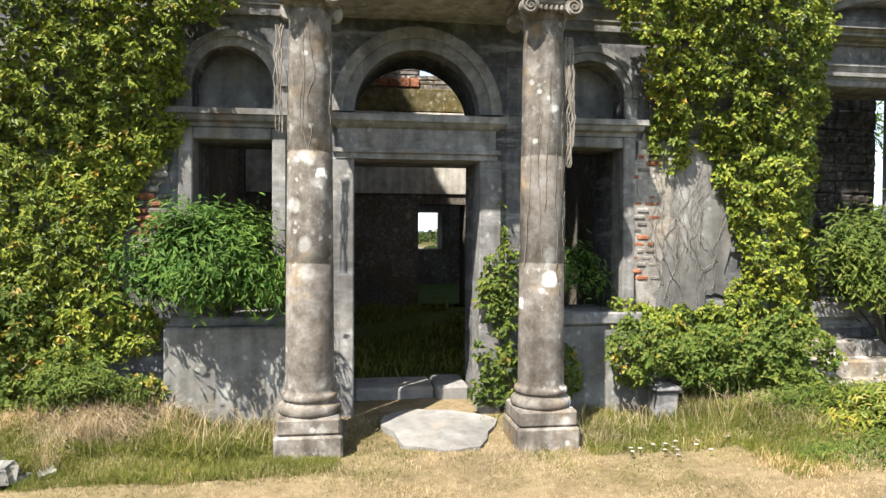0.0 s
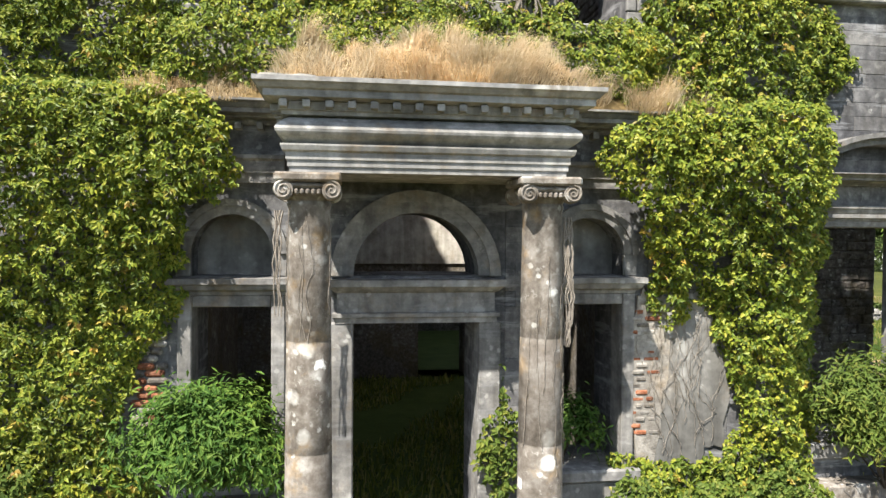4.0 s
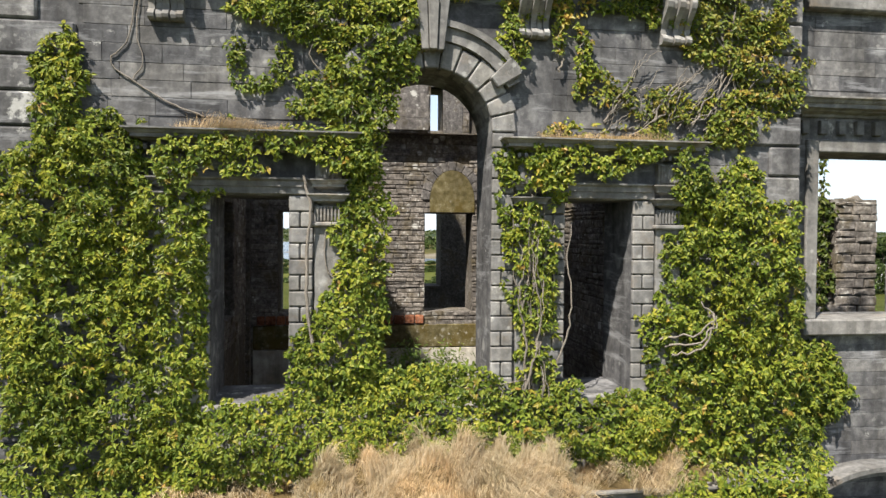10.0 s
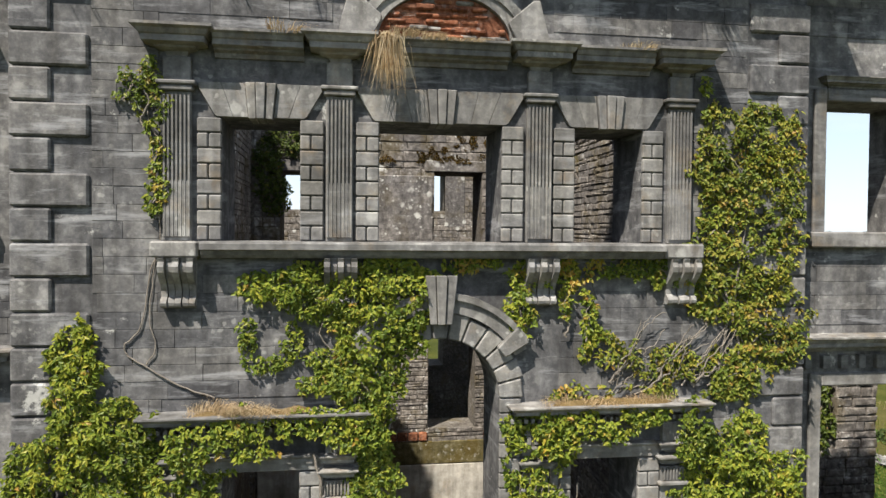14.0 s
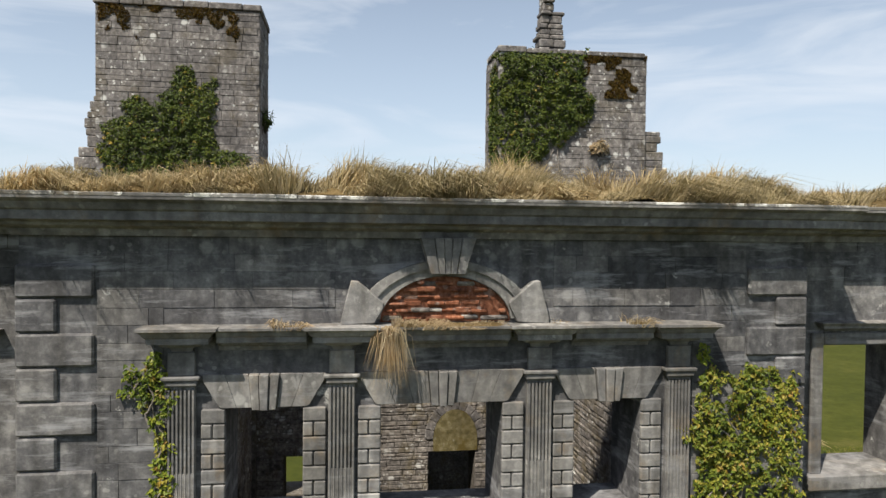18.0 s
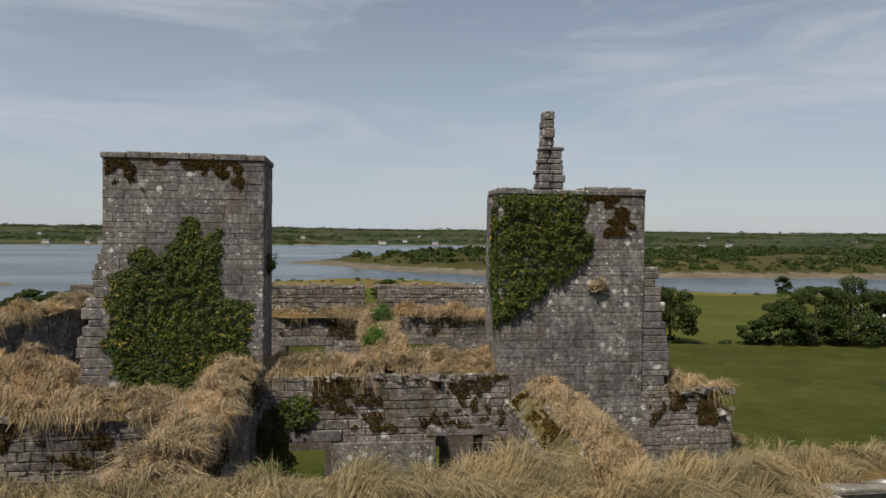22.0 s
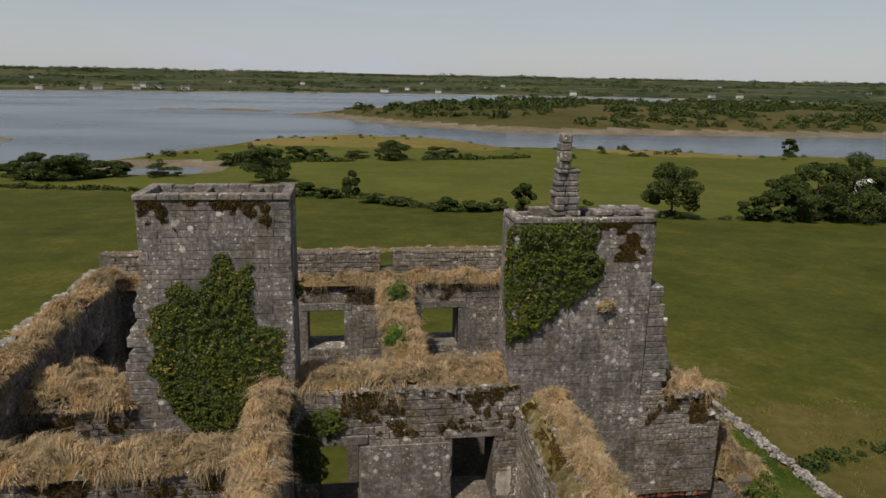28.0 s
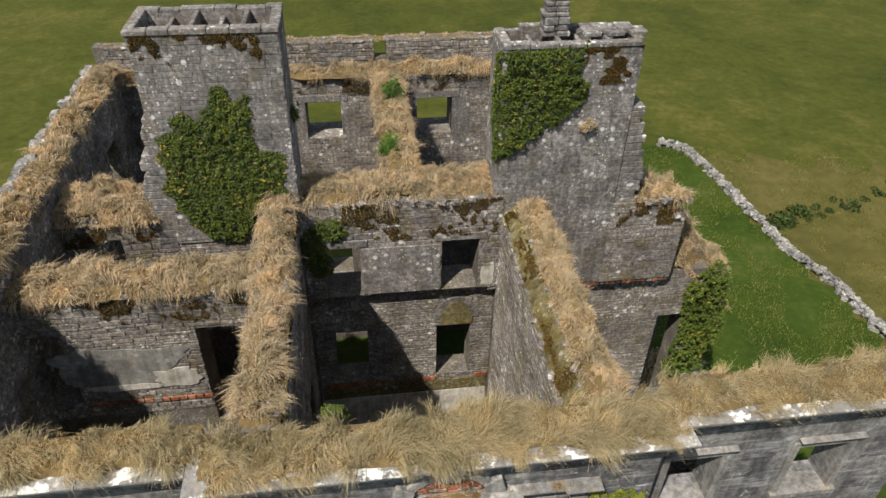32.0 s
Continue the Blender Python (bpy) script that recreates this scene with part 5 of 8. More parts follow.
for s in (-1, 1):
    pts = [(0.80, 0.0), (1.17, -0.02), (1.16, 0.06), (1.06, 0.47), (0.98, 0.46), (0.70, 0.22), (0.72, 0.16)]
    p2 = [(LC + s * a, LZ + b) for a, b in pts]
    prism("kneeler", p2 if s > 0 else p2[::-1], FY - 0.14, FY + 0.05, MOULD, LU, 0.012)
for i, (a, b) in enumerate(((-0.19, -0.10), (-0.095, -0.032), (-0.029, 0.029), (0.032, 0.095), (0.10, 0.19))):
    k = 1.62
    prism("keystone", [(LC + a, 14.06), (LC + b, 14.06), (LC + b * k, 14.46), (LC + a * k, 14.46)], FY - (0.19 if i in (0, 4) else 0.16 + 0.02 * (i % 2)), FY + 0.05, MOULD, LU, 0.006)

# --- first floor: middle arch and the two hooded windows ---
AR1 = thing("arch_surround", "rusticated stone arch half hidden by ivy", "arch", kind="structure")
jamb_blocks(AR1, WC[0] - 0.25, WC[0], 6.25, F1A, FY, 1)
jamb_blocks(AR1, WC[1], WC[1] + 0.25, 6.25, F1A, FY, 1)
nv = 13
for i in range(nv):
    a0, a1 = math.pi * i / nv, math.pi * (i + 1) / nv
    g = 0.012
    r0, r1 = AR, AR + (0.30 if i % 2 else 0.27)
    pts = [(AX + r * math.cos(a), F1A + r * math.sin(a)) for r, a in ((r0, a0 + g), (r1, a0 + g * 0.7), (r1, a1 - g * 0.7), (r0, a1 - g))]
    prism("voussoir", pts, FY - 0.06, FY + 0.25, MOULD, AR1, 0.014)
bm = bmesh.new()
arch_band(bm, AX, F1A, AR + 0.30, AR + 0.45, FY - 0.09, FY + 0.05, 30, 150)
part("archivolt", bm, MOULD, AR1)
bm = bmesh.new()
arch_band(bm, AX, F1A, AR + 0.45, AR + 0.52, FY - 0.13, FY + 0.05, 34, 146)
part("archivolt", bm, MOULD, AR1)
for s in (-1, 1):
    a = radians(38)
    c = (AX + s * (AR + 0.34) * math.cos(a), F1A + (AR + 0.34) * math.sin(a))
    d, e = (s * math.cos(a), math.sin(a)), (-s * math.sin(a), math.cos(a))
    pts = [(c[0] + d[0] * u + e[0] * v, c[1] + d[1] * u + e[1] * v) for u, v in ((-0.16, -0.07), (0.15, -0.11), (0.16, 0.11), (-0.16, 0.07))]
    prism("kneeler", pts if s > 0 else pts[::-1], FY - 0.15, FY + 0.05, MOULD, AR1, 0.012)
for i, (a, b) in enumerate(((-0.12, -0.045), (-0.04, 0.04), (0.045, 0.12))):
    prism("keystone", [(AX + a, 10.38), (AX + b, 10.38), (AX + b * 1.5, 10.92), (AX + a * 1.5, 10.92)], FY - (0.2 if i == 1 else 0.17), FY + 0.05, MOULD, AR1, 0.008)

for w in (WL, WR):
    s = 1 if w is WR else -1
    H = thing("window_surround", "pilastered window with a moulded hood, overgrown with ivy", "window surround", "hooded windows", "structure")
    xc = (w[0] + w[1]) / 2
    for a, b in ((w[0] - 0.26, w[0]), (w[1], w[1] + 0.26)):
        jamb_blocks(H, a, b, 6.55, 8.78, FY, 1)
    for px_ in (w[0] - 0.42, w[1] + 0.42):
        box("pilaster", px_ - 0.15, px_ + 0.15, FY - 0.07, FY + 0.05, 6.3, 8.5, MOULD, H, 0.012)
        for k in range(7):
            xx = px_ - 0.115 + 0.038 * k
            box("neck_flute", xx - 0.011, xx + 0.011, FY - 0.095, FY - 0.06, 8.51, 8.66, MOULD, H, 0.004)
        box("neck", px_ - 0.15, px_ + 0.15, FY - 0.07, FY + 0.05, 8.50, 8.67, MOULD, H, 0.004)
        box("capital", px_ - 0.19, px_ + 0.19, FY - 0.12, FY + 0.05, 8.45, 8.50, MOULD, H, 0.014)
        moulding("capital", cornice_profile(FY, 8.67, 8.80, 0.17), px_ - 0.22, px_ + 0.22, MOULD, H)
        moulding("capital", cornice_profile(FY, 8.82, 8.96, 0.15), px_ - 0.21, px_ + 0.21, MOULD, H)
        # triglyph over each pilaster
        box("triglyph", px_ - 0.14, px_ + 0.14, FY - 0.08, FY + 0.05, 8.97, 9.2, MOULD, H, 0.006)
        for k in (-0.09, 0.0, 0.09):
            box("glyph", px_ + k - 0.028, px_ + k + 0.028, FY - 0.1, FY - 0.07, 8.98, 9.19, MOULD, H, 0.012)
    box("lintel", w[0] - 0.26, w[1] + 0.26, FY - 0.05, FY + 0.2, 8.79, 8.96, MOULD, H, 0.012)
    moulding("architrave", [(FY + 0.02, 8.80), (FY - 0.06, 8.80), (FY - 0.06, 8.87), (FY - 0.08, 8.875), (FY - 0.08, 8.93), (FY - 0.11, 8.95), (FY - 0.11, 8.97), (FY + 0.02, 8.98)], w[0] - 0.2, w[1] + 0.2, MOULD, H, side=False)
    for k in range(30):
        xx = xc - 1.12 + 0.0772 * k
        box("dentil", xx - 0.02, xx + 0.02, FY - 0.12, FY + 0.0, 9.24, 9.29, MOULD, H, 0.004)
    x_in, x_out = (0.28, -2.14) if s < 0 else (1.82, 4.24)
    moulding("hood", cornice_profile(FY, 9.29, 9.45, 0.28), min(x_in, x_out), max(x_in, x_out), MOULD, H)
    box("sill", w[0] - 0.08, w[1] + 0.08, FY - 0.12, FY + 0.5, 6.40, 6.545, MOULD, H, 0.02)
    box("panel", w[0] - 0.65, w[1] + 0.65, FY - 0.05, FY + 0.05, 6.0, 6.3, MOULD, H, 0.015)

# --- ground floor: door, side lights, blind arches ---
G = thing("doorway", "three-part stone doorway behind a columned porch", "doorway", kind="structure")
for a, b in ((WC[0] - 0.24, WC[0] + 0.006), (WC[1] - 0.006, WC[1] + 0.24)):
    box("door_jamb", a, b, FY - 0.09, FY + 0.35, 0.36, 3.24, MOULD, G, 0.015)
moulding("transom", [(FY + 0.3, 3.234), (FY - 0.10, 3.234), (FY - 0.10, 3.29), (FY - 0.13, 3.30), (FY - 0.13, 3.34), (FY - 0.08, 3.35), (FY - 0.08, 3.56), (FY - 0.12, 3.58), (FY - 0.16, 3.62), (FY - 0.19, 3.63), (FY - 0.19, 3.70), (FY + 0.3, 3.735)], 0.08, 2.02, MOULD, G)
bm = bmesh.new()
arch_band(bm, AX, 3.742, AR - 0.006, AR + 0.12, FY - 0.05, FY + 0.2, 0, 180)
part("fan_arch", bm, MOULD, G)
bm = bmesh.new()
arch_band(bm, AX, 3.74, AR + 0.12, AR + 0.24, FY - 0.08, FY + 0.2, 0, 180)
part("fan_arch", bm, MOULD, G)
for w in (WL, WR):
    xc, r = (w[0] + w[1]) / 2 - (0.0 if w is WR else 0.0), (w[1] - w[0]) / 2
    moulding("string_course", [(FY + 0.02, 3.54), (FY - 0.06, 3.54), (FY - 0.07, 3.58), (FY - 0.12, 3.60), (FY - 0.14, 3.65), (FY - 0.17, 3.66), (FY - 0.17, 3.72), (FY + 0.02, 3.735)], w[0] - 0.24, w[1] + (0.24 if w is WR else 0.4), MOULD, G)
    bm = bmesh.new()
    arch_band(bm, xc, 3.98, r, r + 0.09, FY - 0.05, FY + 0.05, 0, 180)
    part("blind_arch", bm, MOULD, G)
    bm = bmesh.new()
    arch_band(bm, xc, 3.98, r + 0.09, r + 0.16, FY - 0.085, FY + 0.05, 0, 180)
    part("blind_arch", bm, MOULD, G)
    for e in (xc - r - 0.16, xc + r):
        box("blind_arch", e, e + 0.16, FY - 0.05, FY + 0.05, 3.735, 3.98, MOULD, G, 0.01)
    box("jamb", w[0] - 0.14, w[0] + 0.006, FY - 0.05, FY + 0.3, 1.55, 3.54, MOULD, G, 0.012)
    box("jamb", w[1] - 0.006, w[1] + 0.14, FY - 0.05, FY + 0.3, 1.55, 3.54, MOULD, G, 0.012)
    box("lintel", w[0] + 0.008, w[1] - 0.008, FY - 0.046, FY + 0.3, 3.414, 3.54, MOULD, G, 0.012)
    box("sill", w[0] - 0.2, w[1] + 0.2, FY - 0.16, FY + 0.5, 1.42, 1.558, MOULD, G, 0.02)
    box("apron", w[0] - 0.22, w[1] + 0.3, FY - (0.34 if w is WL else 0.12), FY + 0.05, 0.3, 1.42 if w is WR else 1.47, GREYPLASTER, G, 0.02)
box("threshold", 0.37, 1.32, FY + 0.52, FY + 1.15, 0.3, 0.625, SLAB, G, 0.03)
box("threshold", 1.33, 1.73, FY + 0.46, FY + 1.15, 0.3, 0.645, SLAB, G, 0.03)

# entablature over the ground floor, where it shows past the porch
EN = thing("string_entablature", "moulded limestone band over the ground floor", "moulding", kind="structure")
for xa, xb in ((X0, -0.36), (2.46, X1)):
    moulding("architrave", [(FY + 0.02, 4.72), (FY - 0.06, 4.72), (FY - 0.06, 4.82), (FY - 0.08, 4.825), (FY - 0.08, 4.95), (FY - 0.12, 4.97), (FY - 0.12, 5.01), (FY + 0.02, 5.02)], xa, xb, MOULD, EN, side=False)
    moulding("cornice_run", cornice_profile(FY, 5.33, 5.54, 0.42), xa, xb, MOULD, EN, side=False)
    n = int((xb - xa) / 0.22)
    for k in range(n):
        x = xa + 0.1 + k * 0.22
        box("dentil", x, x + 0.07, FY - 0.14, FY, 5.27, 5.34, MOULD, EN, 0.006)

# --- porch ---
porch = thing("portico", "two-columned Ionic stone porch with a grassy roof", "portico")


def column(xc, yc, mat, label):
    col = tagged(new("column"), label)
    col.parent = porch
    bm = bmesh.new()
    add_box(bm, xc - 0.31, xc + 0.31, yc - 0.31, yc + 0.31, 0.25, 0.58, 0.02)
    part("plinth", bm, COLUMN, col)
    bm = bmesh.new()
    add_box(bm, xc - 0.29, xc + 0.29, yc - 0.29, yc + 0.29, 0.585, 0.74, 0.02)
    part("plinth", bm, COLUMN, col)

    def lathe(prof, name, seg=32):
        vs = [(xc + r * math.cos(2 * math.pi * k / seg), yc + r * math.sin(2 * math.pi * k / seg), z) for r, z in prof for k in range(seg)]
        fs = [(i * seg + k, i * seg + (k + 1) % seg, (i + 1) * seg + (k + 1) % seg, (i + 1) * seg + k) for i in range(len(prof) - 1) for k in range(seg)]
        return fast_mesh(name, vs, fs, mat, col, smooth=True)

    t = [(0.275 + 0.025 * math.cos(a), 0.785 + 0.045 * math.sin(a)) for a in np.linspace(-1.5, 1.5, 7)]
    t2 = [(0.245 + 0.02 * math.cos(a), 0.90 + 0.032 * math.sin(a)) for a in np.linspace(-1.5, 1.5, 6)]
    lathe([(0.0, 0.74), (0.27, 0.74)] + t + [(0.26, 0.84), (0.245, 0.855)] + t2 + [(0.235, 0.94), (0.232, 0.965)], "base")
    zs = [0.96, 1.0, 1.3, 2.14, 2.15, 2.16, 3.18, 3.19, 3.20, 4.0, 4.42, 4.45, 4.47, 4.50]
    lathe([(0.228 - 0.034 * ((z - 0.96) / 3.5) ** 1.4 - (0.006 if z in (2.15, 3.19) else 0.0) + (0.012 if 4.44 < z < 4.48 else 0), z) for z in zs], "shaft", 40)
    # capital: echinus, cushion with four scrolls, abacus
    lathe([(0.195, 4.49), (0.215, 4.52), (0.24, 4.56), (0.235, 4.60), (0.2, 4.62)], "echinus")
    for sy in (-1, 1):
        for sx in (-1, 1):
            bm = bmesh.new()
            c = (xc + sx * 0.213, 4.583)
            r = bmesh.ops.create_cone(bm, cap_ends=True, segments=24, radius1=0.092, radius2=0.085, depth=0.10)
            bmesh.ops.rotate(bm, verts=r["verts"], matrix=Matrix.Rotation(math.pi / 2, 3, "X"))
            bmesh.ops.translate(bm, verts=r["verts"], vec=(c[0], yc + sy * 0.26, c[1]))
            vol = part("volute", bm, mat, col)
            # raised spiral
            pts = []
            for k in range(34):
                a = -sx * k * 0.40 + math.pi / 2
                rr = 0.084 * (1 - k / 36)
                pts.append((c[0] + rr * math.cos(a), yc + sy * 0.312, c[1] + rr * math.sin(a)))
            tube("spiral", pts[::2], 0.014, 0.008, mat, vol, 5)
    box("cushion", xc - 0.235, xc + 0.235, yc - 0.29, yc + 0.29, 4.60, 4.655, mat, col, 0.02)
    for k in range(5):
        box("egg", xc - 0.12 + 0.05 * k, xc - 0.08 + 0.05 * k, yc - 0.30, yc - 0.2, 4.54, 4.60, mat, col, 0.016)
    box("abacus", xc - 0.3, xc + 0.3, yc - 0.33, yc + 0.33, 4.66, 4.745, mat, col, 0.02)
    return col


CY = 6.75
column(-0.06, CY, COLUMN, "lichen-spotted column stained ochre")
column(2.20, CY, COLUMN, "column wrapped in bare ivy stems")
PXA, PXB, PY0 = -0.18, 2.32, 6.58
def porch_band(name, prof, side=True):
    """A moulding round three sides of the porch; prof is (out, z)."""
    bm = bmesh.new()
    rings = []
    for o, z in prof:
        rings.append([bm.verts.new(p) for p in ((PXA - o, FY + 0.02, z), (PXA - o, PY0 - o, z), (PXB + o, PY0 - o, z), (PXB + o, FY + 0.02, z))])
    for a, b in zip(rings[:-1], rings[1:]):
        for k in range(3):
            bm.faces.new((a[k], a[k + 1], b[k + 1], b[k]))
    if side:
        bm.faces.new(rings[0])
        bm.faces.new(rings[-1][::-1])
    return part(name, bm, PORCH_STONE, porch)
porch_band("architrave", [(0.0, 4.75), (0.05, 4.75), (0.05, 4.80), (0.065, 4.803), (0.065, 4.86), (0.08, 4.863), (0.08, 4.93), (0.11, 4.945), (0.125, 4.985), (0.125, 5.0), (0.0, 5.0)])
fr_ = [(0.0, 5.005)] + [(0.05 + 0.12 * math.sin(math.pi * k / 10), 5.01 + 0.235 * k / 10) for k in range(11)] + [(0.0, 5.25)]
porch_band("frieze", fr_)
porch_band("bed_moulding", [(0.0, 5.252), (0.11, 5.26), (0.12, 5.29), (0.14, 5.30), (0.14, 5.375), (0.0, 5.376)])
porch_band("cornice", [(0.0, 5.38), (0.19, 5.38), (0.26, 5.395), (0.26, 5.455), (0.29, 5.465), (0.32, 5.50), (0.345, 5.515), (0.345, 5.555), (0.0, 5.57)])
for k in range(14):
    x = PXA - 0.09 + k * (PXB - PXA + 0.11) / 13
    box("dentil", x - 0.035, x + 0.035, PY0 - 0.23, PY0 - 0.10, 5.31, 5.376, PORCH_STONE, porch, 0.006)
for xs in (PXA - 0.17, PXB + 0.17):
    for k in range(5):
        y = PY0 + 0.08 + k * 0.21
        box("dentil", xs - 0.06, xs + 0.06, y - 0.035, y + 0.035, 5.31, 5.376, PORCH_STONE, porch, 0.006)
box("ceiling", PXA + 0.2, PXB - 0.2, PY0 + 0.25, FY, 4.84, 4.95, MOULD, porch, 0.0)
# white crust on one end of the porch cornice
bm = bmesh.new()
ring = [(-0.22 + (0.30 + 0.05 * math.sin(3 * a + 1) + 0.04 * math.sin(7 * a)) * math.cos(a), 6.38 + (0.11 + 0.03 * math.sin(5 * a)) * math.sin(a)) for a in np.linspace(0, 2 * math.pi, 40)[:-1]]
lo, hi = [bm.verts.new((x, y, 5.552)) for x, y in ring], [bm.verts.new((x * 0.97 - 0.01, y * 0.99 + 0.06, 5.578)) for x, y in ring]
bm.faces.new(hi)
for i in range(len(ring)):
    j = (i + 1) % len(ring)
    bm.faces.new((lo[i], lo[j], hi[j], hi[i]))
part("lichen_crust", bm, PLASTER, porch, "white crust of lichen")
# a broken pedestal beside the porch and the worn floor patch
ped = thing("pedestal", "low moulded stone pedestal block in the grass", "pedestal")
box("base", 3.64, 3.90, 7.2, 7.46, 0.3, 0.70, ASHLAR, ped, 0.02)
box("cap", 3.61, 3.93, 7.17, 7.49, 0.702, 0.77, ASHLAR, ped, 0.03)
bm = bmesh.new()
pts = [(1.22 + 0.56 * math.cos(a) * (1 + 0.12 * math.sin(3 * a + 0.6) + 0.07 * math.sin(5 * a) + 0.04 * math.sin(11 * a)), 7.1 + 0.62 * math.sin(a) * (1 + 0.12 * math.cos(2 * a + 1) + 0.06 * math.sin(7 * a))) for a in np.linspace(0, 2 * math.pi, 28)[:-1]]
lo, hi = [bm.verts.new((x, y, 0.2)) for x, y in pts], [bm.verts.new((x, y, 0.395 + 0.09 * float(smooth01(6.6, 7.5, y)))) for x, y in pts]
bm.faces.new(hi)
for i in range(len(pts)):
    j = (i + 1) % len(pts)
    bm.faces.new((lo[i], lo[j], hi[j], hi[i]))
slab = tagged(part("concrete_slab", bm, SLAB), "worn pale concrete patch on the porch floor", "slab")

# --- windows of the wings ---
for side, wall in ((1, wing_r), (-1, wing_l)):
    for k, (xa, xb, z0, z1) in enumerate(wing_holes[side]):
        surround(wall, xa, xb, z0, z1, WY)
        lev = k % 3
        if lev == 1:
            for j in range(9):
                xx = xa - 0.2 + (xb - xa + 0.4) * j / 8
                box("triglyph", xx - 0.05, xx + 0.05, WY - 0.07, WY + 0.02, z1 + 0.22, z1 + 0.4, MOULD, wall, 0.01)
            moulding("hood", cornice_profile(WY, z1 + 0.44, z1 + 0.66, 0.3), xa - 0.5, xb + 0.5, MOULD, wall)
        elif lev == 2:
            moulding("hood", cornice_profile(WY, z1 + 0.17, z1 + 0.30, 0.16), xa - 0.1, xb + 0.25, MOULD, wall)
        else:
            moulding("hood", cornice_profile(WY, z1 + 0.02, z1 + 0.26, 0.14), xa - 0.26, xb + 0.26, MOULD, wall)
            moulding("hood", cornice_profile(WY, z1 + 0.52, z1 + 0.66, 0.34), xa - 0.45, xb + 0.45, MOULD, wall)
            # segmental pediment
            xm, half, rise = (xa + xb) / 2, (xb - xa) / 2 + 0.45, 0.5
            R = (half ** 2 + rise ** 2) / (2 * rise)
            a = math.degrees(math.asin(half / R))
            for q, (r0, r1, out) in enumerate(((R - 0.14, R - 0.06, 0.26), (R - 0.06, R, 0.34))):
                bm = bmesh.new()
                arch_band(bm, xm, z1 + 0.66 + rise - R, r0, r1, WY - out, WY + 0.02, 90 - a, 90 + a, 20)
                part("pediment", bm, MOULD, wall)
# steps up to the right wing
st = thing("stone_steps", "weathered stone steps below the wing, lichen spotted", "steps")
for k in range(4):
    box("step", 5.5 + 0.05 * k, 9.2, WY - 1.05 + 0.24 * k, WY - 0.02, 0.25, 0.55 + 0.2 * k, COLUMN, st, 0.03)

# ---- grass on the wall tops ----
turf("wall_top_grass", X0 - 0.3, X1 + 0.3, FY - 0.28, FI - 0.02, 14.86, 0.16, 2600, "long dry grass along the top of the front wall", STRAW_GREEN, (0.14, 0.5), 1, rag=0.25, comb=(0.55, -0.35), width=(0.004, 0.008))
turf("wall_top_grass", X1 + 0.3, RX, WY - 0.2, FI + 0.45, 14.86, 0.2, 1900, "long dry grass along the top of the wing wall", STRAW_GREEN, (0.16, 0.44), 2, rag=0.2, comb=(0.55, -0.35), width=(0.004, 0.008))
turf("wall_top_grass", LX, X0 - 0.3, WY - 0.2, FI + 0.35, 14.86, 0.2, 1900, "long dry grass along the top of the wing wall", STRAW_GREEN, (0.16, 0.44), 3, rag=0.2, comb=(0.55, -0.35), width=(0.004, 0.008))
turf("wall_top_grass", -3.06, -2.26, FI + 0.2, KY + 0.3, 14.68, 0.32, 2000, "straw-coloured grass on the hall wall", STRAW, (0.18, 0.42), 4, rag=0.3, hang=260, width=(0.006, 0.013), comb=(0.3, -0.2))
turf("wall_top_grass", LX + 0.9, -3.2, 13.3, 14.5, 14.5, 0.30, 1900, "straw-coloured grass on a cross wall", STRAW, (0.18, 0.42), 5, rag=0.3, hang=260, width=(0.006, 0.013))
turf("wall_top_grass", -2.2, 4.1, KY + 0.1, KY + 1.55, 14.4, 0.42, 2000, "straw-coloured grass on the wall behind the hall", STRAW, (0.2, 0.45), 6, rag=0.35, hang=260, width=(0.006, 0.013))
turf("wall_top_grass", LX + 0.8, -6.2, KY, KY + 1.5, 14.25, 0.45, 1900, "straw-coloured grass beside the chimney foot", STRAW, (0.2, 0.45), 7, rag=0.4, hang=260, width=(0.006, 0.013))
turf("wall_top_grass", LX + 0.12, LX + 1.0, FI, 25.6, 15.4, 0.35, 900, "dry grass on the outer side wall", STRAW, (0.15, 0.38), 8, rag=0.3, hang=260, width=(0.006, 0.013))
turf("wall_top_grass", LX + 0.5, 8.8, 25.5, 26.5, 14.85, 0.28, 900, "dry grass on the ledge of the back wall", STRAW, (0.15, 0.38), 9, rag=0.3, hang=260, width=(0.006, 0.013))
turf("wall_top_grass", LX + 0.2, 8.4, 26.5, 27.0, 15.9, 0.10, 700, "thin dry grass on the back parapet", STRAW, (0.1, 0.2), 10)
turf("wall_top_grass", 0.5, 1.6, KY + 1.3, 25.6, 14.7, 0.35, 900, "dry grass on the dividing wall", STRAW, (0.15, 0.4), 11, rag=0.3, hang=260, width=(0.006, 0.013))
turf("wall_top_grass", 8.5, 10.2, KY + 0.1, KY + 1.4, 13.85, 0.40, 1200, "tuft of dry grass on a broken wall end", STRAW, (0.2, 0.45), 12, rag=0.3, hang=260, width=(0.006, 0.013))
# the fallen end of the cross wall: a steep grassed slope beside the pier
def end_slope(X, Y):
    return np.interp(X, [10.3, 10.75, 11.9, 13.0], [12.35, 12.25, 10.95, 10.0]) - 2.2 * np.clip(KY + 1.0 - Y, 0, 1)


prism("broken_core", [(10.285, 10.66), (10.285, 12.3), (10.75, 12.2), (11.88, 10.9), (11.88, 10.66)], KY + 0.85, KY + 1.5, MORTAR, C2L)
turf("wall_top_grass", 10.3, 12.95, KY + 0.38, KY + 1.6, 12.0, 0.28, 2400, "dry grass on the steep fallen wall end", STRAW, (0.15, 0.36), 41, zfun=end_slope, rag=0.2, hang=160, width=(0.006, 0.013))
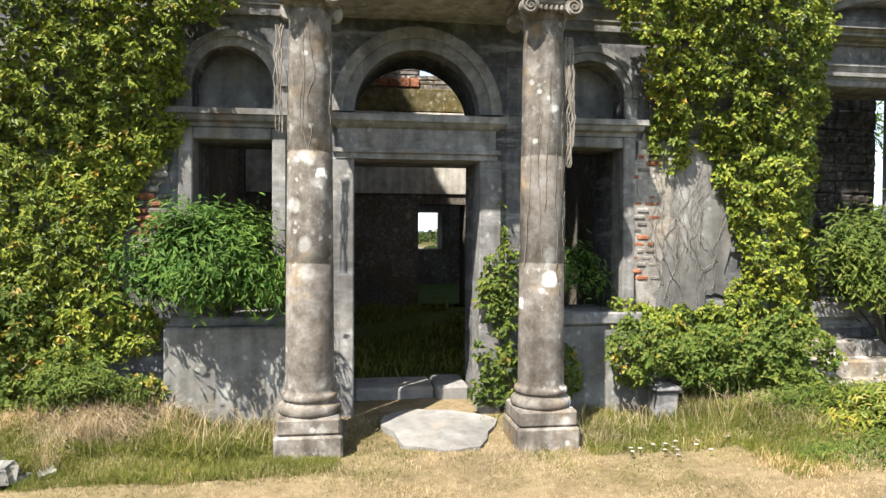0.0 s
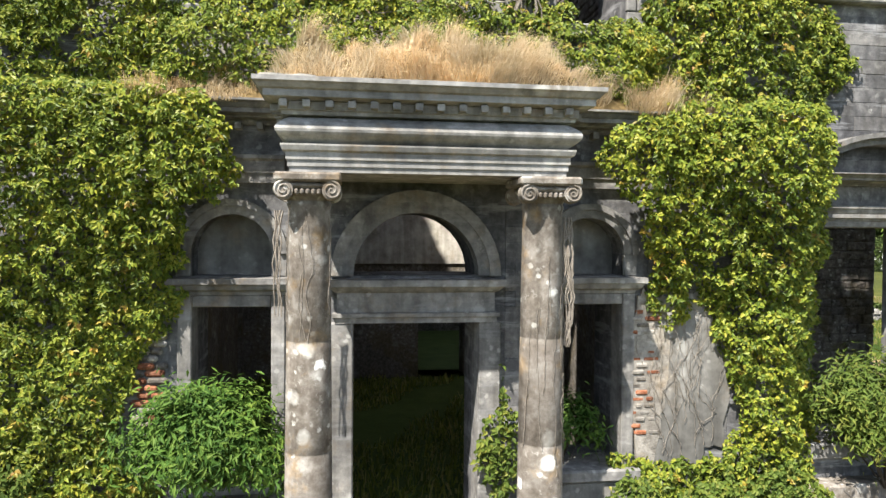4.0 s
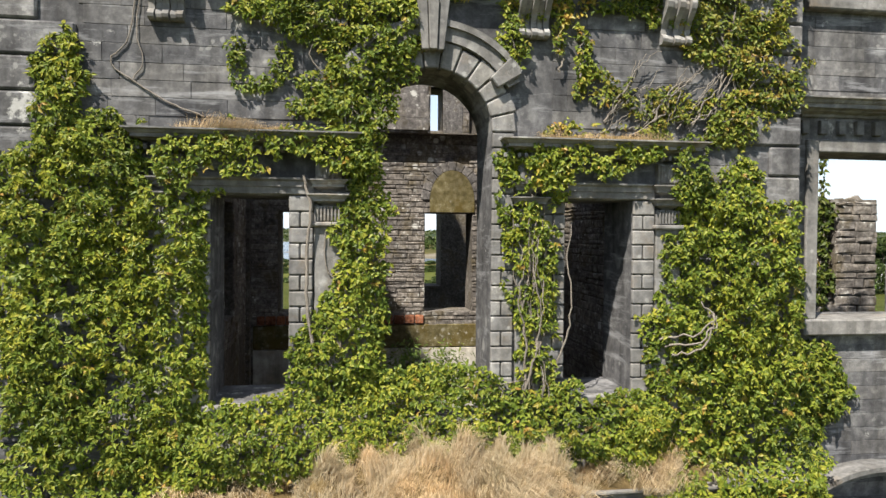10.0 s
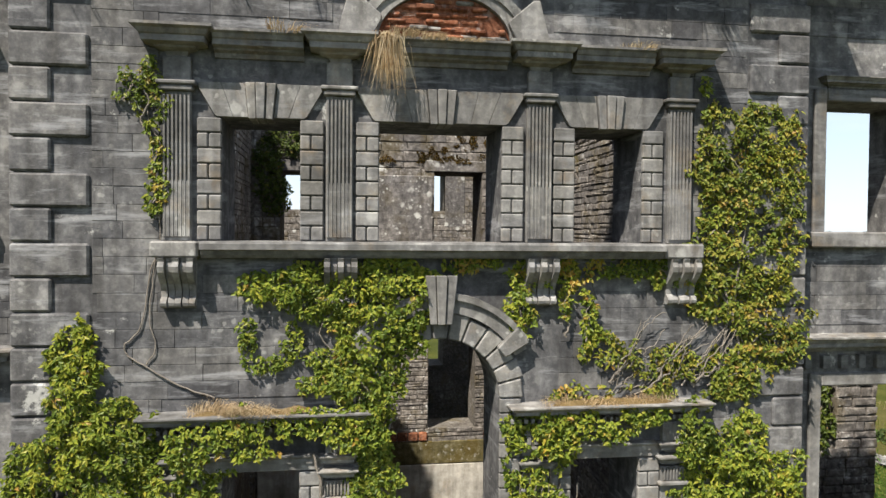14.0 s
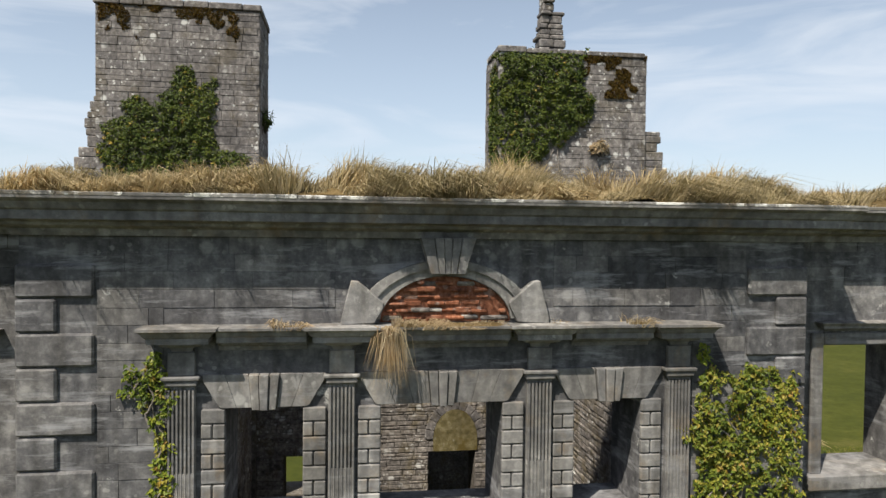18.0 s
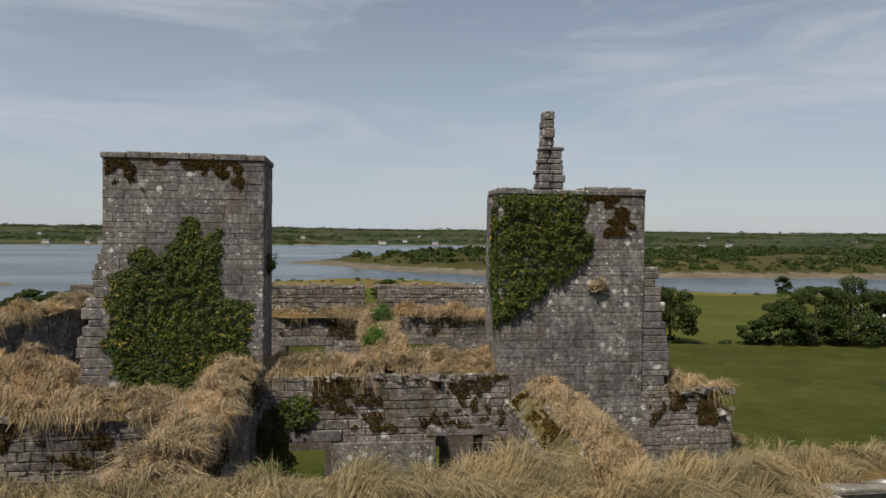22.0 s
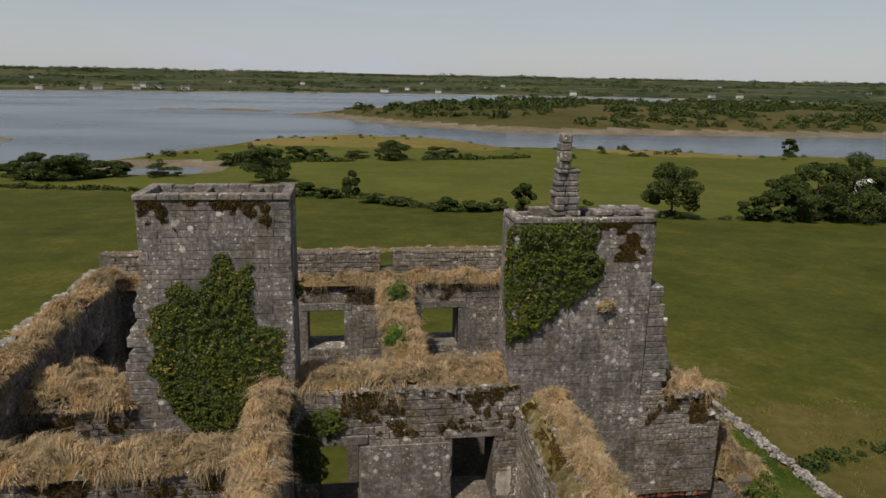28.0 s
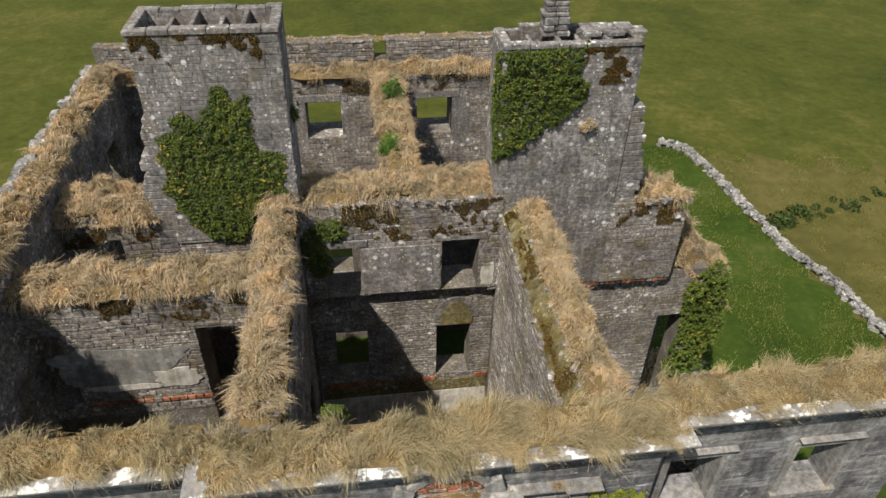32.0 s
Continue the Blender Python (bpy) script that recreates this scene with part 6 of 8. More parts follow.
# the hall's right wall: its top slopes down to the hall side, mossy and broken
def hall_fall(Y):
    """How far the broken wall has fallen towards the front, 0 to 1."""
    return np.clip((KY - np.asarray(Y)) / (KY - FI), 0, 1)


turf("wall_top_grass", 4.62, 5.36, FI + 0.1, KY, 14.1, 0.30, 2300, "straw-coloured grass on a broken wall", STRAW, (0.15, 0.36), 13, zfun=lambda X, Y: 14.1 - 0.42 * hall_fall(Y), rag=0.25, hang=160, width=(0.006, 0.013))
bm = bmesh.new()
vs_ = []
for k in range(40):
    y = FI + 0.1 + (KY - FI - 0.1) * k / 39
    j = 0.07 * noise.noise(Vector((0.3, y * 1.7, 0)))
    f = float(hall_fall(y))
    vs_.append([bm.verts.new((x + j, y, z + 0.12 * noise.noise(Vector((x * 2, y * 1.3, 2))))) for x, z in ((4.08, 12.6), (4.09, 13.72 - 0.95 * f), (4.24 + 0.06 * f, 13.9 - 0.75 * f), (4.40 + 0.12 * f, 14.02 - 0.55 * f), (4.68, 14.1 - 0.42 * f), (5.2, 14.15 - 0.42 * f), (5.24, 12.6))])
for a, b in zip(vs_[:-1], vs_[1:]):
    for k in range(6):
        bm.faces.new((a[k], b[k], b[k + 1], a[k + 1]))
part("mossy_top", bm, MOSSY, hall_right, "olive moss on the broken slope")
# porch roof and the ledges beside it
turf("porch_roof_grass", PXA - 0.20, PXB + 0.26, PY0 + 0.02, FY + 0.05, 5.56, 0.46, 7000, "thick straw-coloured grass on the porch roof", STRAW_PALE, (0.14, 0.38), 14, over=0.05, comb=(0.1, -0.12), width=(0.0018, 0.004), sway=0.6)
turf("ledge_grass", -1.75, PXA - 0.2, FY - 0.36, FY + 0.02, 5.53, 0.30, 5200, "dry brown grass on the ledge beside the porch", STRAW_PALE, (0.18, 0.46), 15, comb=(0.3, -0.4), over=0.10, width=(0.002, 0.004), sway=0.45)
turf("ledge_grass", PXB + 0.25, 4.3, FY - 0.36, FY + 0.02, 5.53, 0.30, 5200, "dry brown grass on the ledge beside the porch", STRAW_PALE, (0.18, 0.46), 16, comb=(0.1, -0.4), over=0.10, width=(0.002, 0.004), sway=0.45)
turf("hood_grass", -1.6, -0.35, FY - 0.22, FY, 9.45, 0.12, 5200, "dry grass on a window hood", STRAW, (0.10, 0.28), 17, width=(0.0015, 0.003))
turf("hood_grass", 2.3, 3.8, FY - 0.22, FY, 9.45, 0.08, 3200, "dry grass on a window hood", STRAW, (0.08, 0.2), 18, width=(0.0015, 0.003))
turf("lunette_grass", 0.45, 1.75, FY - 0.24, FY - 0.02, 13.49, 0.06, 4200, "orange-brown dry grass at the foot of the brick arch", STRAW, (0.06, 0.16), 19)
for xa, xb in ((2.25, 2.45), (3.2, 3.45), (-0.75, -0.5)):
    turf("tuft", xa, xb, FY - 0.2, FY - 0.04, 13.49, 0.04, 3000, "small dry tuft on the window cornice", STRAW, (0.08, 0.2), 20)
# a hank of dead grass hanging from the cornice
hank = thing("hanging_grass", "hank of dead grass hanging off the window cornice", "grass")
n = 260
p = np.stack([NP.normal(0.43, 0.06, n), NP.uniform(FY - 0.34, FY - 0.26, n), NP.uniform(13.42, 13.52, n)], 1)
blades("blades", p, np.stack([NP.normal(0, 0.28, n), NP.normal(-0.05, 0.05, n), np.full(n, -1.85)], 1), NP.uniform(0.2, 0.42, n), np.full(n, 0.006), STRAW, hank)

# ---- lawn before the house ----
gxs, gys = np.linspace(-7, 10, 120), np.linspace(1.5, 8.25, 60)
LXg, LYg = np.meshgrid(gxs, gys, indexing="ij")
lz = front_z(LXg.ravel(), LYg.ravel()) * 1.0
edge = np.minimum.reduce([(LXg + 7) / 1.5, (10 - LXg) / 1.5, (LYg - 1.5) / 1.5]).clip(0, 1).ravel()
lz = lz * edge + 0.17 * (1 - edge)
i = np.arange(119)[:, None] * 60 + np.arange(59)[None]
lawn = fast_mesh("lawn", np.stack([LXg.ravel(), LYg.ravel(), lz], 1), np.stack([i, i + 60, i + 61, i + 1], -1).reshape(-1, 4), LAWN, smooth=True)
tagged(lawn, "rough sun-dried lawn before the porch", "lawn", kind="structure")


def lawn_blades(n, x0, x1, y0, y1, h, mats, mixf, keep=None, width=(0.002, 0.005), clump=0.0):
    px, py = NP.uniform(x0, x1, n), NP.uniform(y0, y1, n)
    q = np.stack([px, py, np.zeros(n)], 1)
    k = np.ones(n, bool)
    k &= ((px - 1.22) / 0.55) ** 2 + ((py - 7.1) / 0.58) ** 2 > 1 + 0.8 * fbm(q, 3.0, 5.0)          # bare slab
    k &= ~((px > 0.25) & (px < 1.9) & (py > 7.45))
    if clump:
        k &= fbm(q, 1.6, 3.0) > clump
    if keep is not None:
        k &= keep(px, py)
    px, py, q = px[k], py[k], q[k]
    q[:, 2] = front_z(px, py) - 0.02
    a = fbm(q, 1.3, 6.0) * 5
    lean = np.stack([np.cos(a) * 0.2, np.sin(a) * 0.2, np.zeros(len(q))], 1) + NP.normal(0, 0.5, (len(q), 3)) * [1, 1, 0]
    idx = (fbm(q, 0.7, 12.0) + 0.5 * fbm(q, 3.1, 4.0) + NP.normal(0, 0.25, len(q)) > mixf).astype(int)
    blades("grass", q, lean, NP.uniform(*h, len(q)) * (0.7 + 0.6 * (fbm(q, 2.0, 1.0) + 0.4).clip(0, 1)), NP.uniform(*width, len(q)), mats, lawn, idx)


lawn_blades(120000, -4.5, 7.5, 4.6, 7.6, (0.02, 0.075), [GREENGRASS, STRAW], 0.02, width=(0.0015, 0.0035))
lawn_blades(30000, -2.6, -0.42, 6.55, 7.4, (0.08, 0.24), [GREENGRASS, STRAW], 0.32, width=(0.002, 0.004))
lawn_blades(6000, -3.2, -2.2, 6.3, 7.2, (0.2, 0.42), [GREENGRASS, STRAW], -0.25, width=(0.002, 0.004))
lawn_blades(18000, -2.4, 0.2, 6.0, 6.7, (0.04, 0.15), [GREENGRASS, STRAW], 0.2, width=(0.0015, 0.0035))
lawn_blades(26000, 2.55, 7.0, 6.2, 7.6, (0.08, 0.24), [GREENGRASS, STRAW], 0.02, width=(0.002, 0.004))
lawn_blades(24000, 4.0, 7.5, 5.4, 7.2, (0.08, 0.22), [GREENGRASS, STRAW], 0.4, width=(0.002, 0.004))
lawn_blades(9000, -0.5, 2.6, 5.9, 7.7, (0.03, 0.12), [GREENGRASS, STRAW], -0.3, width=(0.0015, 0.0035))
# a rank mixed fringe against the wall and round the column feet
lawn_blades(11000, -2.3, -0.36, 7.15, 7.8, (0.16, 0.42), [GREENGRASS, STRAW], 0.1, width=(0.002, 0.004), clump=-0.2)
lawn_blades(4500, -2.45, -1.75, 6.7, 7.5, (0.2, 0.5), [GREENGRASS, STRAW], -0.35, width=(0.002, 0.004))
lawn_blades(6000, 2.5, 4.2, 7.1, 7.75, (0.14, 0.36), [GREENGRASS, STRAW], -0.1, width=(0.002, 0.004), clump=-0.2)
# tall seed stalks along the wall
lawn_blades(320, -2.4, -0.4, 6.5, 7.3, (0.4, 0.7), [STRAW, STRAW], 0.0, width=(0.002, 0.0035))
lawn_blades(200, 2.6, 4.5, 6.6, 7.3, (0.35, 0.6), [STRAW, STRAW], 0.0, width=(0.002, 0.0035))
# daisies in the turf
daisy_rng = random.Random(55)
for k in range(14):
    x, y = 3.35 + daisy_rng.gauss(0, 0.28), 6.15 + daisy_rng.gauss(0, 0.10)
    z = float(front_z(np.array([x]), np.array([y]))[0]) + 0.07
    fl_ = thing("daisy", "small white daisy in the lawn", "flower", "daisies in the lawn")
    tube("stalk", [(x, y, z - 0.10), (x + 0.005, y, z)], 0.002, 0.002, GREENGRASS, fl_, 4)
    bm = bmesh.new()
    bmesh.ops.create_cone(bm, cap_ends=True, segments=9, radius1=0.010, radius2=0.022, depth=0.010, matrix=Matrix.Translation((x + 0.005, y, z + 0.004)))
    part("petals", bm, PLASTER, fl_)

# ---- ivy ----
PIER = [(3.5, 4.42, 1.75, 2.6), (3.62, 4.3, 2.55, 2.95)]
OPEN = [(WL[0] - 0.02, WL[1] + 0.02, 6.6, 8.76), (WR[0] - 0.1, WR[1] + 0.02, 6.6, 8.76), (WL[0], WL[1] + 0.3, 1.5, 4.5), (WC[0] - 0.3, WC[1] + 0.3, 0.5, 5.5), (WR[0] - 0.3, WR[1] + 0.1, 1.8, 4.5)]


def ledge_swell(u, v):
    """The growth swells out over the moulded band, and folds back round the corner on to the wing."""
    return 0.41 * smooth01(3.2, 5.15, v) * smooth01(5.78, 5.56, v) - 0.46 * smooth01(5.5, 5.75, u)


LEFT_LOW = [(-3.4, 0.3), (-2.7, 0.55), (-2.5, 0.95), (-1.9, 1.05), (-1.6, 1.2), (-1.6, 1.4), (-1.9, 1.75), (-2.05, 2.1), (-2.07, 2.4), (-2.0, 2.7), (-1.72, 3.0), (-1.44, 3.15), (-1.44, 3.8),
            (-1.3, 4.1), (-1.1, 4.4), (-0.85, 4.65), (-0.82, 5.0), (-0.9, 5.5), (-1.5, 5.65), (-3.4, 6.0)]
LEFT_HIGH = [(-3.4, 5.7), (-1.55, 5.6), (-1.6, 6.2), (-1.2, 6.5), (-1.2, 7.1), (-1.24, 8.8), (-1.86, 9.05), (-2.1, 9.3), (-2.3, 9.65), (-2.55, 9.6), (-2.4, 10.05), (-2.62, 10.2), (-2.65, 10.5),
             (-2.75, 10.5), (-3.0, 10.0), (-3.1, 9.5), (-3.4, 9.1)]
RIGHT_LOW = [(4.3, 0.6), (5.4, 0.55), (5.95, 0.85), (6.15, 1.5), (6.05, 2.3), (6.1, 3.3), (6.15, 4.2), (6.0, 4.7), (5.9, 5.6), (4.0, 5.6), (2.85, 5.35), (2.85, 4.9), (3.12, 4.55), (3.4, 4.35), (3.6, 3.95),
             (3.8, 3.4), (3.87, 3.0), (4.07, 3.2), (4.2, 3.7), (4.41, 3.4), (4.46, 2.95), (4.64, 2.45), (4.78, 2.0), (4.5, 1.7), (4.27, 1.45), (3.96, 1.7), (3.35, 1.65), (3.3, 1.4), (3.55, 1.1), (3.97, 0.9)]
RIGHT_HIGH = [(3.9, 5.5), (5.9, 5.4), (6.2, 5.8), (6.5, 6.3), (6.35, 6.8), (6.3, 7.05), (5.6, 7.15), (5.5, 8.85), (5.03, 8.85), (4.95, 9.15), (4.6, 9.3), (4.2, 8.9), (3.97, 8.6), (3.84, 8.35), (3.7, 7.8),
              (3.5, 7.2), (3.6, 6.55), (3.3, 6.5), (3.3, 6.05)]
UPPER_RIGHT = [(3.99, 12.7), (4.4, 12.8), (4.75, 13.05), (4.9, 12.9), (5.34, 12.9), (5.48, 9.9), (4.9, 9.5), (4.35, 9.5), (4.2, 9.9), (4.4, 10.2), (4.15, 10.4), (4.0, 10.6), (3.55, 11.05), (3.5, 11.2), (4.05, 11.25)]
ivy("ivy", [LEFT_LOW, LEFT_HIGH], "thick bright green creeper over the front wall", FY - 0.03, 0.055, (0.046, 0.074), cut=OPEN, thick=0.26, seed=1.0, swell=ledge_swell, broad=0.1, stems=0)
ivy("ivy", [RIGHT_LOW, RIGHT_HIGH], "thick bright green ivy over the front wall", FY - 0.03, 0.055, (0.044, 0.071), cut=OPEN + PIER, thick=0.26, seed=5.0, swell=ledge_swell, broad=0.75, stems=0)
ivy("ivy", [UPPER_RIGHT], "ivy with turning leaves on the upper wall", FY - 0.02, 0.055, (0.040, 0.066), thick=0.08, edge=0.26, seed=9.0, old=0.04, broad=0.8, thin=-0.22, mat=IVY_SUN)
ivy("ivy", [(3.4, 9.95, 0.75, 0.22), (4.1, 9.75, 0.4, 0.2), (3.3, 9.6, 0.9, 0.1)], "thin ivy among bare stems on the upper wall", FY - 0.03, 0.059, (0.040, 0.066), thick=0.07, edge=0.3, seed=11.0, stems=0, old=0.10, broad=0.8, thin=-0.02, mat=IVY_SUN)
ivy("ivy", [[(-1.13, 10.8), (-0.96, 10.6), (-0.65, 10.45), (-0.2, 10.37), (-0.08, 9.96), (-0.4, 9.72), (-0.1, 9.5), (0.28, 9.45), (0.1, 8.7), (0.56, 8.7), (0.5, 9.6), (0.7, 10.05), (0.98, 10.43), (1.0, 10.9), (0.6, 11.1), (-0.6, 11.1)]],
    "ivy trailing below the window sill and over the arch", FY - 0.05, 0.055, (0.042, 0.067), thick=0.18, edge=0.18, seed=13.0, broad=0.7, stems=4)
ivy("ivy", [[(0.0, 8.75), (0.56, 8.75), (0.55, 6.6), (-0.5, 6.65), (-0.43, 7.25), (0.0, 7.85)]], "ivy climbing the pier beside the arch", FY - 0.06, 0.055, (0.042, 0.067), thick=0.18, edge=0.12, seed=17.0, broad=0.5)
ivy("ivy", [[(1.77, 9.45), (2.6, 9.35), (2.62, 8.9), (2.62, 8.4), (2.58, 7.2), (2.5, 6.6), (1.95, 6.7), (2.0, 7.4), (1.82, 8.3)]], "ivy and bare stems on the pier beside the arch", FY - 0.06, 0.055, (0.042, 0.067), thick=0.10, edge=0.16, cut=OPEN, seed=21.0, broad=0.7, thin=-0.12)
ivy("ivy", [(3.05, 9.12, 0.3, 0.10), (3.95, 9.1, 0.16, 0.4), (2.5, 9.2, 0.45, 0.2), (3.4, 9.3, 0.3, 0.07)], "ivy hanging over a window hood", FY - 0.2, 0.055, (0.040, 0.066), thick=0.06, edge=0.14, seed=23.0, stems=0, broad=0.9)
ivy("ivy", [(2.1, 10.95, 0.35, 0.2), (1.95, 10.55, 0.2, 0.35), (2.5, 10.5, 0.08, 0.35), (3.6, 11.0, 0.45, 0.16), (2.75, 10.4, 0.1, 0.3), (1.45, 11.05, 0.4, 0.09), (2.75, 11.02, 0.3, 0.1)],
    "loose ivy strands under the sill", FY - 0.05, 0.055, (0.039, 0.063), thick=0.07, edge=0.12, seed=25.0, old=0.08, broad=0.9, stems=5)
ivy("ivy", [(-1.05, 10.2, 0.09, 0.26), (-0.8, 9.97, 0.25, 0.09), (-0.58, 10.2, 0.08, 0.24), (-0.15, 9.95, 0.3, 0.2)], "small ivy shoots on the bare ashlar", FY - 0.03, 0.055, (0.038, 0.060), thick=0.05, edge=0.08, seed=27.0, broad=0.9, stems=0)
ivy("ivy", [(-2.05, 12.75, 0.17, 0.45), (-1.97, 12.1, 0.10, 0.55), (-2.25, 12.9, 0.10, 0.2)], "strand of ivy beside a fluted pilaster", FY - 0.04, 0.055, (0.039, 0.063), thick=0.07, edge=0.12, seed=29.0, broad=0.9, old=0.1)
ivy("ivy", [(4.16, 13.1, 0.1, 0.2)], "tuft of ivy at the end of the window cornice", FY - 0.06, 0.067, (0.050, 0.076), thick=0.05, edge=0.08, seed=31.0, broad=0.9, stems=0)
ivy("ivy", [[(-2.08, 9.42), (-0.9, 9.46), (0.4, 9.5), (0.4, 8.95), (-0.2, 9.15), (-0.55, 9.25), (-0.95, 9.05), (-1.4, 9.0), (-1.7, 8.8), (-2.08, 9.1)]], "ivy hanging over a window hood", FY - 0.2, 0.055, (0.040, 0.066), thick=0.08, edge=0.2, cut=[(WL[0], WL[1], 6.6, 8.8)], seed=33.0, stems=0, broad=0.6, thin=-0.1)
ivy("ivy", [[(-1.6, 5.65), (-0.9, 5.75), (0.3, 5.8), (1.8, 5.8), (3.2, 5.75), (3.6, 5.7), (3.9, 6.3), (3.6, 6.6), (3.0, 6.6), (1.9, 6.7), (1.65, 6.85), (0.9, 6.95), (0.45, 6.9), (0.2, 6.65), (-0.5, 6.65), (-1.1, 6.55), (-1.6, 6.3)]],
    "low ivy along the ledge over the porch", FY - 0.10, 0.055, (0.040, 0.066), thick=0.2, edge=0.16, seed=37.0, broad=0.35, swell=lambda u, v: 0.12 * smooth01(6.6, 6.1, v))
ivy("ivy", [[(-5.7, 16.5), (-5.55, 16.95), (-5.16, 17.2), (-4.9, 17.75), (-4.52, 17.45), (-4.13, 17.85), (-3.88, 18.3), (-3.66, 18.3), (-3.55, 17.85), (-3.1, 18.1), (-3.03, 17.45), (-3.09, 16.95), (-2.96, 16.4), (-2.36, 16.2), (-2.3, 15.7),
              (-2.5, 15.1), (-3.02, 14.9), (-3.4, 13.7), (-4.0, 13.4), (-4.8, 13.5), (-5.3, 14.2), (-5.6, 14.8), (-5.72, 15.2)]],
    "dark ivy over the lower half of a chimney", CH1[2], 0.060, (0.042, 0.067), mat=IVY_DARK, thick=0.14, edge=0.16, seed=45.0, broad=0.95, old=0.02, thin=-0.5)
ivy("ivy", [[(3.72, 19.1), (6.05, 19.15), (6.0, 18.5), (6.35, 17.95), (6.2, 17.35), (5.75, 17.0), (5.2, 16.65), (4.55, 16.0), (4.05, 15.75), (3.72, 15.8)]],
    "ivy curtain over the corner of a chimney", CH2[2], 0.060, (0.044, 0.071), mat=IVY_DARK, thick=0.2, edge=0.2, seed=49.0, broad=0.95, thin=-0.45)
ivy("ivy", [(17.5, 17.6, 0.5, 1.3), (17.3, 16.2, 0.3, 0.9)], "ivy curtain over the corner of a chimney", CH2[0], 0.071, (0.050, 0.082), mat=IVY_DARK, plane="left", thick=0.08, seed=51.0, broad=0.95)
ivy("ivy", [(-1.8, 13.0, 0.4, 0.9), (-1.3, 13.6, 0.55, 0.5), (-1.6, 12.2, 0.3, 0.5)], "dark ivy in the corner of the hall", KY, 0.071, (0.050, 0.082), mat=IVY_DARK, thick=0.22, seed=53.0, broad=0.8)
ivy("ivy", [(12.0, 9.4, 0.85, 1.3), (12.2, 8.0, 0.9, 1.5), (12.2, 10.4, 0.5, 0.6), (11.9, 6.3, 0.8, 1.1)], "ivy mass on a broken arch", KY + 0.3, 0.071, (0.055, 0.092), mat=WEED, thick=0.6, seed=57.0, broad=0.8)
ivy("ivy", [(1.95, 1.6, 0.2, 0.8), (2.0, 2.3, 0.12, 0.5), (1.9, 0.95, 0.26, 0.4)], "young ivy on the door pier", FY - 0.12, 0.071, (0.046, 0.084), mat=WEED, stems=0, thick=0.12, edge=0.14, seed=61.0, broad=0.8, thin=-0.12)
ivy("ivy", [(3.5, 1.15, 0.5, 0.4), (4.4, 1.1, 0.8, 0.45), (5.2, 1.05, 0.7, 0.5), (2.62, 0.95, 0.22, 0.35)], "low ivy tangle at the wall foot", FY - 0.3, 0.055, (0.044, 0.071), mat=WEED, thick=0.3, seed=65.0, broad=0.8)
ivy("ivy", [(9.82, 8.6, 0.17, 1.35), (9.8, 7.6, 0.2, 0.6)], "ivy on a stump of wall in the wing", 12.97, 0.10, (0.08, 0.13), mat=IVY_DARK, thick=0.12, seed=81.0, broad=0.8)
ivy("ivy", [(-2.6, 0.9, 0.8, 0.4), (-1.85, 0.8, 0.35, 0.25), (-3.3, 1.2, 0.6, 0.9)], "low creeper tangle at the wall foot", FY - 0.3, 0.055, (0.044, 0.071), mat=WEED, thick=0.3, seed=69.0, old=0.08, broad=0.3)

# bare stems on the wall
stems = thing("climbing_stems", "bare grey ivy stems clinging to the stone", "ivy")
SY = FY - 0.03
tube("stem", [(-2.1, SY, 12.95), (-1.98, SY - 0.02, 12.0), (-1.93, SY, 11.3), (-2.05, SY, 10.9), (-2.12, SY, 10.4), (-2.3, SY, 10.15), (-2.12, SY, 9.97), (-1.75, SY, 9.75), (-1.38, SY, 9.6)], 0.006, 0.010, STEM, stems, 6, 0.01, 1)
tube("stem", [(-1.97, SY, 11.2), (-2.02, SY, 10.8), (-2.04, SY, 10.4), (-1.98, SY, 10.15), (-2.08, SY, 9.98)], 0.005, 0.007, STEM, stems, 5, 0.008, 2)
tube("stem", [(-0.33, SY - 0.1, 9.0), (-0.25, SY - 0.12, 8.6), (-0.3, SY - 0.1, 8.1), (-0.28, SY - 0.1, 7.5), (-0.2, SY - 0.1, 6.9)], 0.016, 0.022, STEM, stems, 6, 0.012, 3)
rng = random.Random(8)
for k in range(12):
    x = rng.uniform(2.05, 2.5)
    pts = [(x, SY - 0.06, 6.3)]
    for j in range(5):
        pts.append((pts[-1][0] + rng.uniform(-0.12, 0.12), SY - rng.uniform(0.04, 0.16), 6.3 + 0.45 * (j + 1)))
    tube("stem", pts, rng.uniform(0.008, 0.018), 0.005, STEM, stems, 5, 0.02, k)
for k in range(24):
    x, z = rng.uniform(2.9, 4.3), rng.uniform(9.5, 9.7)
    pts = [(x, SY - 0.02, z)]
    for j in range(4):
        pts.append((pts[-1][0] + rng.uniform(0.0, 0.28), SY - rng.uniform(0.0, 0.08), pts[-1][2] + rng.uniform(0.02, 0.28)))
    tube("stem", pts, rng.uniform(0.005, 0.013), 0.004, STEM, stems, 5, 0.02, 30 + k)
for k in range(24):
    x = rng.uniform(3.8, 4.5)
    pts = [(x, SY - 0.03, rng.uniform(1.6, 2.4))]
    for j in range(5):
        pts.append((pts[-1][0] + rng.uniform(-0.2, 0.17), SY - rng.uniform(0.0, 0.05), pts[-1][2] + rng.uniform(0.15, 0.42)))
    tube("stem", pts, rng.uniform(0.002, 0.005), 0.002, STEM, stems, 4, 0.02, 60 + k)
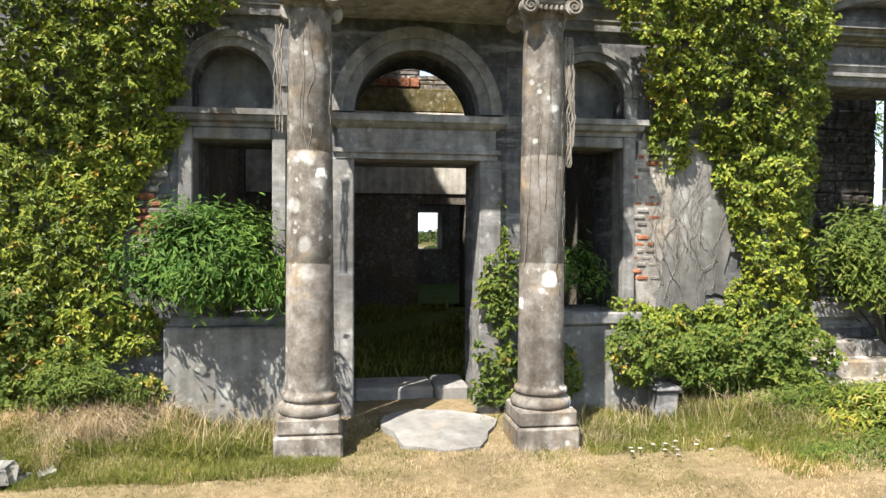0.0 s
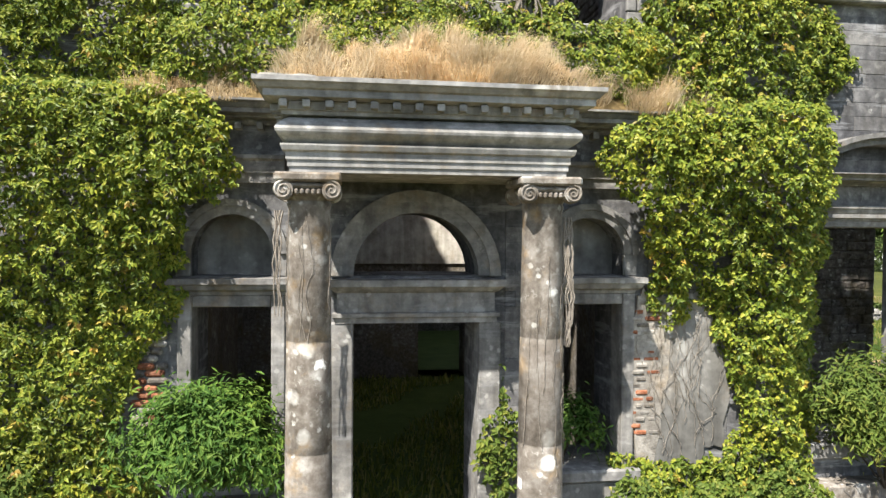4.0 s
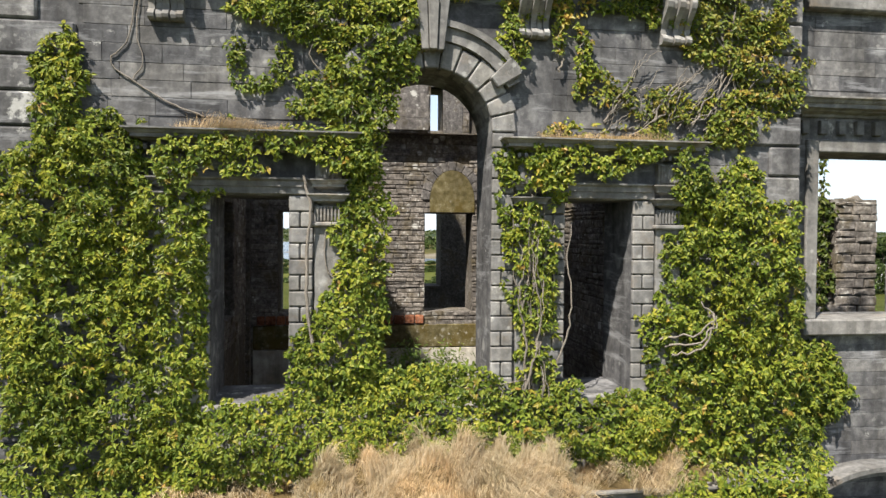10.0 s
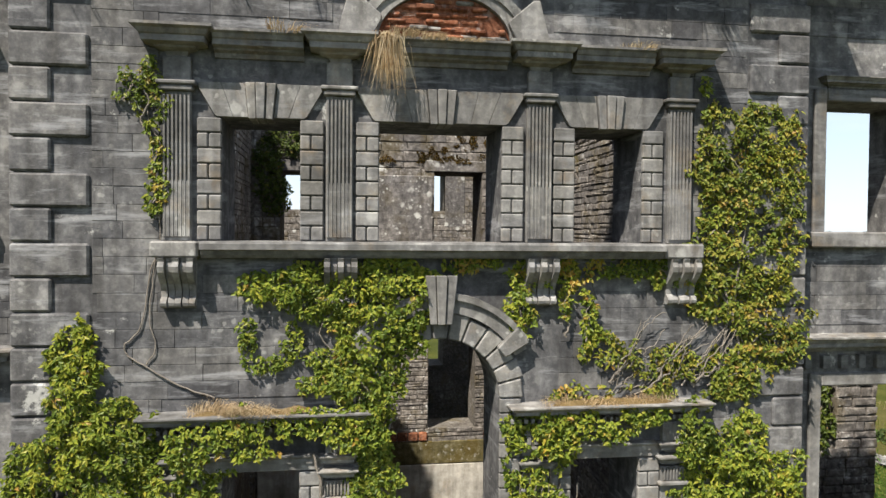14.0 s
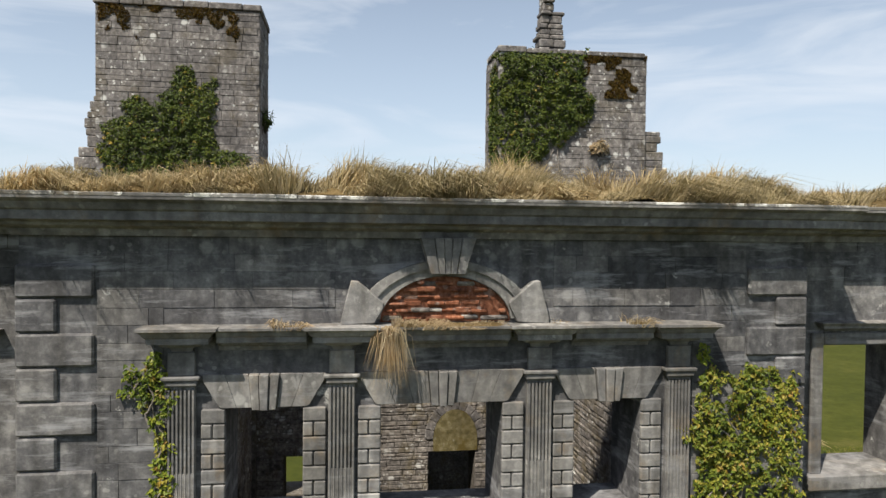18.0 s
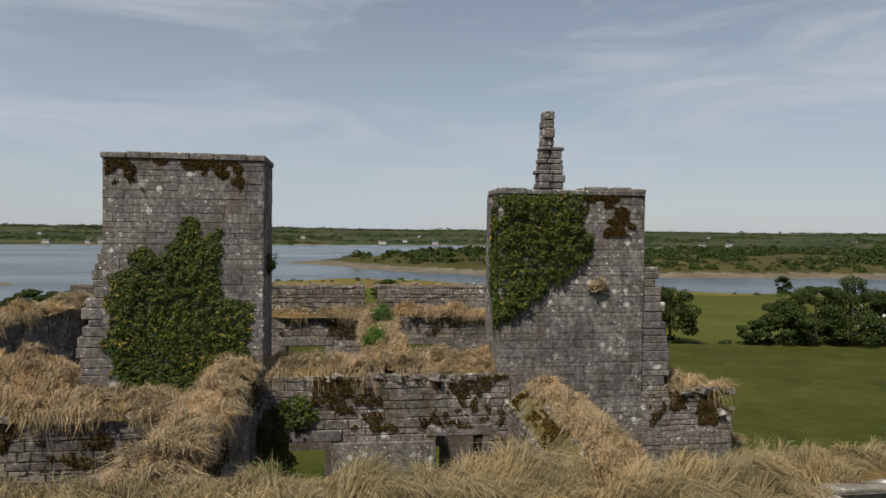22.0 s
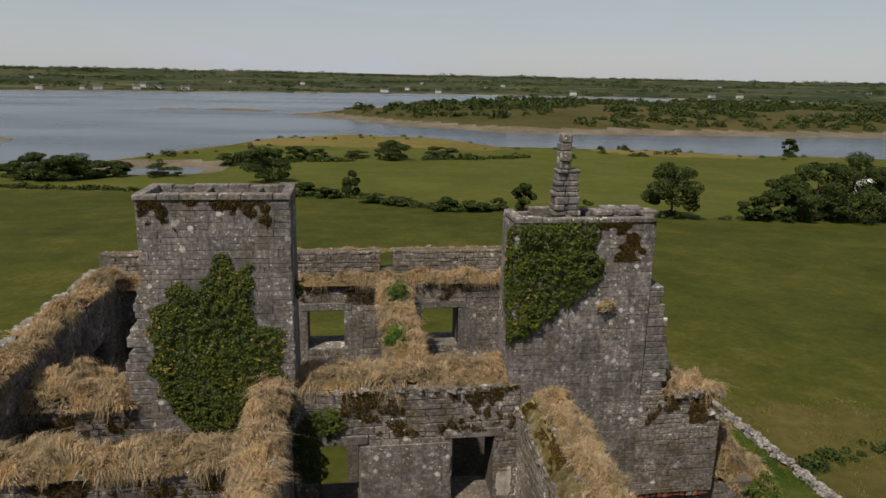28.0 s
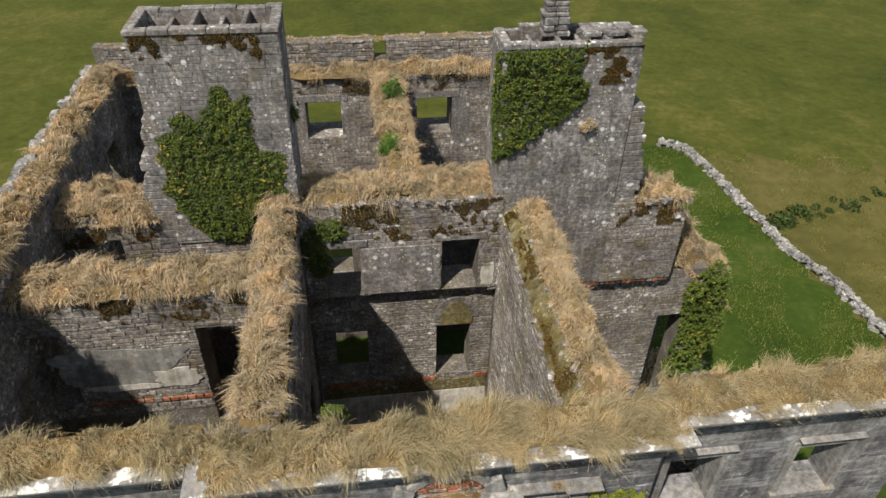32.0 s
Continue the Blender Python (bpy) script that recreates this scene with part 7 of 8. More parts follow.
for k in range(3):
    z = 7.0 + 0.09 * k
    tube("stem", [(3.85 - 0.08 * k, SY - 0.15, z), (4.1, SY - 0.3, z + 0.1), (4.25, SY - 0.32, z + 0.3), (4.3 - 0.1 * k, SY - 0.3, z + 0.45)], 0.014, 0.008, STEM, stems, 5, 0.03, 90 + k)
# stems netted round the right column and beside the left one
for k in range(6):
    a0 = rng.uniform(-2.9, -0.2)
    z0, turn = rng.uniform(1.6, 3.6), rng.uniform(-0.8, 0.8)
    pts = []
    for j in range(7):
        a = a0 + turn * j / 6 + rng.uniform(-0.12, 0.12)
        z = min(z0 + j * rng.uniform(0.12, 0.3), 4.5)
        r = 0.228 - 0.034 * max(0, (z - 0.96) / 3.5) ** 1.4 + 0.008
        pts.append((2.20 + r * math.cos(a), CY + r * math.sin(a), z))
    tube("stem", pts, rng.uniform(0.003, 0.006), 0.002, STEM, stems, 4, 0.008, 120 + k)
for k in range(9):
    x = 2.44 + rng.uniform(-0.03, 0.05)
    tube("stem", [(x, CY - 0.05, 4.35), (x + rng.uniform(-0.03, 0.05), CY - 0.05, 3.9), (x + rng.uniform(-0.02, 0.06), CY - 0.04, 3.5), (x + rng.uniform(-0.04, 0.03), CY - 0.06, 3.1)], 0.012, 0.006, STEM, stems, 5, 0.02, 150 + k)
for k in range(4):
    x = -0.32 - 0.02 * k
    tube("stem", [(x, CY + 0.1, 4.4), (x - 0.02, CY + 0.1, 3.9), (x + 0.01, CY + 0.12, 3.4)], 0.010, 0.005, STEM, stems, 5, 0.015, 170 + k)
for k in range(7):
    a0 = rng.uniform(-2.9, -0.3)
    pts = []
    for j in range(6):
        z = 3.2 + 0.22 * j
        a = a0 + rng.uniform(-0.2, 0.2)
        pts.append((-0.06 + 0.212 * math.cos(a), CY + 0.212 * math.sin(a), z))
    tube("stem", pts, 0.004, 0.002, STEM, stems, 4, 0.006, 190 + k)


# ---- bushes and trees ----
def bush(name, c, r, n, label, mat, category="bush", size=(0.07, 0.15), shape="lance", stems_n=14, seed=0, clumps=26, base=None):
    """A shrub: stems from one root and leaves in clumps at their tips."""
    rng = random.Random(seed)
    root = thing(name, label, category)
    cc = []
    for k in range(clumps):
        a, e, q = rng.uniform(0, 6.283), rng.uniform(-0.35, 1.3), rng.uniform(0.5, 1.0) * (1.3 if k % 5 == 0 else 1.0)
        cc.append((c[0] + r[0] * q * math.cos(a) * math.cos(e), c[1] + r[1] * q * math.sin(a) * math.cos(e), c[2] + r[2] * q * math.sin(e)))
    base = base or (c[0], c[1], c[2] - r[2])
    for k, t in enumerate(cc[:stems_n]):
        m = tuple((base[i] + t[i]) / 2 + rng.uniform(-0.1, 0.1) * r[i] for i in range(3))
        tube("branch", [base, m, t], 0.02 * r[2], 0.006 * r[2], BARK, root, 5, 0.0, k)
    cc = np.array(cc)
    which = NP.randint(0, len(cc), n)
    off = NP.normal(0, 0.19, (n, 3)) * np.array(r)
    pos = cc[which] + off
    out = unit((pos - np.array(c)) / np.array(r))
    leaf_cloud("leaves", pos, out + [0, -0.3, 0.6], NP.uniform(*size, n), mat, root, shape, 0.5, 0.5)
    return root


bush("elder_bush", (-1.08, 7.2, 2.0), (0.74, 0.38, 0.56), 12000, "leafy green elder bush growing before the window", ELDER, seed=1, size=(0.05, 0.10), clumps=80, base=(-0.95, FY + 0.1, 1.5))
bush("elder_bush", (2.75, 7.9, 1.8), (0.5, 0.35, 0.45), 2600, "elder shoots inside the side window", ELDER, seed=2, size=(0.05, 0.10))
bush("elder_bush", (6.9, 7.75, 1.9), (0.85, 0.45, 0.8), 9000, "dark green bush in front of the wing", WEED, seed=3, size=(0.05, 0.10), clumps=50)
bush("weed_bush", (1.0, 8.1, 6.55), (0.55, 0.3, 0.4), 3200, "green weeds growing in the arch", WEED, seed=4, size=(0.035, 0.08))
bush("fern_bush", (5.9, 6.3, 0.60), (0.8, 0.5, 0.28), 4200, "low nettles and brambles at the lawn edge", IVY_SUN, seed=5, size=(0.04, 0.09), clumps=50)
bush("weed_bush", (5.3, 6.9, 0.60), (0.75, 0.35, 0.24), 4200, "lush green weeds at the lawn edge", WEED, seed=21, size=(0.03, 0.07), clumps=60)
bush("weed_bush", (5.35, 5.9, 0.42), (0.75, 0.4, 0.14), 4200, "lush green weeds at the lawn edge", WEED, seed=22, size=(0.03, 0.07), clumps=60)
bush("weed_bush", (-2.25, 7.1, 0.85), (0.55, 0.25, 0.25), 2200, "yellowing weeds at the wall foot", WEED, seed=23, size=(0.035, 0.07), clumps=34)
bush("wall_bush", (0.85, 19.6, 14.95), (0.4, 0.4, 0.4), 700, "small green shrub on the dividing wall", ELDER, seed=6, size=(0.07, 0.14))
bush("wall_bush", (1.2, 23.5, 15.1), (0.4, 0.4, 0.5), 600, "small green shrub on the dividing wall", ELDER, seed=7, size=(0.07, 0.14))
bush("wall_bush", (7.9, 17.9, 16.0), (0.25, 0.3, 0.4), 400, "ivy tuft at the chimney edge", IVY_DARK, seed=8, size=(0.07, 0.14))
bush("wall_bush", (-2.0, 17.6, 17.2), (0.18, 0.25, 0.3), 260, "sprig of ivy on the chimney side", IVY_DARK, seed=9, size=(0.07, 0.13))
bush("wall_tuft", (6.4, 16.95, 16.7), (0.22, 0.1, 0.22), 260, "dry brown tuft on the chimney face", STRAW, seed=10, size=(0.08, 0.16))
bush("bramble", (12.2, 15.5, 5.0), (1.3, 1.3, 1.8), 2600, "bramble and ivy over fallen masonry", ELDER, seed=11, size=(0.10, 0.2))
bush("yellow_weed", (-1.12, 8.75, 14.98), (0.24, 0.16, 0.13), 260, "yellow-green weed on the wall top", WEED, seed=12, size=(0.05, 0.1))


def tree(name, x, y, h, w, label, seed, trunk=0.3, mat=None, n=2600, category="tree", leaf=0.5):
    """A far tree: tapered trunk, limbs, and a gappy crown of leaf clumps."""
    rng = random.Random(seed)
    z = float(ground_z(np.array([x]), np.array([y]))[0]) - 0.1
    root = thing(name, label, category)
    tube("trunk", [(x, y, z), (x + 0.02 * h, y, z + h * trunk), (x - 0.01 * h, y, z + h * 0.75)], 0.035 * h, 0.01 * h, BARK, root, 7)
    cl = []
    for k in range(int(16 + w)):
        a, q = rng.uniform(0, 6.283), rng.uniform(0.15, 1.0) ** 0.6
        zz = rng.uniform(trunk, 1.0)
        prof = math.sqrt(max(0.05, 1 - ((zz - (0.45 + trunk * 0.4)) / 0.6) ** 2))
        cl.append((x + w / 2 * q * math.cos(a) * prof * 0.85, y + w / 2 * q * math.sin(a) * prof * 0.85, z + h * zz * 0.93, rng.uniform(0.10, 0.2)))
        if k < 7:
            tube("limb", [(x, y, z + h * rng.uniform(trunk * 0.8, 0.6)), tuple(cl[-1][:3])], 0.012 * h, 0.004 * h, BARK, root, 5)
    n = int(n * 1.7)
    cl = np.array(cl)
    k = NP.randint(0, len(cl), n)
    d = unit(NP.normal(0, 1, (n, 3))) * NP.uniform(0.3, 1.0, (n, 1)) ** 0.5
    rad_ = cl[k, 3:4] * np.array([[w * 0.95, w * 0.95, h * 0.62]])
    leaf_cloud("crown", cl[k, :3] + d * rad_, d + [0, 0, 0.4], NP.uniform(leaf * 0.55, leaf * 1.15, n), mat or TREE, root, "slim", 0.2, 0.5)
    return root

# ---- trees, hedges and buildings in the distance ----
TREES = [(57.1, 114.7, 9.7, 10.0), (31.8, 122.2, 5.2, 4.7), (-0.1, 143.5, 6.1, 4.5), (-9.1, 143.8, 2.6, 5.9), (-4.3, 139.2, 2.3, 5.7), (4.5, 132.4, 2.0, 6.5), (8.7, 129.2, 1.7, 6.4), (17.4, 122.1, 2.5, 6.1), (22.4, 120.8, 2.2, 6.0),
         (26.9, 122.1, 2.3, 5.1), (42.5, 118.5, 2.6, 4.1), (-19.8, 168.6, 8.1, 12.5), (-75.8, 178.5, 6.7, 12.7), (-69.0, 177.7, 7.2, 14.1), (-64.5, 179.6, 5.9, 11.0), (-59.3, 184.2, 4.1, 9.5), (-31.6, 215.7, 3.9, 14.3),
         (-16.3, 227.9, 4.5, 9.4), (14.9, 229.0, 6.4, 13.2), (32.3, 238.9, 4.0, 11.9), (-46.7, 183.1, 3.4, 10.8), (72.7, 113.3, 4.4, 6.6), (79.2, 113.8, 8.5, 10.2), (85.2, 114.3, 11.0, 12.9)]
# more bushes and trees of the two shelter belts
TREES += [(92.7, 115.0, 12.4, 14.5), (99.8, 115.7, 10.6, 11.3), (169.1, 246.2, 6.9, 7.3), (2.9, 233.9, 2.7, 9.6), (-9.1, 228.1, 3.7, 7.5), (-84.5, 186.7, 3.4, 8.4)]
for k, (x, y, h, w) in enumerate(TREES):
    if k in (0,):
        tree("tree", x, y, h, w, "round-headed green tree standing alone in the pasture", k, 0.22, n=6000, leaf=0.42)
    elif h > 3.6:
        tree("tree", x, y, h, w, "broad dark green tree at the field edge", k, 0.05, n=5200, leaf=0.46)
    else:
        tree("hedge_bush", x, y, h, w, "dark green bush in a field hedge", k, 0.0, n=2600, category="bush", leaf=0.4)


def scatter(name, label, n, inside, size, seed, x0, x1, y0, y1, lump=56, over=6):
    """Distant scrub: clumps of leaves strewn over the land, too many to count."""
    rs = np.random.RandomState(seed)
    px, py = rs.uniform(x0, x1, n * over), rs.uniform(y0, y1, n * over)
    q = np.stack([px, py, np.zeros(len(px))], 1)
    k = inside(px, py, q) & (water_depth(px, py) < -6)
    px, py = px[k][:n], py[k][:n]
    pz = ground_z(px, py)
    s = rs.uniform(*size, len(px)) * (0.6 + rs.uniform(0, 1, len(px)) ** 3)
    which = np.repeat(np.arange(len(px)), lump)
    d = unit(rs.normal(0, 1, (len(which), 3)))
    d[:, 2] = np.abs(d[:, 2])
    pos = np.stack([px, py, pz], 1)[which] + d * s[which, None] * np.array([1.15, 1.15, 0.85]) * rs.uniform(0.6, 1.0, (len(which), 1))
    ob = leaf_cloud(name, pos, d, s[which] * rs.uniform(0.3, 0.6, len(which)), TREE, None, "slim", 0.2, 0.5)
    return tagged(ob, label, "scrub", kind="stuff")


scatter("peninsula_scrub", "dark scrub and trees along the low peninsula", 2300, lambda x, y, q: (fbm(q, 0.012, 2.0) > -0.12) & (water_depth(x, y) < -22), (2.0, 4.5), 3, 0, 700, 345, 760)
def near_line(x, y, line, wide):
    return np.abs(y - np.interp(x, [p[0] for p in line], [p[1] for p in line])) < wide


HEDGE = [(-110, 178), (-74, 163), (-20, 146), (0, 139), (15.5, 124.5), (36, 122), (50, 116), (70, 113.5), (100, 114), (140, 117)]
scatter("hedgerow", "low dark hedgerow along the field edge", 420, lambda x, y, q: near_line(x, y, HEDGE, 1.0) & (fbm(q, 0.05, 3.0) > -0.28), (0.6, 1.25), 8, -110, 140, 112, 180, over=90)
scatter("hedgerow", "ragged hedge along the shore field", 160, lambda x, y, q: near_line(x, y, [(-60, 214), (40, 232), (110, 244)], 2.0) & (fbm(q, 0.04, 9.0) > -0.1), (0.8, 1.8), 9, -60, 110, 205, 250, over=40)
scatter("hedgerow", "low scrub along an old field bank", 90, lambda x, y, q: near_line(x, y, [(26, 33.2), (37, 36.8), (60, 44)], 0.7), (0.25, 0.6), 12, 26, 60, 32, 45, over=60)
scatter("shore_scrub", "bushes along the near lake shore", 60, lambda x, y, q: (water_depth(x, y) > -26), (0.8, 2.0), 4, -80, 180, 200, 335)
scatter("far_woods", "hedgerow trees and woods on the far shore", 2800, lambda x, y, q: (y > 760) & (fbm(q, 0.0045, 5.0) + 0.5 * fbm(q, 0.02, 1.0) > 0.12), (2.5, 6.0), 5, -1300, 1900, 780, 2400, 30)
scatter("far_woods", "hazy woods towards the horizon", 2400, lambda x, y, q: fbm(q, 0.002, 5.0) > 0.0, (6.0, 12.0), 6, -2600, 3600, 2400, 4300, 22)


def cottage(x, y, length, depth, h, turn, label, wall_mat=None, roof_mat=None):
    z = float(ground_z(np.array([x]), np.array([y]))[0])
    root = thing("cottage", label, "house", "cottages on the far shore")
    root.matrix_world = pose(x, y, z, 0, 0, turn)
    l2, d2 = length / 2, depth / 2
    bm = bmesh.new()
    add_box(bm, -l2, l2, -d2, d2, -0.5, h)
    part("wall", bm, wall_mat or WHITEWASH, root)
    bm = bmesh.new()
    rh = depth * 0.42
    ends = []
    for s in (-1, 1):
        ends.append([bm.verts.new(p) for p in ((s * (l2 + 0.2), -d2 - 0.3, h), (s * (l2 + 0.2), 0, h + rh), (s * (l2 + 0.2), d2 + 0.3, h))])
        bm.faces.new(ends[-1])
    for k in range(3):
        bm.faces.new((ends[0][k], ends[0][(k + 1) % 3], ends[1][(k + 1) % 3], ends[1][k]))
    part("roof", bm, roof_mat or SLATE, root)
    for sx in (-1, 1):
        box("chimney", sx * (l2 - 0.5) - 0.3, sx * (l2 - 0.5) + 0.3, -0.3, 0.3, h + rh * 0.7, h + rh + 0.8, WHITEWASH, root, 0.0)
    for k in range(3):
        wx = -l2 + length * (k + 0.5) / 3
        box("window" if k != 1 else "door", wx - 0.5, wx + 0.5, -d2 - 0.05, -d2 + 0.1, 0.9 if k != 1 else 0.0, 2.2, DARK, root, 0.0)
    return root


rng = random.Random(2)
for x, y, ln in ((-330, 1010, 16), (-345, 1000, 11), (-290, 1045, 14), (-262, 1050, 12), (-228, 1062, 16), (62, 1115, 18), (150, 1135, 14), (610, 1110, 20), (660, 1110, 15), (-395, 990, 14)):
    cottage(x, y, ln * 0.7, 5.5, rng.uniform(2.8, 4.2), rng.uniform(-25, 25), "small white cottage with a slate roof by the lake")
rs2 = random.Random(9)
k = 0
while k < 16:
    x, y = rs2.uniform(-900, 1300), rs2.uniform(950, 2000)
    if float(water_depth(np.array([x]), np.array([y]))[0]) < -20:
        cottage(x, y, rs2.uniform(8, 13), 6.0, rs2.uniform(3, 4.5), rs2.uniform(-30, 30), "far white farmhouse among hedges")
        k += 1
hutx, huty = 127.0, 150.0
cottage(hutx, huty, 9.0, 5.0, 2.6, 12, "pale metal-roofed farm shed among trees", WHITEWASH, WHITEWASH)

# ---- drystone field wall ----
fw = thing("field_wall", "loose drystone field wall of pale grey stones", "wall", kind="structure")
LINE = [(23.1, 44.7), (24.9, 43.6), (25.3, 40), (25.5, 36.8), (26.0, 30.3), (27.0, 27.2), (27.2, 22.9), (27.6, 17), (28.0, 8)]
rng = random.Random(6)
ROCK = np.array([(-1, -1, -1), (1, -1, -1), (1, 1, -1), (-1, 1, -1), (-0.8, -0.8, 0.7), (0.8, -0.75, 0.8), (0.75, 0.8, 0.75), (-0.8, 0.75, 0.85)]) * 0.5
ROCK_F = np.array([(0, 3, 2, 1), (4, 5, 6, 7), (0, 1, 5, 4), (1, 2, 6, 5), (2, 3, 7, 6), (3, 0, 4, 7)])
rocks = []
for (xa, ya), (xb, yb) in zip(LINE[:-1], LINE[1:]):
    ln = math.hypot(xb - xa, yb - ya)
    m = int(ln * 26)
    for j in range(m):
        t = rng.random()
        hgt = rng.random() ** 0.8
        off = rng.uniform(-0.26, 0.26) * (1.1 - 0.6 * hgt)
        nx, ny = (yb - ya) / ln, -(xb - xa) / ln
        s = rng.uniform(0.14, 0.34) * (1.25 - 0.4 * hgt)
        rocks.append((xa + (xb - xa) * t + nx * off, ya + (yb - ya) * t + ny * off, 0.18 + 0.5 * hgt, s, rng.uniform(0, 6.28)))
rocks.sort(key=lambda r: r[1])
def rock_verts(s, a):
    m = Euler((rng.uniform(-0.4, 0.4), rng.uniform(-0.4, 0.4), a)).to_matrix()
    sc = (s * rng.uniform(0.9, 1.6), s * rng.uniform(0.8, 1.1), s * rng.uniform(0.45, 0.8))
    return np.array([tuple(m @ Vector((v[0] * sc[0] + rng.uniform(-.1, .1) * s, v[1] * sc[1] + rng.uniform(-.1, .1) * s, v[2] * sc[2]))) for v in ROCK])
shapes = []
for k, (x, y, z, s, a) in enumerate(rocks[:290]):
    if len(shapes) < 40:
        ob = fast_mesh("stone", rock_verts(0.3, a), ROCK_F, FIELDSTONE, fw)
        shapes.append(ob.data)
    else:
        ob = new("stone", shapes[k % 40])
        ob.parent = fw
    ob.location, ob.scale, ob.rotation_euler = (x, y, z), (s / 0.3,) * 3, (0, 0, a)
vs_ = np.concatenate([rock_verts(s, a) + np.array((x, y, z)) for x, y, z, s, a in rocks[290:]])
fs_ = (ROCK_F[None] + 8 * np.arange(len(rocks) - 290)[:, None, None]).reshape(-1, 4)
tagged(fast_mesh("stonework", vs_, fs_, FIELDSTONE, fw), kind="stuff")

heap = thing("stone_heap", "heap of pale weathered stones at the lawn edge", "stones")
for k in range(26):
    q = rng.uniform(0.10, 0.24)
    ob = fast_mesh("stone", rock_verts(q, rng.uniform(0, 6.28)), ROCK_F, FIELDSTONE, heap)
    ob.location = (-2.68 + rng.gauss(0, 0.20), 6.28 + rng.gauss(0, 0.14), 0.36 + 0.12 * rng.random())

stick = thing("stick", "pale dead branch lying on the threshold", "branch")
tube("branch", [(0.72, FY + 0.5, 0.645), (1.0, FY + 0.62, 0.66), (1.24, FY + 0.7, 0.70)], 0.012, 0.007, STEM, stick, 6, 0.004, 3)

# rough grass by the wall and the far bank of the house
def rough(n, x0, x1, y0, y1, h, mats, mixf, name, label, z=0.18):
    px, py = NP.uniform(x0, x1, n), NP.uniform(y0, y1, n)
    q = np.stack([px, py, np.zeros(n)], 1)
    k = fbm(q, 0.35, 7.0) > -0.15
    q = q[k]
    q[:, 2] = z
    lean = NP.normal(0, 0.4, (len(q), 3)) * [1, 1, 0]
    idx = (fbm(q, 0.3, 2.0) + NP.normal(0, 0.2, len(q)) > mixf).astype(int)
    ob = blades(name, q, lean, NP.uniform(*h, len(q)), NP.uniform(0.01, 0.02, len(q)), mats, None, idx)
    return tagged(ob, label, "grass", kind="stuff")
rough(9000, -2.2, 4.0, FI + 0.3, 17.0, (0.06, 0.35), [GREENGRASS, STRAW], 0.8, "floor_weeds", "weeds and grass on the floor of the hall", 0.58)
rough(30000, 13.0, 27.0, 16, 44, (0.08, 0.3), [GREENGRASS, STRAW_GREEN], 0.9, "rough_grass", "rough green grass between the ruin and the field wall")
rough(24000, 28.0, 44.0, 14, 42, (0.08, 0.28), [GREENGRASS, STRAW_GREEN], 0.6, "rough_grass", "rough brownish grass beyond the field wall")
rough(16000, 12.1, 16.5, 12, 24, (0.2, 0.6), [GREENGRASS, STRAW], -0.3, "rough_grass", "dry grass on the bank beside the ruin")

# ---- stonework laid piece by piece ----
solid = [(w[0] - 0.62, w[1] + 0.62, 5.9, 9.5) for w in (WL, WR)] + [(w[0] - 0.3, w[1] + 0.3, 1.3, 4.5) for w in (WL, WR)]
solid += [(WC[0] - 0.3, WC[1] + 0.3, 0.4, 5.6), (WC[0] - 0.7, WC[1] + 0.7, 6.0, 10.95), (-1.95, 4.05, 11.05, 13.6), (-0.15, 2.33, 13.58, 14.46), (X0 - 0.1, X0 + 0.76, 0, 15), (X1 - 0.76, X1 + 0.1, 0, 15), (X0, X1, 4.7, 5.56)]
stone_face(front, "front", FY, (X0, X1, 0.4, TOP), solid, (0.17, 0.2), (0.38, 0.85), ASHLAR, 0.010, 0.002, 0.004, 0.001, 1, 280, "ashlar_block", near=(-2.0, 11.5))
for side, wall in ((1, wing_r), (-1, wing_l)):
    hl = [(a - 0.5, b + 0.5, c - 0.25, d + 0.75) for a, b, c, d in wing_holes[side]]
    a0, a1 = (X1, RX) if side == 1 else (LX, X0)
    stone_face(wall, "front", WY, (a0, a1, 0.4, TOP), hl, (0.17, 0.2), (0.4, 0.9), ASHLAR, 0.010, 0.002, 0.004, 0.001, 2 + side, 60, "ashlar_block", near=(6.0 if side == 1 else -4, 10.5))
# coursed stone of the inner walls
stone_face(k_low, "front", KY + 0.35, (-2.15, 4.1, 5.1, 10.85), KL, (0.07, 0.15), (0.18, 0.55), RUBBLE, 0.030, 0.009, 0.014, 0.013, 7, 150, "stone", near=(2.0, 8.0))
stone_face(k_up, "front", KY, (-2.15, 4.1, 10.85, 14.45), KW, (0.12, 0.26), (0.2, 0.7), RUBBLE, 0.030, 0.009, 0.014, 0.013, 8, 120, "stone", near=(1.0, 12.5))
stone_face(room_left, "front", 13.4, (LX + 0.9, -3.15, 10.2, 14.5), [(-4.8, -3.6, 9.6, 13.25), (-9.1, -8.2, 10.8, 13.3)], (0.09, 0.2), (0.2, 0.6), RUBBLE, 0.030, 0.009, 0.014, 0.013, 9, 120, "stone", near=(-5, 12))
stone_face(C1B, "front", KY + 0.1, (LX + 0.9, -2.15, 12.0, 14.3), [(-8.6, -7.4, 12.2, 13.6)], (0.12, 0.24), (0.2, 0.6), RUBBLE, 0.030, 0.009, 0.014, 0.013, 10, 100, "stone", near=(-6, 13.5))
stone_face(C2B, "front", KY + 0.05, (7.68, 10.28, 10.65, 13.9), [(9.75, 10.28, 13.3, 13.9)], (0.12, 0.24), (0.2, 0.6), RUBBLE, 0.03, 0.005, 0.016, 0.014, 11, 120, "stone", near=(9, 13))
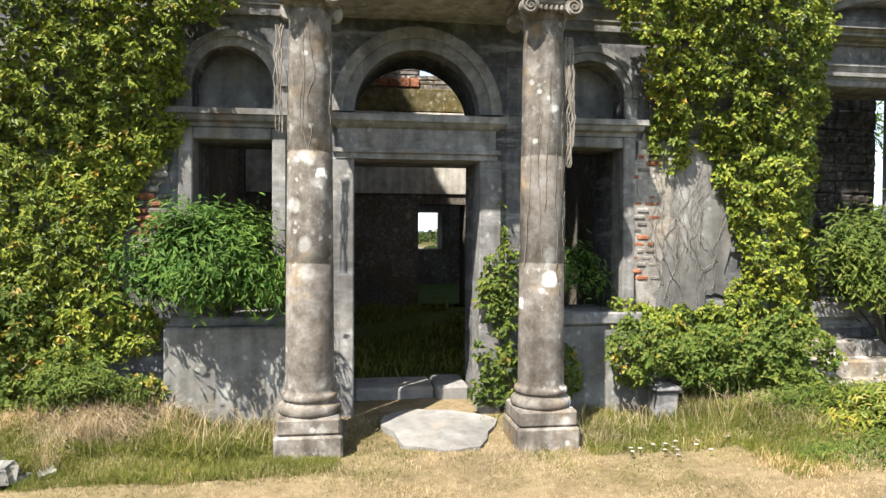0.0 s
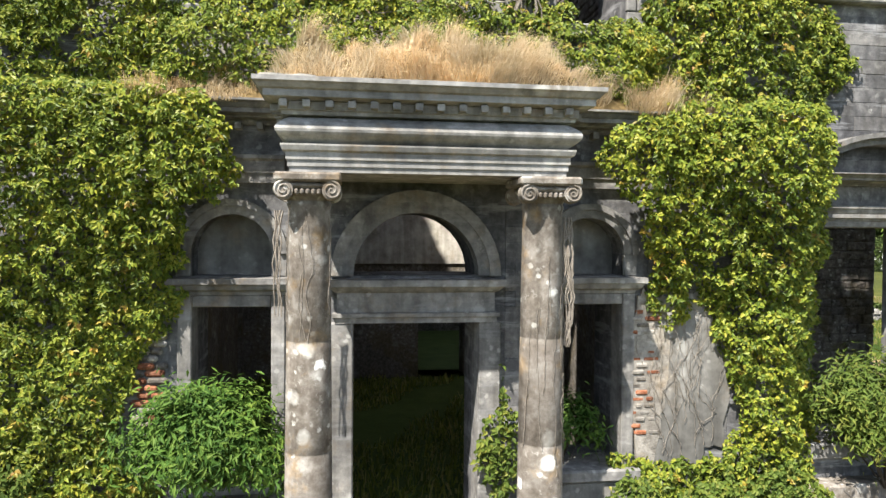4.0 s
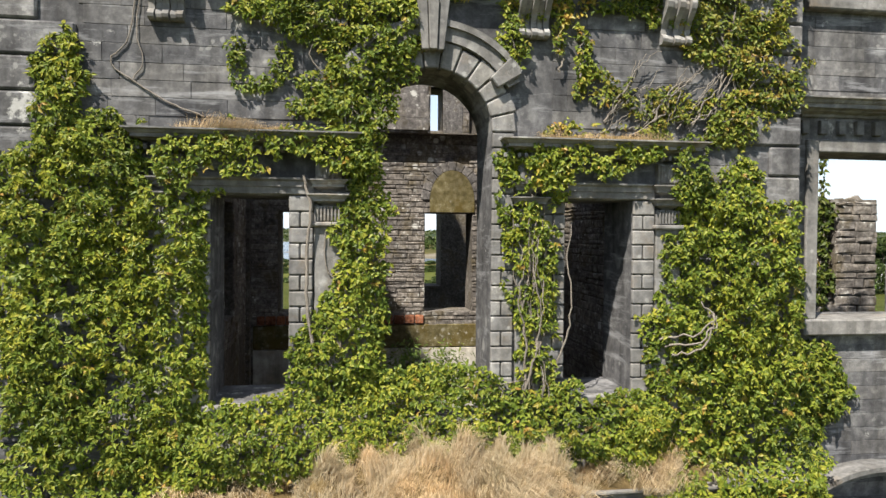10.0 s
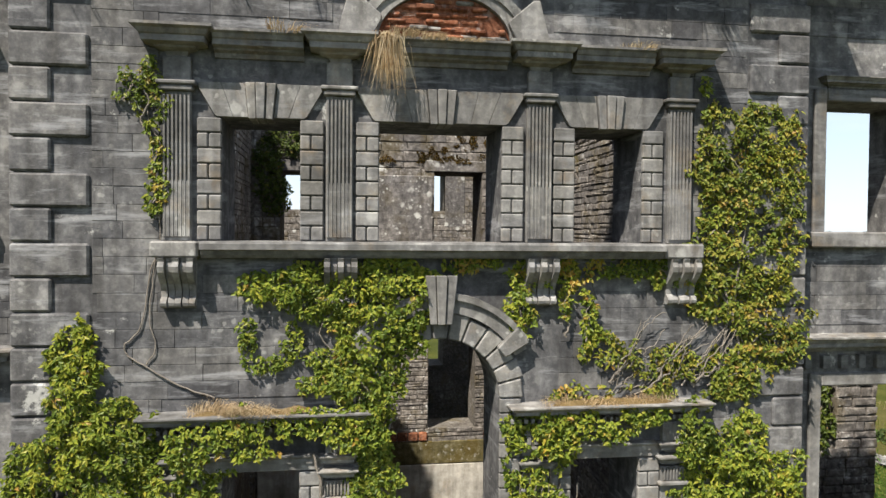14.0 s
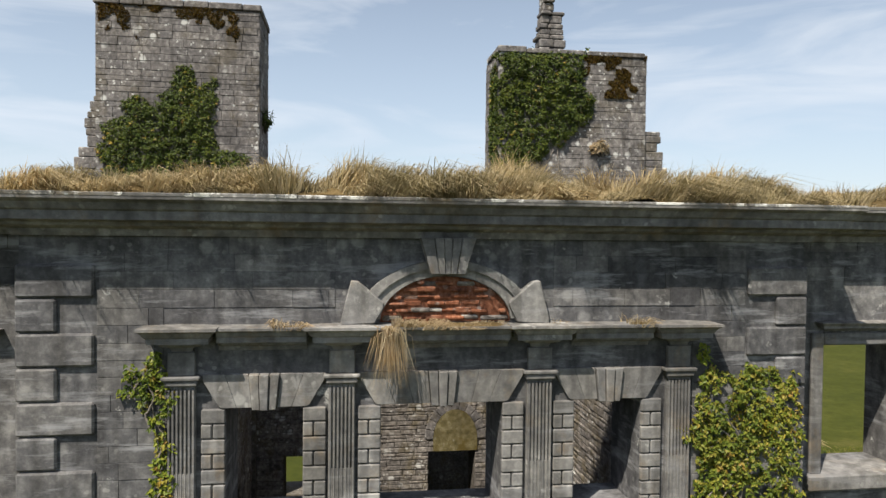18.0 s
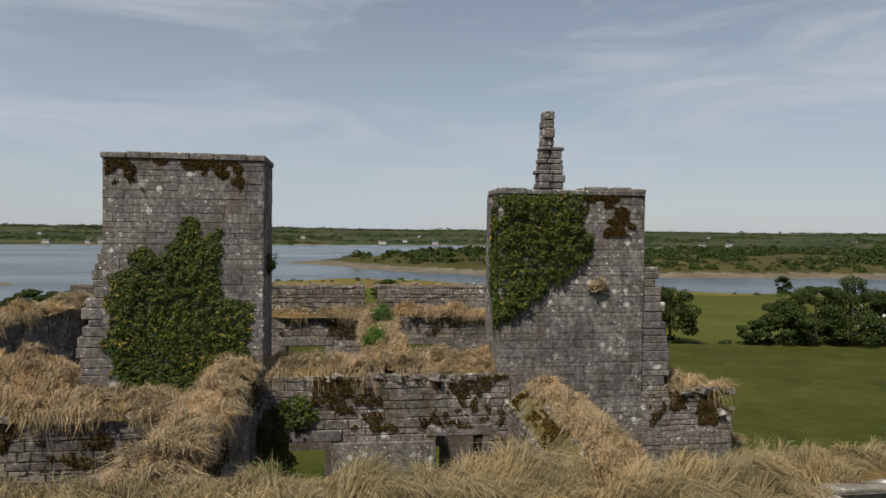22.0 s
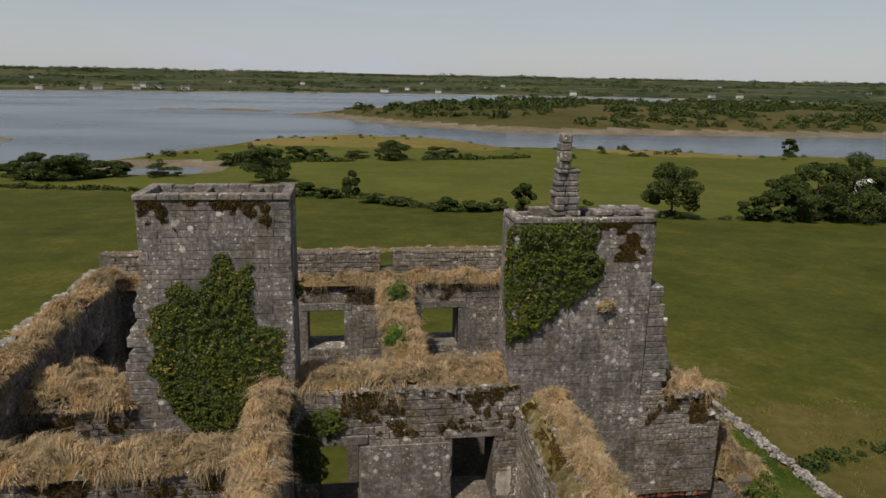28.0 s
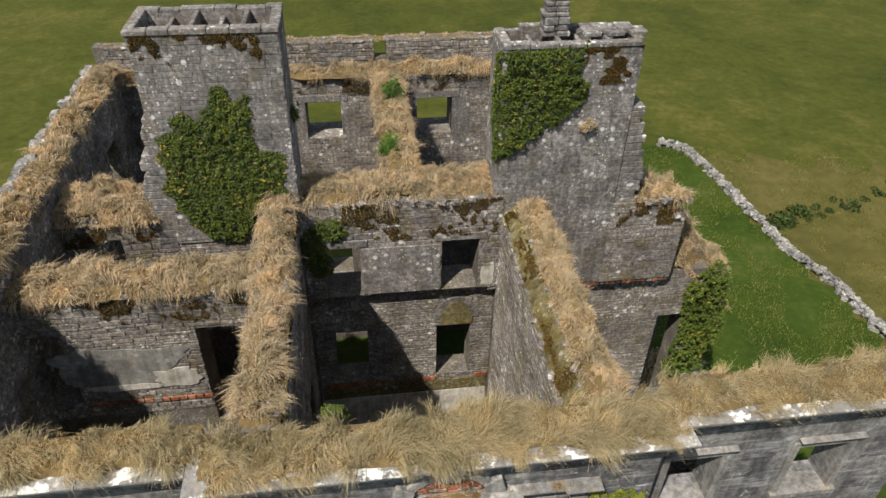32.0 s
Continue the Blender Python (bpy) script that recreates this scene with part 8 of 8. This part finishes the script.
stone_face(C2L, "front", KY + 0.35, (5.2, 12.8, 3.0, 10.4), [(10.45, 11.5, 0.2, 8.5), (11.9, 12.8, 10.1, 10.65)], (0.09, 0.18), (0.2, 0.6), RUBBLE, 0.024, 0.008, 0.012, 0.01, 12, 100, "stone", near=(9, 9))
stone_face(hall_right, "left", 4.1, (FI, KY, 4.0, 13.75), [], (0.06, 0.14), (0.2, 0.6), RUBBLE, 0.03, 0.009, 0.014, 0.014, 13, 100, "stone", top=lambda u: 13.72 - 0.95 * float(hall_fall(u)), near=(15, 11))
stone_face(hall_left, "right", -2.25, (FI, KY, 6.0, 14.7), [(14.0, 15.2, 6.6, 9.0)], (0.1, 0.2), (0.2, 0.6), RUBBLE, 0.030, 0.009, 0.014, 0.013, 14, 0, "stone")
stone_face(back, "front", 25.6, (-9.1, 10.0, 10.5, 14.9), BK, (0.14, 0.3), (0.25, 0.8), RUBBLE, 0.03, 0.006, 0.016, 0.014, 15, 150, "stone", near=(1, 13))
stone_face(parapet, "front", 26.5, (LX + 0.4, 8.4, 14.95, 15.95), [(0.65, 1.15, 15.2, 15.95)], (0.12, 0.25), (0.2, 0.6), RUBBLE, 0.05, 0.008, 0.02, 0.02, 16, 120, "stone", near=(1, 15.5))
stone_face(side_left, "right", LX + 0.9, (FI, 25.6, 10.5, 15.4), [(19.6, 20.8, 11.2, 13.6), (22.4, 23.6, 11.2, 13.6)], (0.14, 0.3), (0.25, 0.7), RUBBLE, 0.05, 0.01, 0.02, 0.02, 17, 0, "stone")
# chimneys: squared blocks, coursed
stone_face(chim1, "front", CH1[2], (CH1[0], CH1[1], 13.5, 19.7), [], (0.10, 0.24), (0.22, 0.75), CHIM, 0.018, 0.005, 0.008, 0.004, 18, 260, "block", near=(-3.9, 18.5))
stone_face(chim1, "right", CH1[1], (CH1[2], CH1[3], 13.5, 19.7), [], (0.18, 0.28), (0.35, 0.8), CHIM, 0.018, 0.005, 0.008, 0.004, 19, 40, "block", near=(17.5, 18))
stone_face(chim2, "front", CH2[2], (CH2[0], CH2[1], 10.7, 19.05), [], (0.10, 0.24), (0.22, 0.75), CHIM, 0.018, 0.005, 0.008, 0.004, 20, 280, "block", near=(6.8, 16.5))
stone_face(chim2, "left", CH2[0], (CH2[2], CH2[3], 13.5, 19.0), [], (0.18, 0.28), (0.35, 0.8), CHIM, 0.018, 0.005, 0.008, 0.004, 21, 0, "block")
# dressed lintels and relieving arch over the openings behind the hall
for xa, xb, z in ((-1.54, -0.42, 12.85), (2.2, 3.4, 12.9)):
    box("lintel", xa - 0.25, xb + 0.25, KY - 0.055, KY + 0.3, z, z + 0.28, CHIM, k_up, 0.02)
box("panel", -0.38, 2.15, KY - 0.05, KY + 0.1, 10.9, 12.8, CHIM, k_up, 0.02, "grey rendered panel between the windows")
stone_face(k_up, "front", KY - 0.05, (-0.38, 2.15, 10.92, 12.78), [], (0.22, 0.36), (0.35, 0.8), CHIM, 0.006, 0.001, 0.005, 0.003, 33, 40, "stone", near=(1, 12))
bm = bmesh.new()
vs = [(2.81 + 0.57 * math.cos(math.pi * i / 14), 9.22 + 0.76 * math.sin(math.pi * i / 14)) for i in range(15)]
add_prism(bm, [(2.24, 8.92), (3.38, 8.92)] + vs, KY + 0.29, KY + 0.4)
part("relieving_arch", bm, MOSSY, k_low, "mossy stone arch panel")
nv = 11
for i in range(nv):
    a0, a1 = math.pi * i / nv + 0.012, math.pi * (i + 1) / nv - 0.012
    pts = [(2.81 + rx * math.cos(a), 9.22 + rz * math.sin(a)) for rx, rz, a in ((0.575, 0.765, a0), (0.80, 0.98, a0), (0.80, 0.98, a1), (0.575, 0.765, a1))]
    prism("voussoir", pts, KY + 0.30, KY + 0.42, CHIM, k_low, 0.008)
rng = random.Random(31)
x = -2.0
while x < 4.0:
    w = rng.uniform(0.2, 0.3)
    if not (2.0 < x < 3.3):
        box("brick", x, x + w - 0.02, KY + 0.26 + rng.uniform(0, 0.03), KY + 0.42, 6.10, 6.32, BRICK if rng.random() < 0.7 else MOSSY, k_low, 0.02)
    x += w
box("mossy_band", -2.1, 4.05, KY + 0.30, KY + 0.4, 5.5, 6.08, MOSSY, k_low, 0.02)
x = 5.3
while x < 10.2:
    w = rng.uniform(0.12, 0.24)
    box("broken_brick", x, x + w - 0.02, KY + 0.03 + rng.uniform(0, 0.06), KY + 0.4, 10.46 + rng.uniform(0, 0.05), 10.645, BRICK if rng.random() < 0.6 else RUBBLE, C2L, 0.02)
    x += w
x = -8.0
while x < -5.0:
    w = rng.uniform(0.2, 0.26)
    box("brick", x, x + w - 0.02, 13.34, 13.5, 10.62, 10.76, BRICK if rng.random() < 0.7 else RUBBLE, room_left, 0.015)
    x += w
def patch(name, parent, cx, cz, rx, rz, y0, y1, mat, seed, label=""):
    """A sheet of render with a ragged outline."""
    ring = []
    for k in range(48):
        a = 2 * math.pi * k / 48
        q = 1 + 0.45 * noise.noise(Vector((1.6 * math.cos(a) + seed, 1.6 * math.sin(a), seed))) + 0.2 * noise.noise(Vector((5 * math.cos(a), 5 * math.sin(a), seed)))
        c, s_ = math.cos(a), math.sin(a)
        ring.append((cx + rx * q * math.copysign(abs(c) ** 0.7, c), cz + rz * q * math.copysign(abs(s_) ** 0.7, s_)))
    return prism(name, ring, y0, y1, mat, parent, 0.0, label)


patch("render_patch", room_left, -6.9, 12.05, 1.75, 0.75, 13.352, 13.45, GREYPLASTER, 3.0, "grey lime render")
patch("plaster_patch", room_left, -5.55, 11.55, 0.62, 0.33, 13.34, 13.45, PLASTER, 7.0, "patch of old white plaster")
patch("plaster_patch", room_left, -6.9, 11.3, 0.9, 0.12, 13.34, 13.45, PLASTER, 9.0, "patch of old white plaster")
patch("plaster_patch", k_up, 3.75, 11.4, 0.22, 0.5, KY - 0.035, KY + 0.05, PLASTER, 11.0, "patch of old white plaster")
# lintels of the back windows
for xa, xb in ((-2.22, -0.81), (2.28, 3.73)):
    box("lintel", xa - 0.3, xb + 0.3, 25.54, 25.9, 13.8, 14.1, CHIM, back, 0.02)
    box("jamb", xa - 0.55, xa, 25.56, 25.9, 11.6, 13.8, CHIM, back, 0.02)
    box("jamb", xb, xb + 0.75, 25.56, 25.9, 11.6, 13.8, CHIM, back, 0.02)
    box("sill", xa, xb, 25.585, 26.98, 12.1, 12.208, CHIM, back, 0.01)
# rendered pier with flaked brick at the right of the doorway
patch("render_patch", front, 4.15, 2.55, 0.52, 1.05, FY - 0.035, FY + 0.02, GREYPLASTER, 2.0, "grey cracked render")
patch("plaster_patch", front, 3.72, 2.55, 0.22, 0.85, FY - 0.042, FY + 0.01, LIME, 5.0, "rough lime plaster over brick")
for base, zlo, zhi, wide in ((3.56, 1.9, 3.35, 0.42), (-1.86, 2.15, 3.1, 0.34)):
    z, row = zlo, 0
    while z < zhi:
        x, end = base - 0.06 * (row % 2), base + wide * (0.55 + 0.6 * noise.noise(Vector((base, z * 2.2, 0.5))))
        while x < end:
            w = rng.uniform(0.10, 0.22)
            box("brick", x + 0.004, x + w - 0.004, FY - rng.uniform(0.038, 0.058), FY, z + 0.003, z + 0.073, BRICK if rng.random() < 0.42 else LIME if rng.random() < 0.6 else MORTAR, front, 0.022)
            x += w
        z += 0.077
        row += 1

# stump in the wing, faced with rough stone
stone_face(room_right, "front", 13.0, (5.2, RX - 1.0, 0.8, 9.1), STUMP, (0.12, 0.26), (0.2, 0.6), RUBBLE, 0.05, 0.01, 0.025, 0.02, 23, 60, "stone", near=(10.5, 8.5))

# broken stones along the wall tops
crown_rng = random.Random(77)
def loose(parent, x0, x1, y0, y1, z, n, s=(0.10, 0.26), mat=None):
    for k in range(n):
        q = crown_rng.uniform(*s)
        ob = fast_mesh("loose_stone", rock_verts(q, crown_rng.uniform(0, 6.3)), ROCK_F, mat or RUBBLE, parent)
        ob.location = (crown_rng.uniform(x0, x1), crown_rng.uniform(y0, y1), z + crown_rng.uniform(-0.06, 0.06))
loose(k_up, -2.1, 4.1, KY - 0.03, KY + 0.12, 14.42, 25)
loose(room_left, -9.0, -3.2, 13.36, 13.5, 14.52, 22)
for k in range(24):
    yy = FI + 0.3 + (KY - FI - 0.5) * k / 24
    loose(hall_right, 4.10, 4.2, yy, yy + 0.3, 13.74 - 0.9 * float(hall_fall(yy)), 1)
    if k % 2:
        loose(hall_right, 4.5, 4.62, yy, yy + 0.3, 14.05 - 0.48 * float(hall_fall(yy)), 1)
loose(C2B, 7.9, 10.25, KY + 0.0, KY + 0.2, 13.9, 14)
loose(C2B, 9.7, 10.3, KY + 0.0, KY + 1.2, 13.35, 8)
loose(side_left, LX - 0.02, LX + 0.2, FI, 25.6, 15.5, 110, (0.16, 0.34), mat=FIELDSTONE)
loose(back, -9.0, 8.6, 25.55, 25.7, 14.88, 38)
loose(parapet, -9.0, 8.4, 26.48, 27.0, 15.93, 33)
loose(room_right, 10.2, 10.85, 13.0, 13.9, 9.12, 8)
loose(C1B, -9.0, -6.2, KY + 0.08, KY + 0.22, 14.32, 14)
loose(hall_left, -2.36, -2.24, FI + 0.3, KY, 14.72, 18)

# cushions of brown moss under the grassy edges
def moss(parent, plane, at, u0, u1, v0, v1, n, seed, thr=0.05, size=(0.025, 0.06)):
    u, v = NP.uniform(u0, u1, n), NP.uniform(v0, v1, n)
    q = np.stack([u, v, np.full(n, seed)], 1)
    f = fbm(q, 1.3, seed) + 0.6 * fbm(q, 4.0, seed + 2) + 0.25 * ((v - v0) / (v1 - v0) - 0.5)
    k = f > thr
    u, v, f = u[k], v[k], f[k]
    w = 0.012 + (f - thr).clip(0, 0.3) * 0.12 * NP.uniform(0.5, 1.0, len(u))
    pos = place(np.stack([u, v, w], 1), plane, at)
    nrm = np.tile(place(np.array([[0.0, 0.0, 1.0]]), plane, 0.0), (len(pos), 1))
    leaf_cloud("moss", pos, nrm, NP.uniform(*size, len(pos)), MOSS, parent, "slim", wild=0.5)


moss(chim1, "front", CH1[2] - 0.01, -5.7, -2.1, 18.95, 19.75, 8000, 2.0, 0.2)
moss(chim2, "front", CH2[2] - 0.01, 5.9, 7.66, 18.0, 19.1, 8000, 5.0, 0.08)
moss(k_up, "front", KY - 0.035, -0.9, 4.05, 13.1, 14.45, 14000, 8.0, 0.16)
moss(room_left, "front", 13.36, -9.0, -3.2, 13.6, 14.55, 11000, 11.0, 0.12)
moss(back, "front", 25.56, -6.0, 8.5, 14.1, 14.9, 9000, 14.0, 0.05, (0.04, 0.08))
moss(C2B, "front", KY + 0.02, 7.9, 10.2, 13.0, 13.9, 5000, 17.0, 0.08)
moss(C1B, "front", KY + 0.07, -9.0, -6.3, 13.4, 14.35, 5000, 20.0, 0.08)
moss(hall_left, "right", -2.22, FI, KY, 13.9, 14.7, 8000, 23.0, 0.05)

# moss on the broken slope of the hall's right wall
n = 9000
my = NP.uniform(FI + 0.2, KY - 0.1, n)
mt = NP.uniform(0, 1, n)
mq = np.stack([my, mt * 1.6, np.full(n, 4.0)], 1)
mk = fbm(mq, 1.1, 3.0) + 0.6 * fbm(mq, 3.5, 1.0) > 0.0
my, mt = my[mk], mt[mk]
mf = hall_fall(my)
mpos = np.stack([4.12 + (0.34 + 0.10 * mf) * mt, my, 13.78 - 0.93 * mf + (0.30 + 0.34 * mf) * mt], 1)
leaf_cloud("moss", mpos, np.tile([-0.85, 0.0, 0.5], (len(my), 1)), NP.uniform(0.03, 0.07, len(my)), MOSS, hall_right, "slim", wild=0.5)
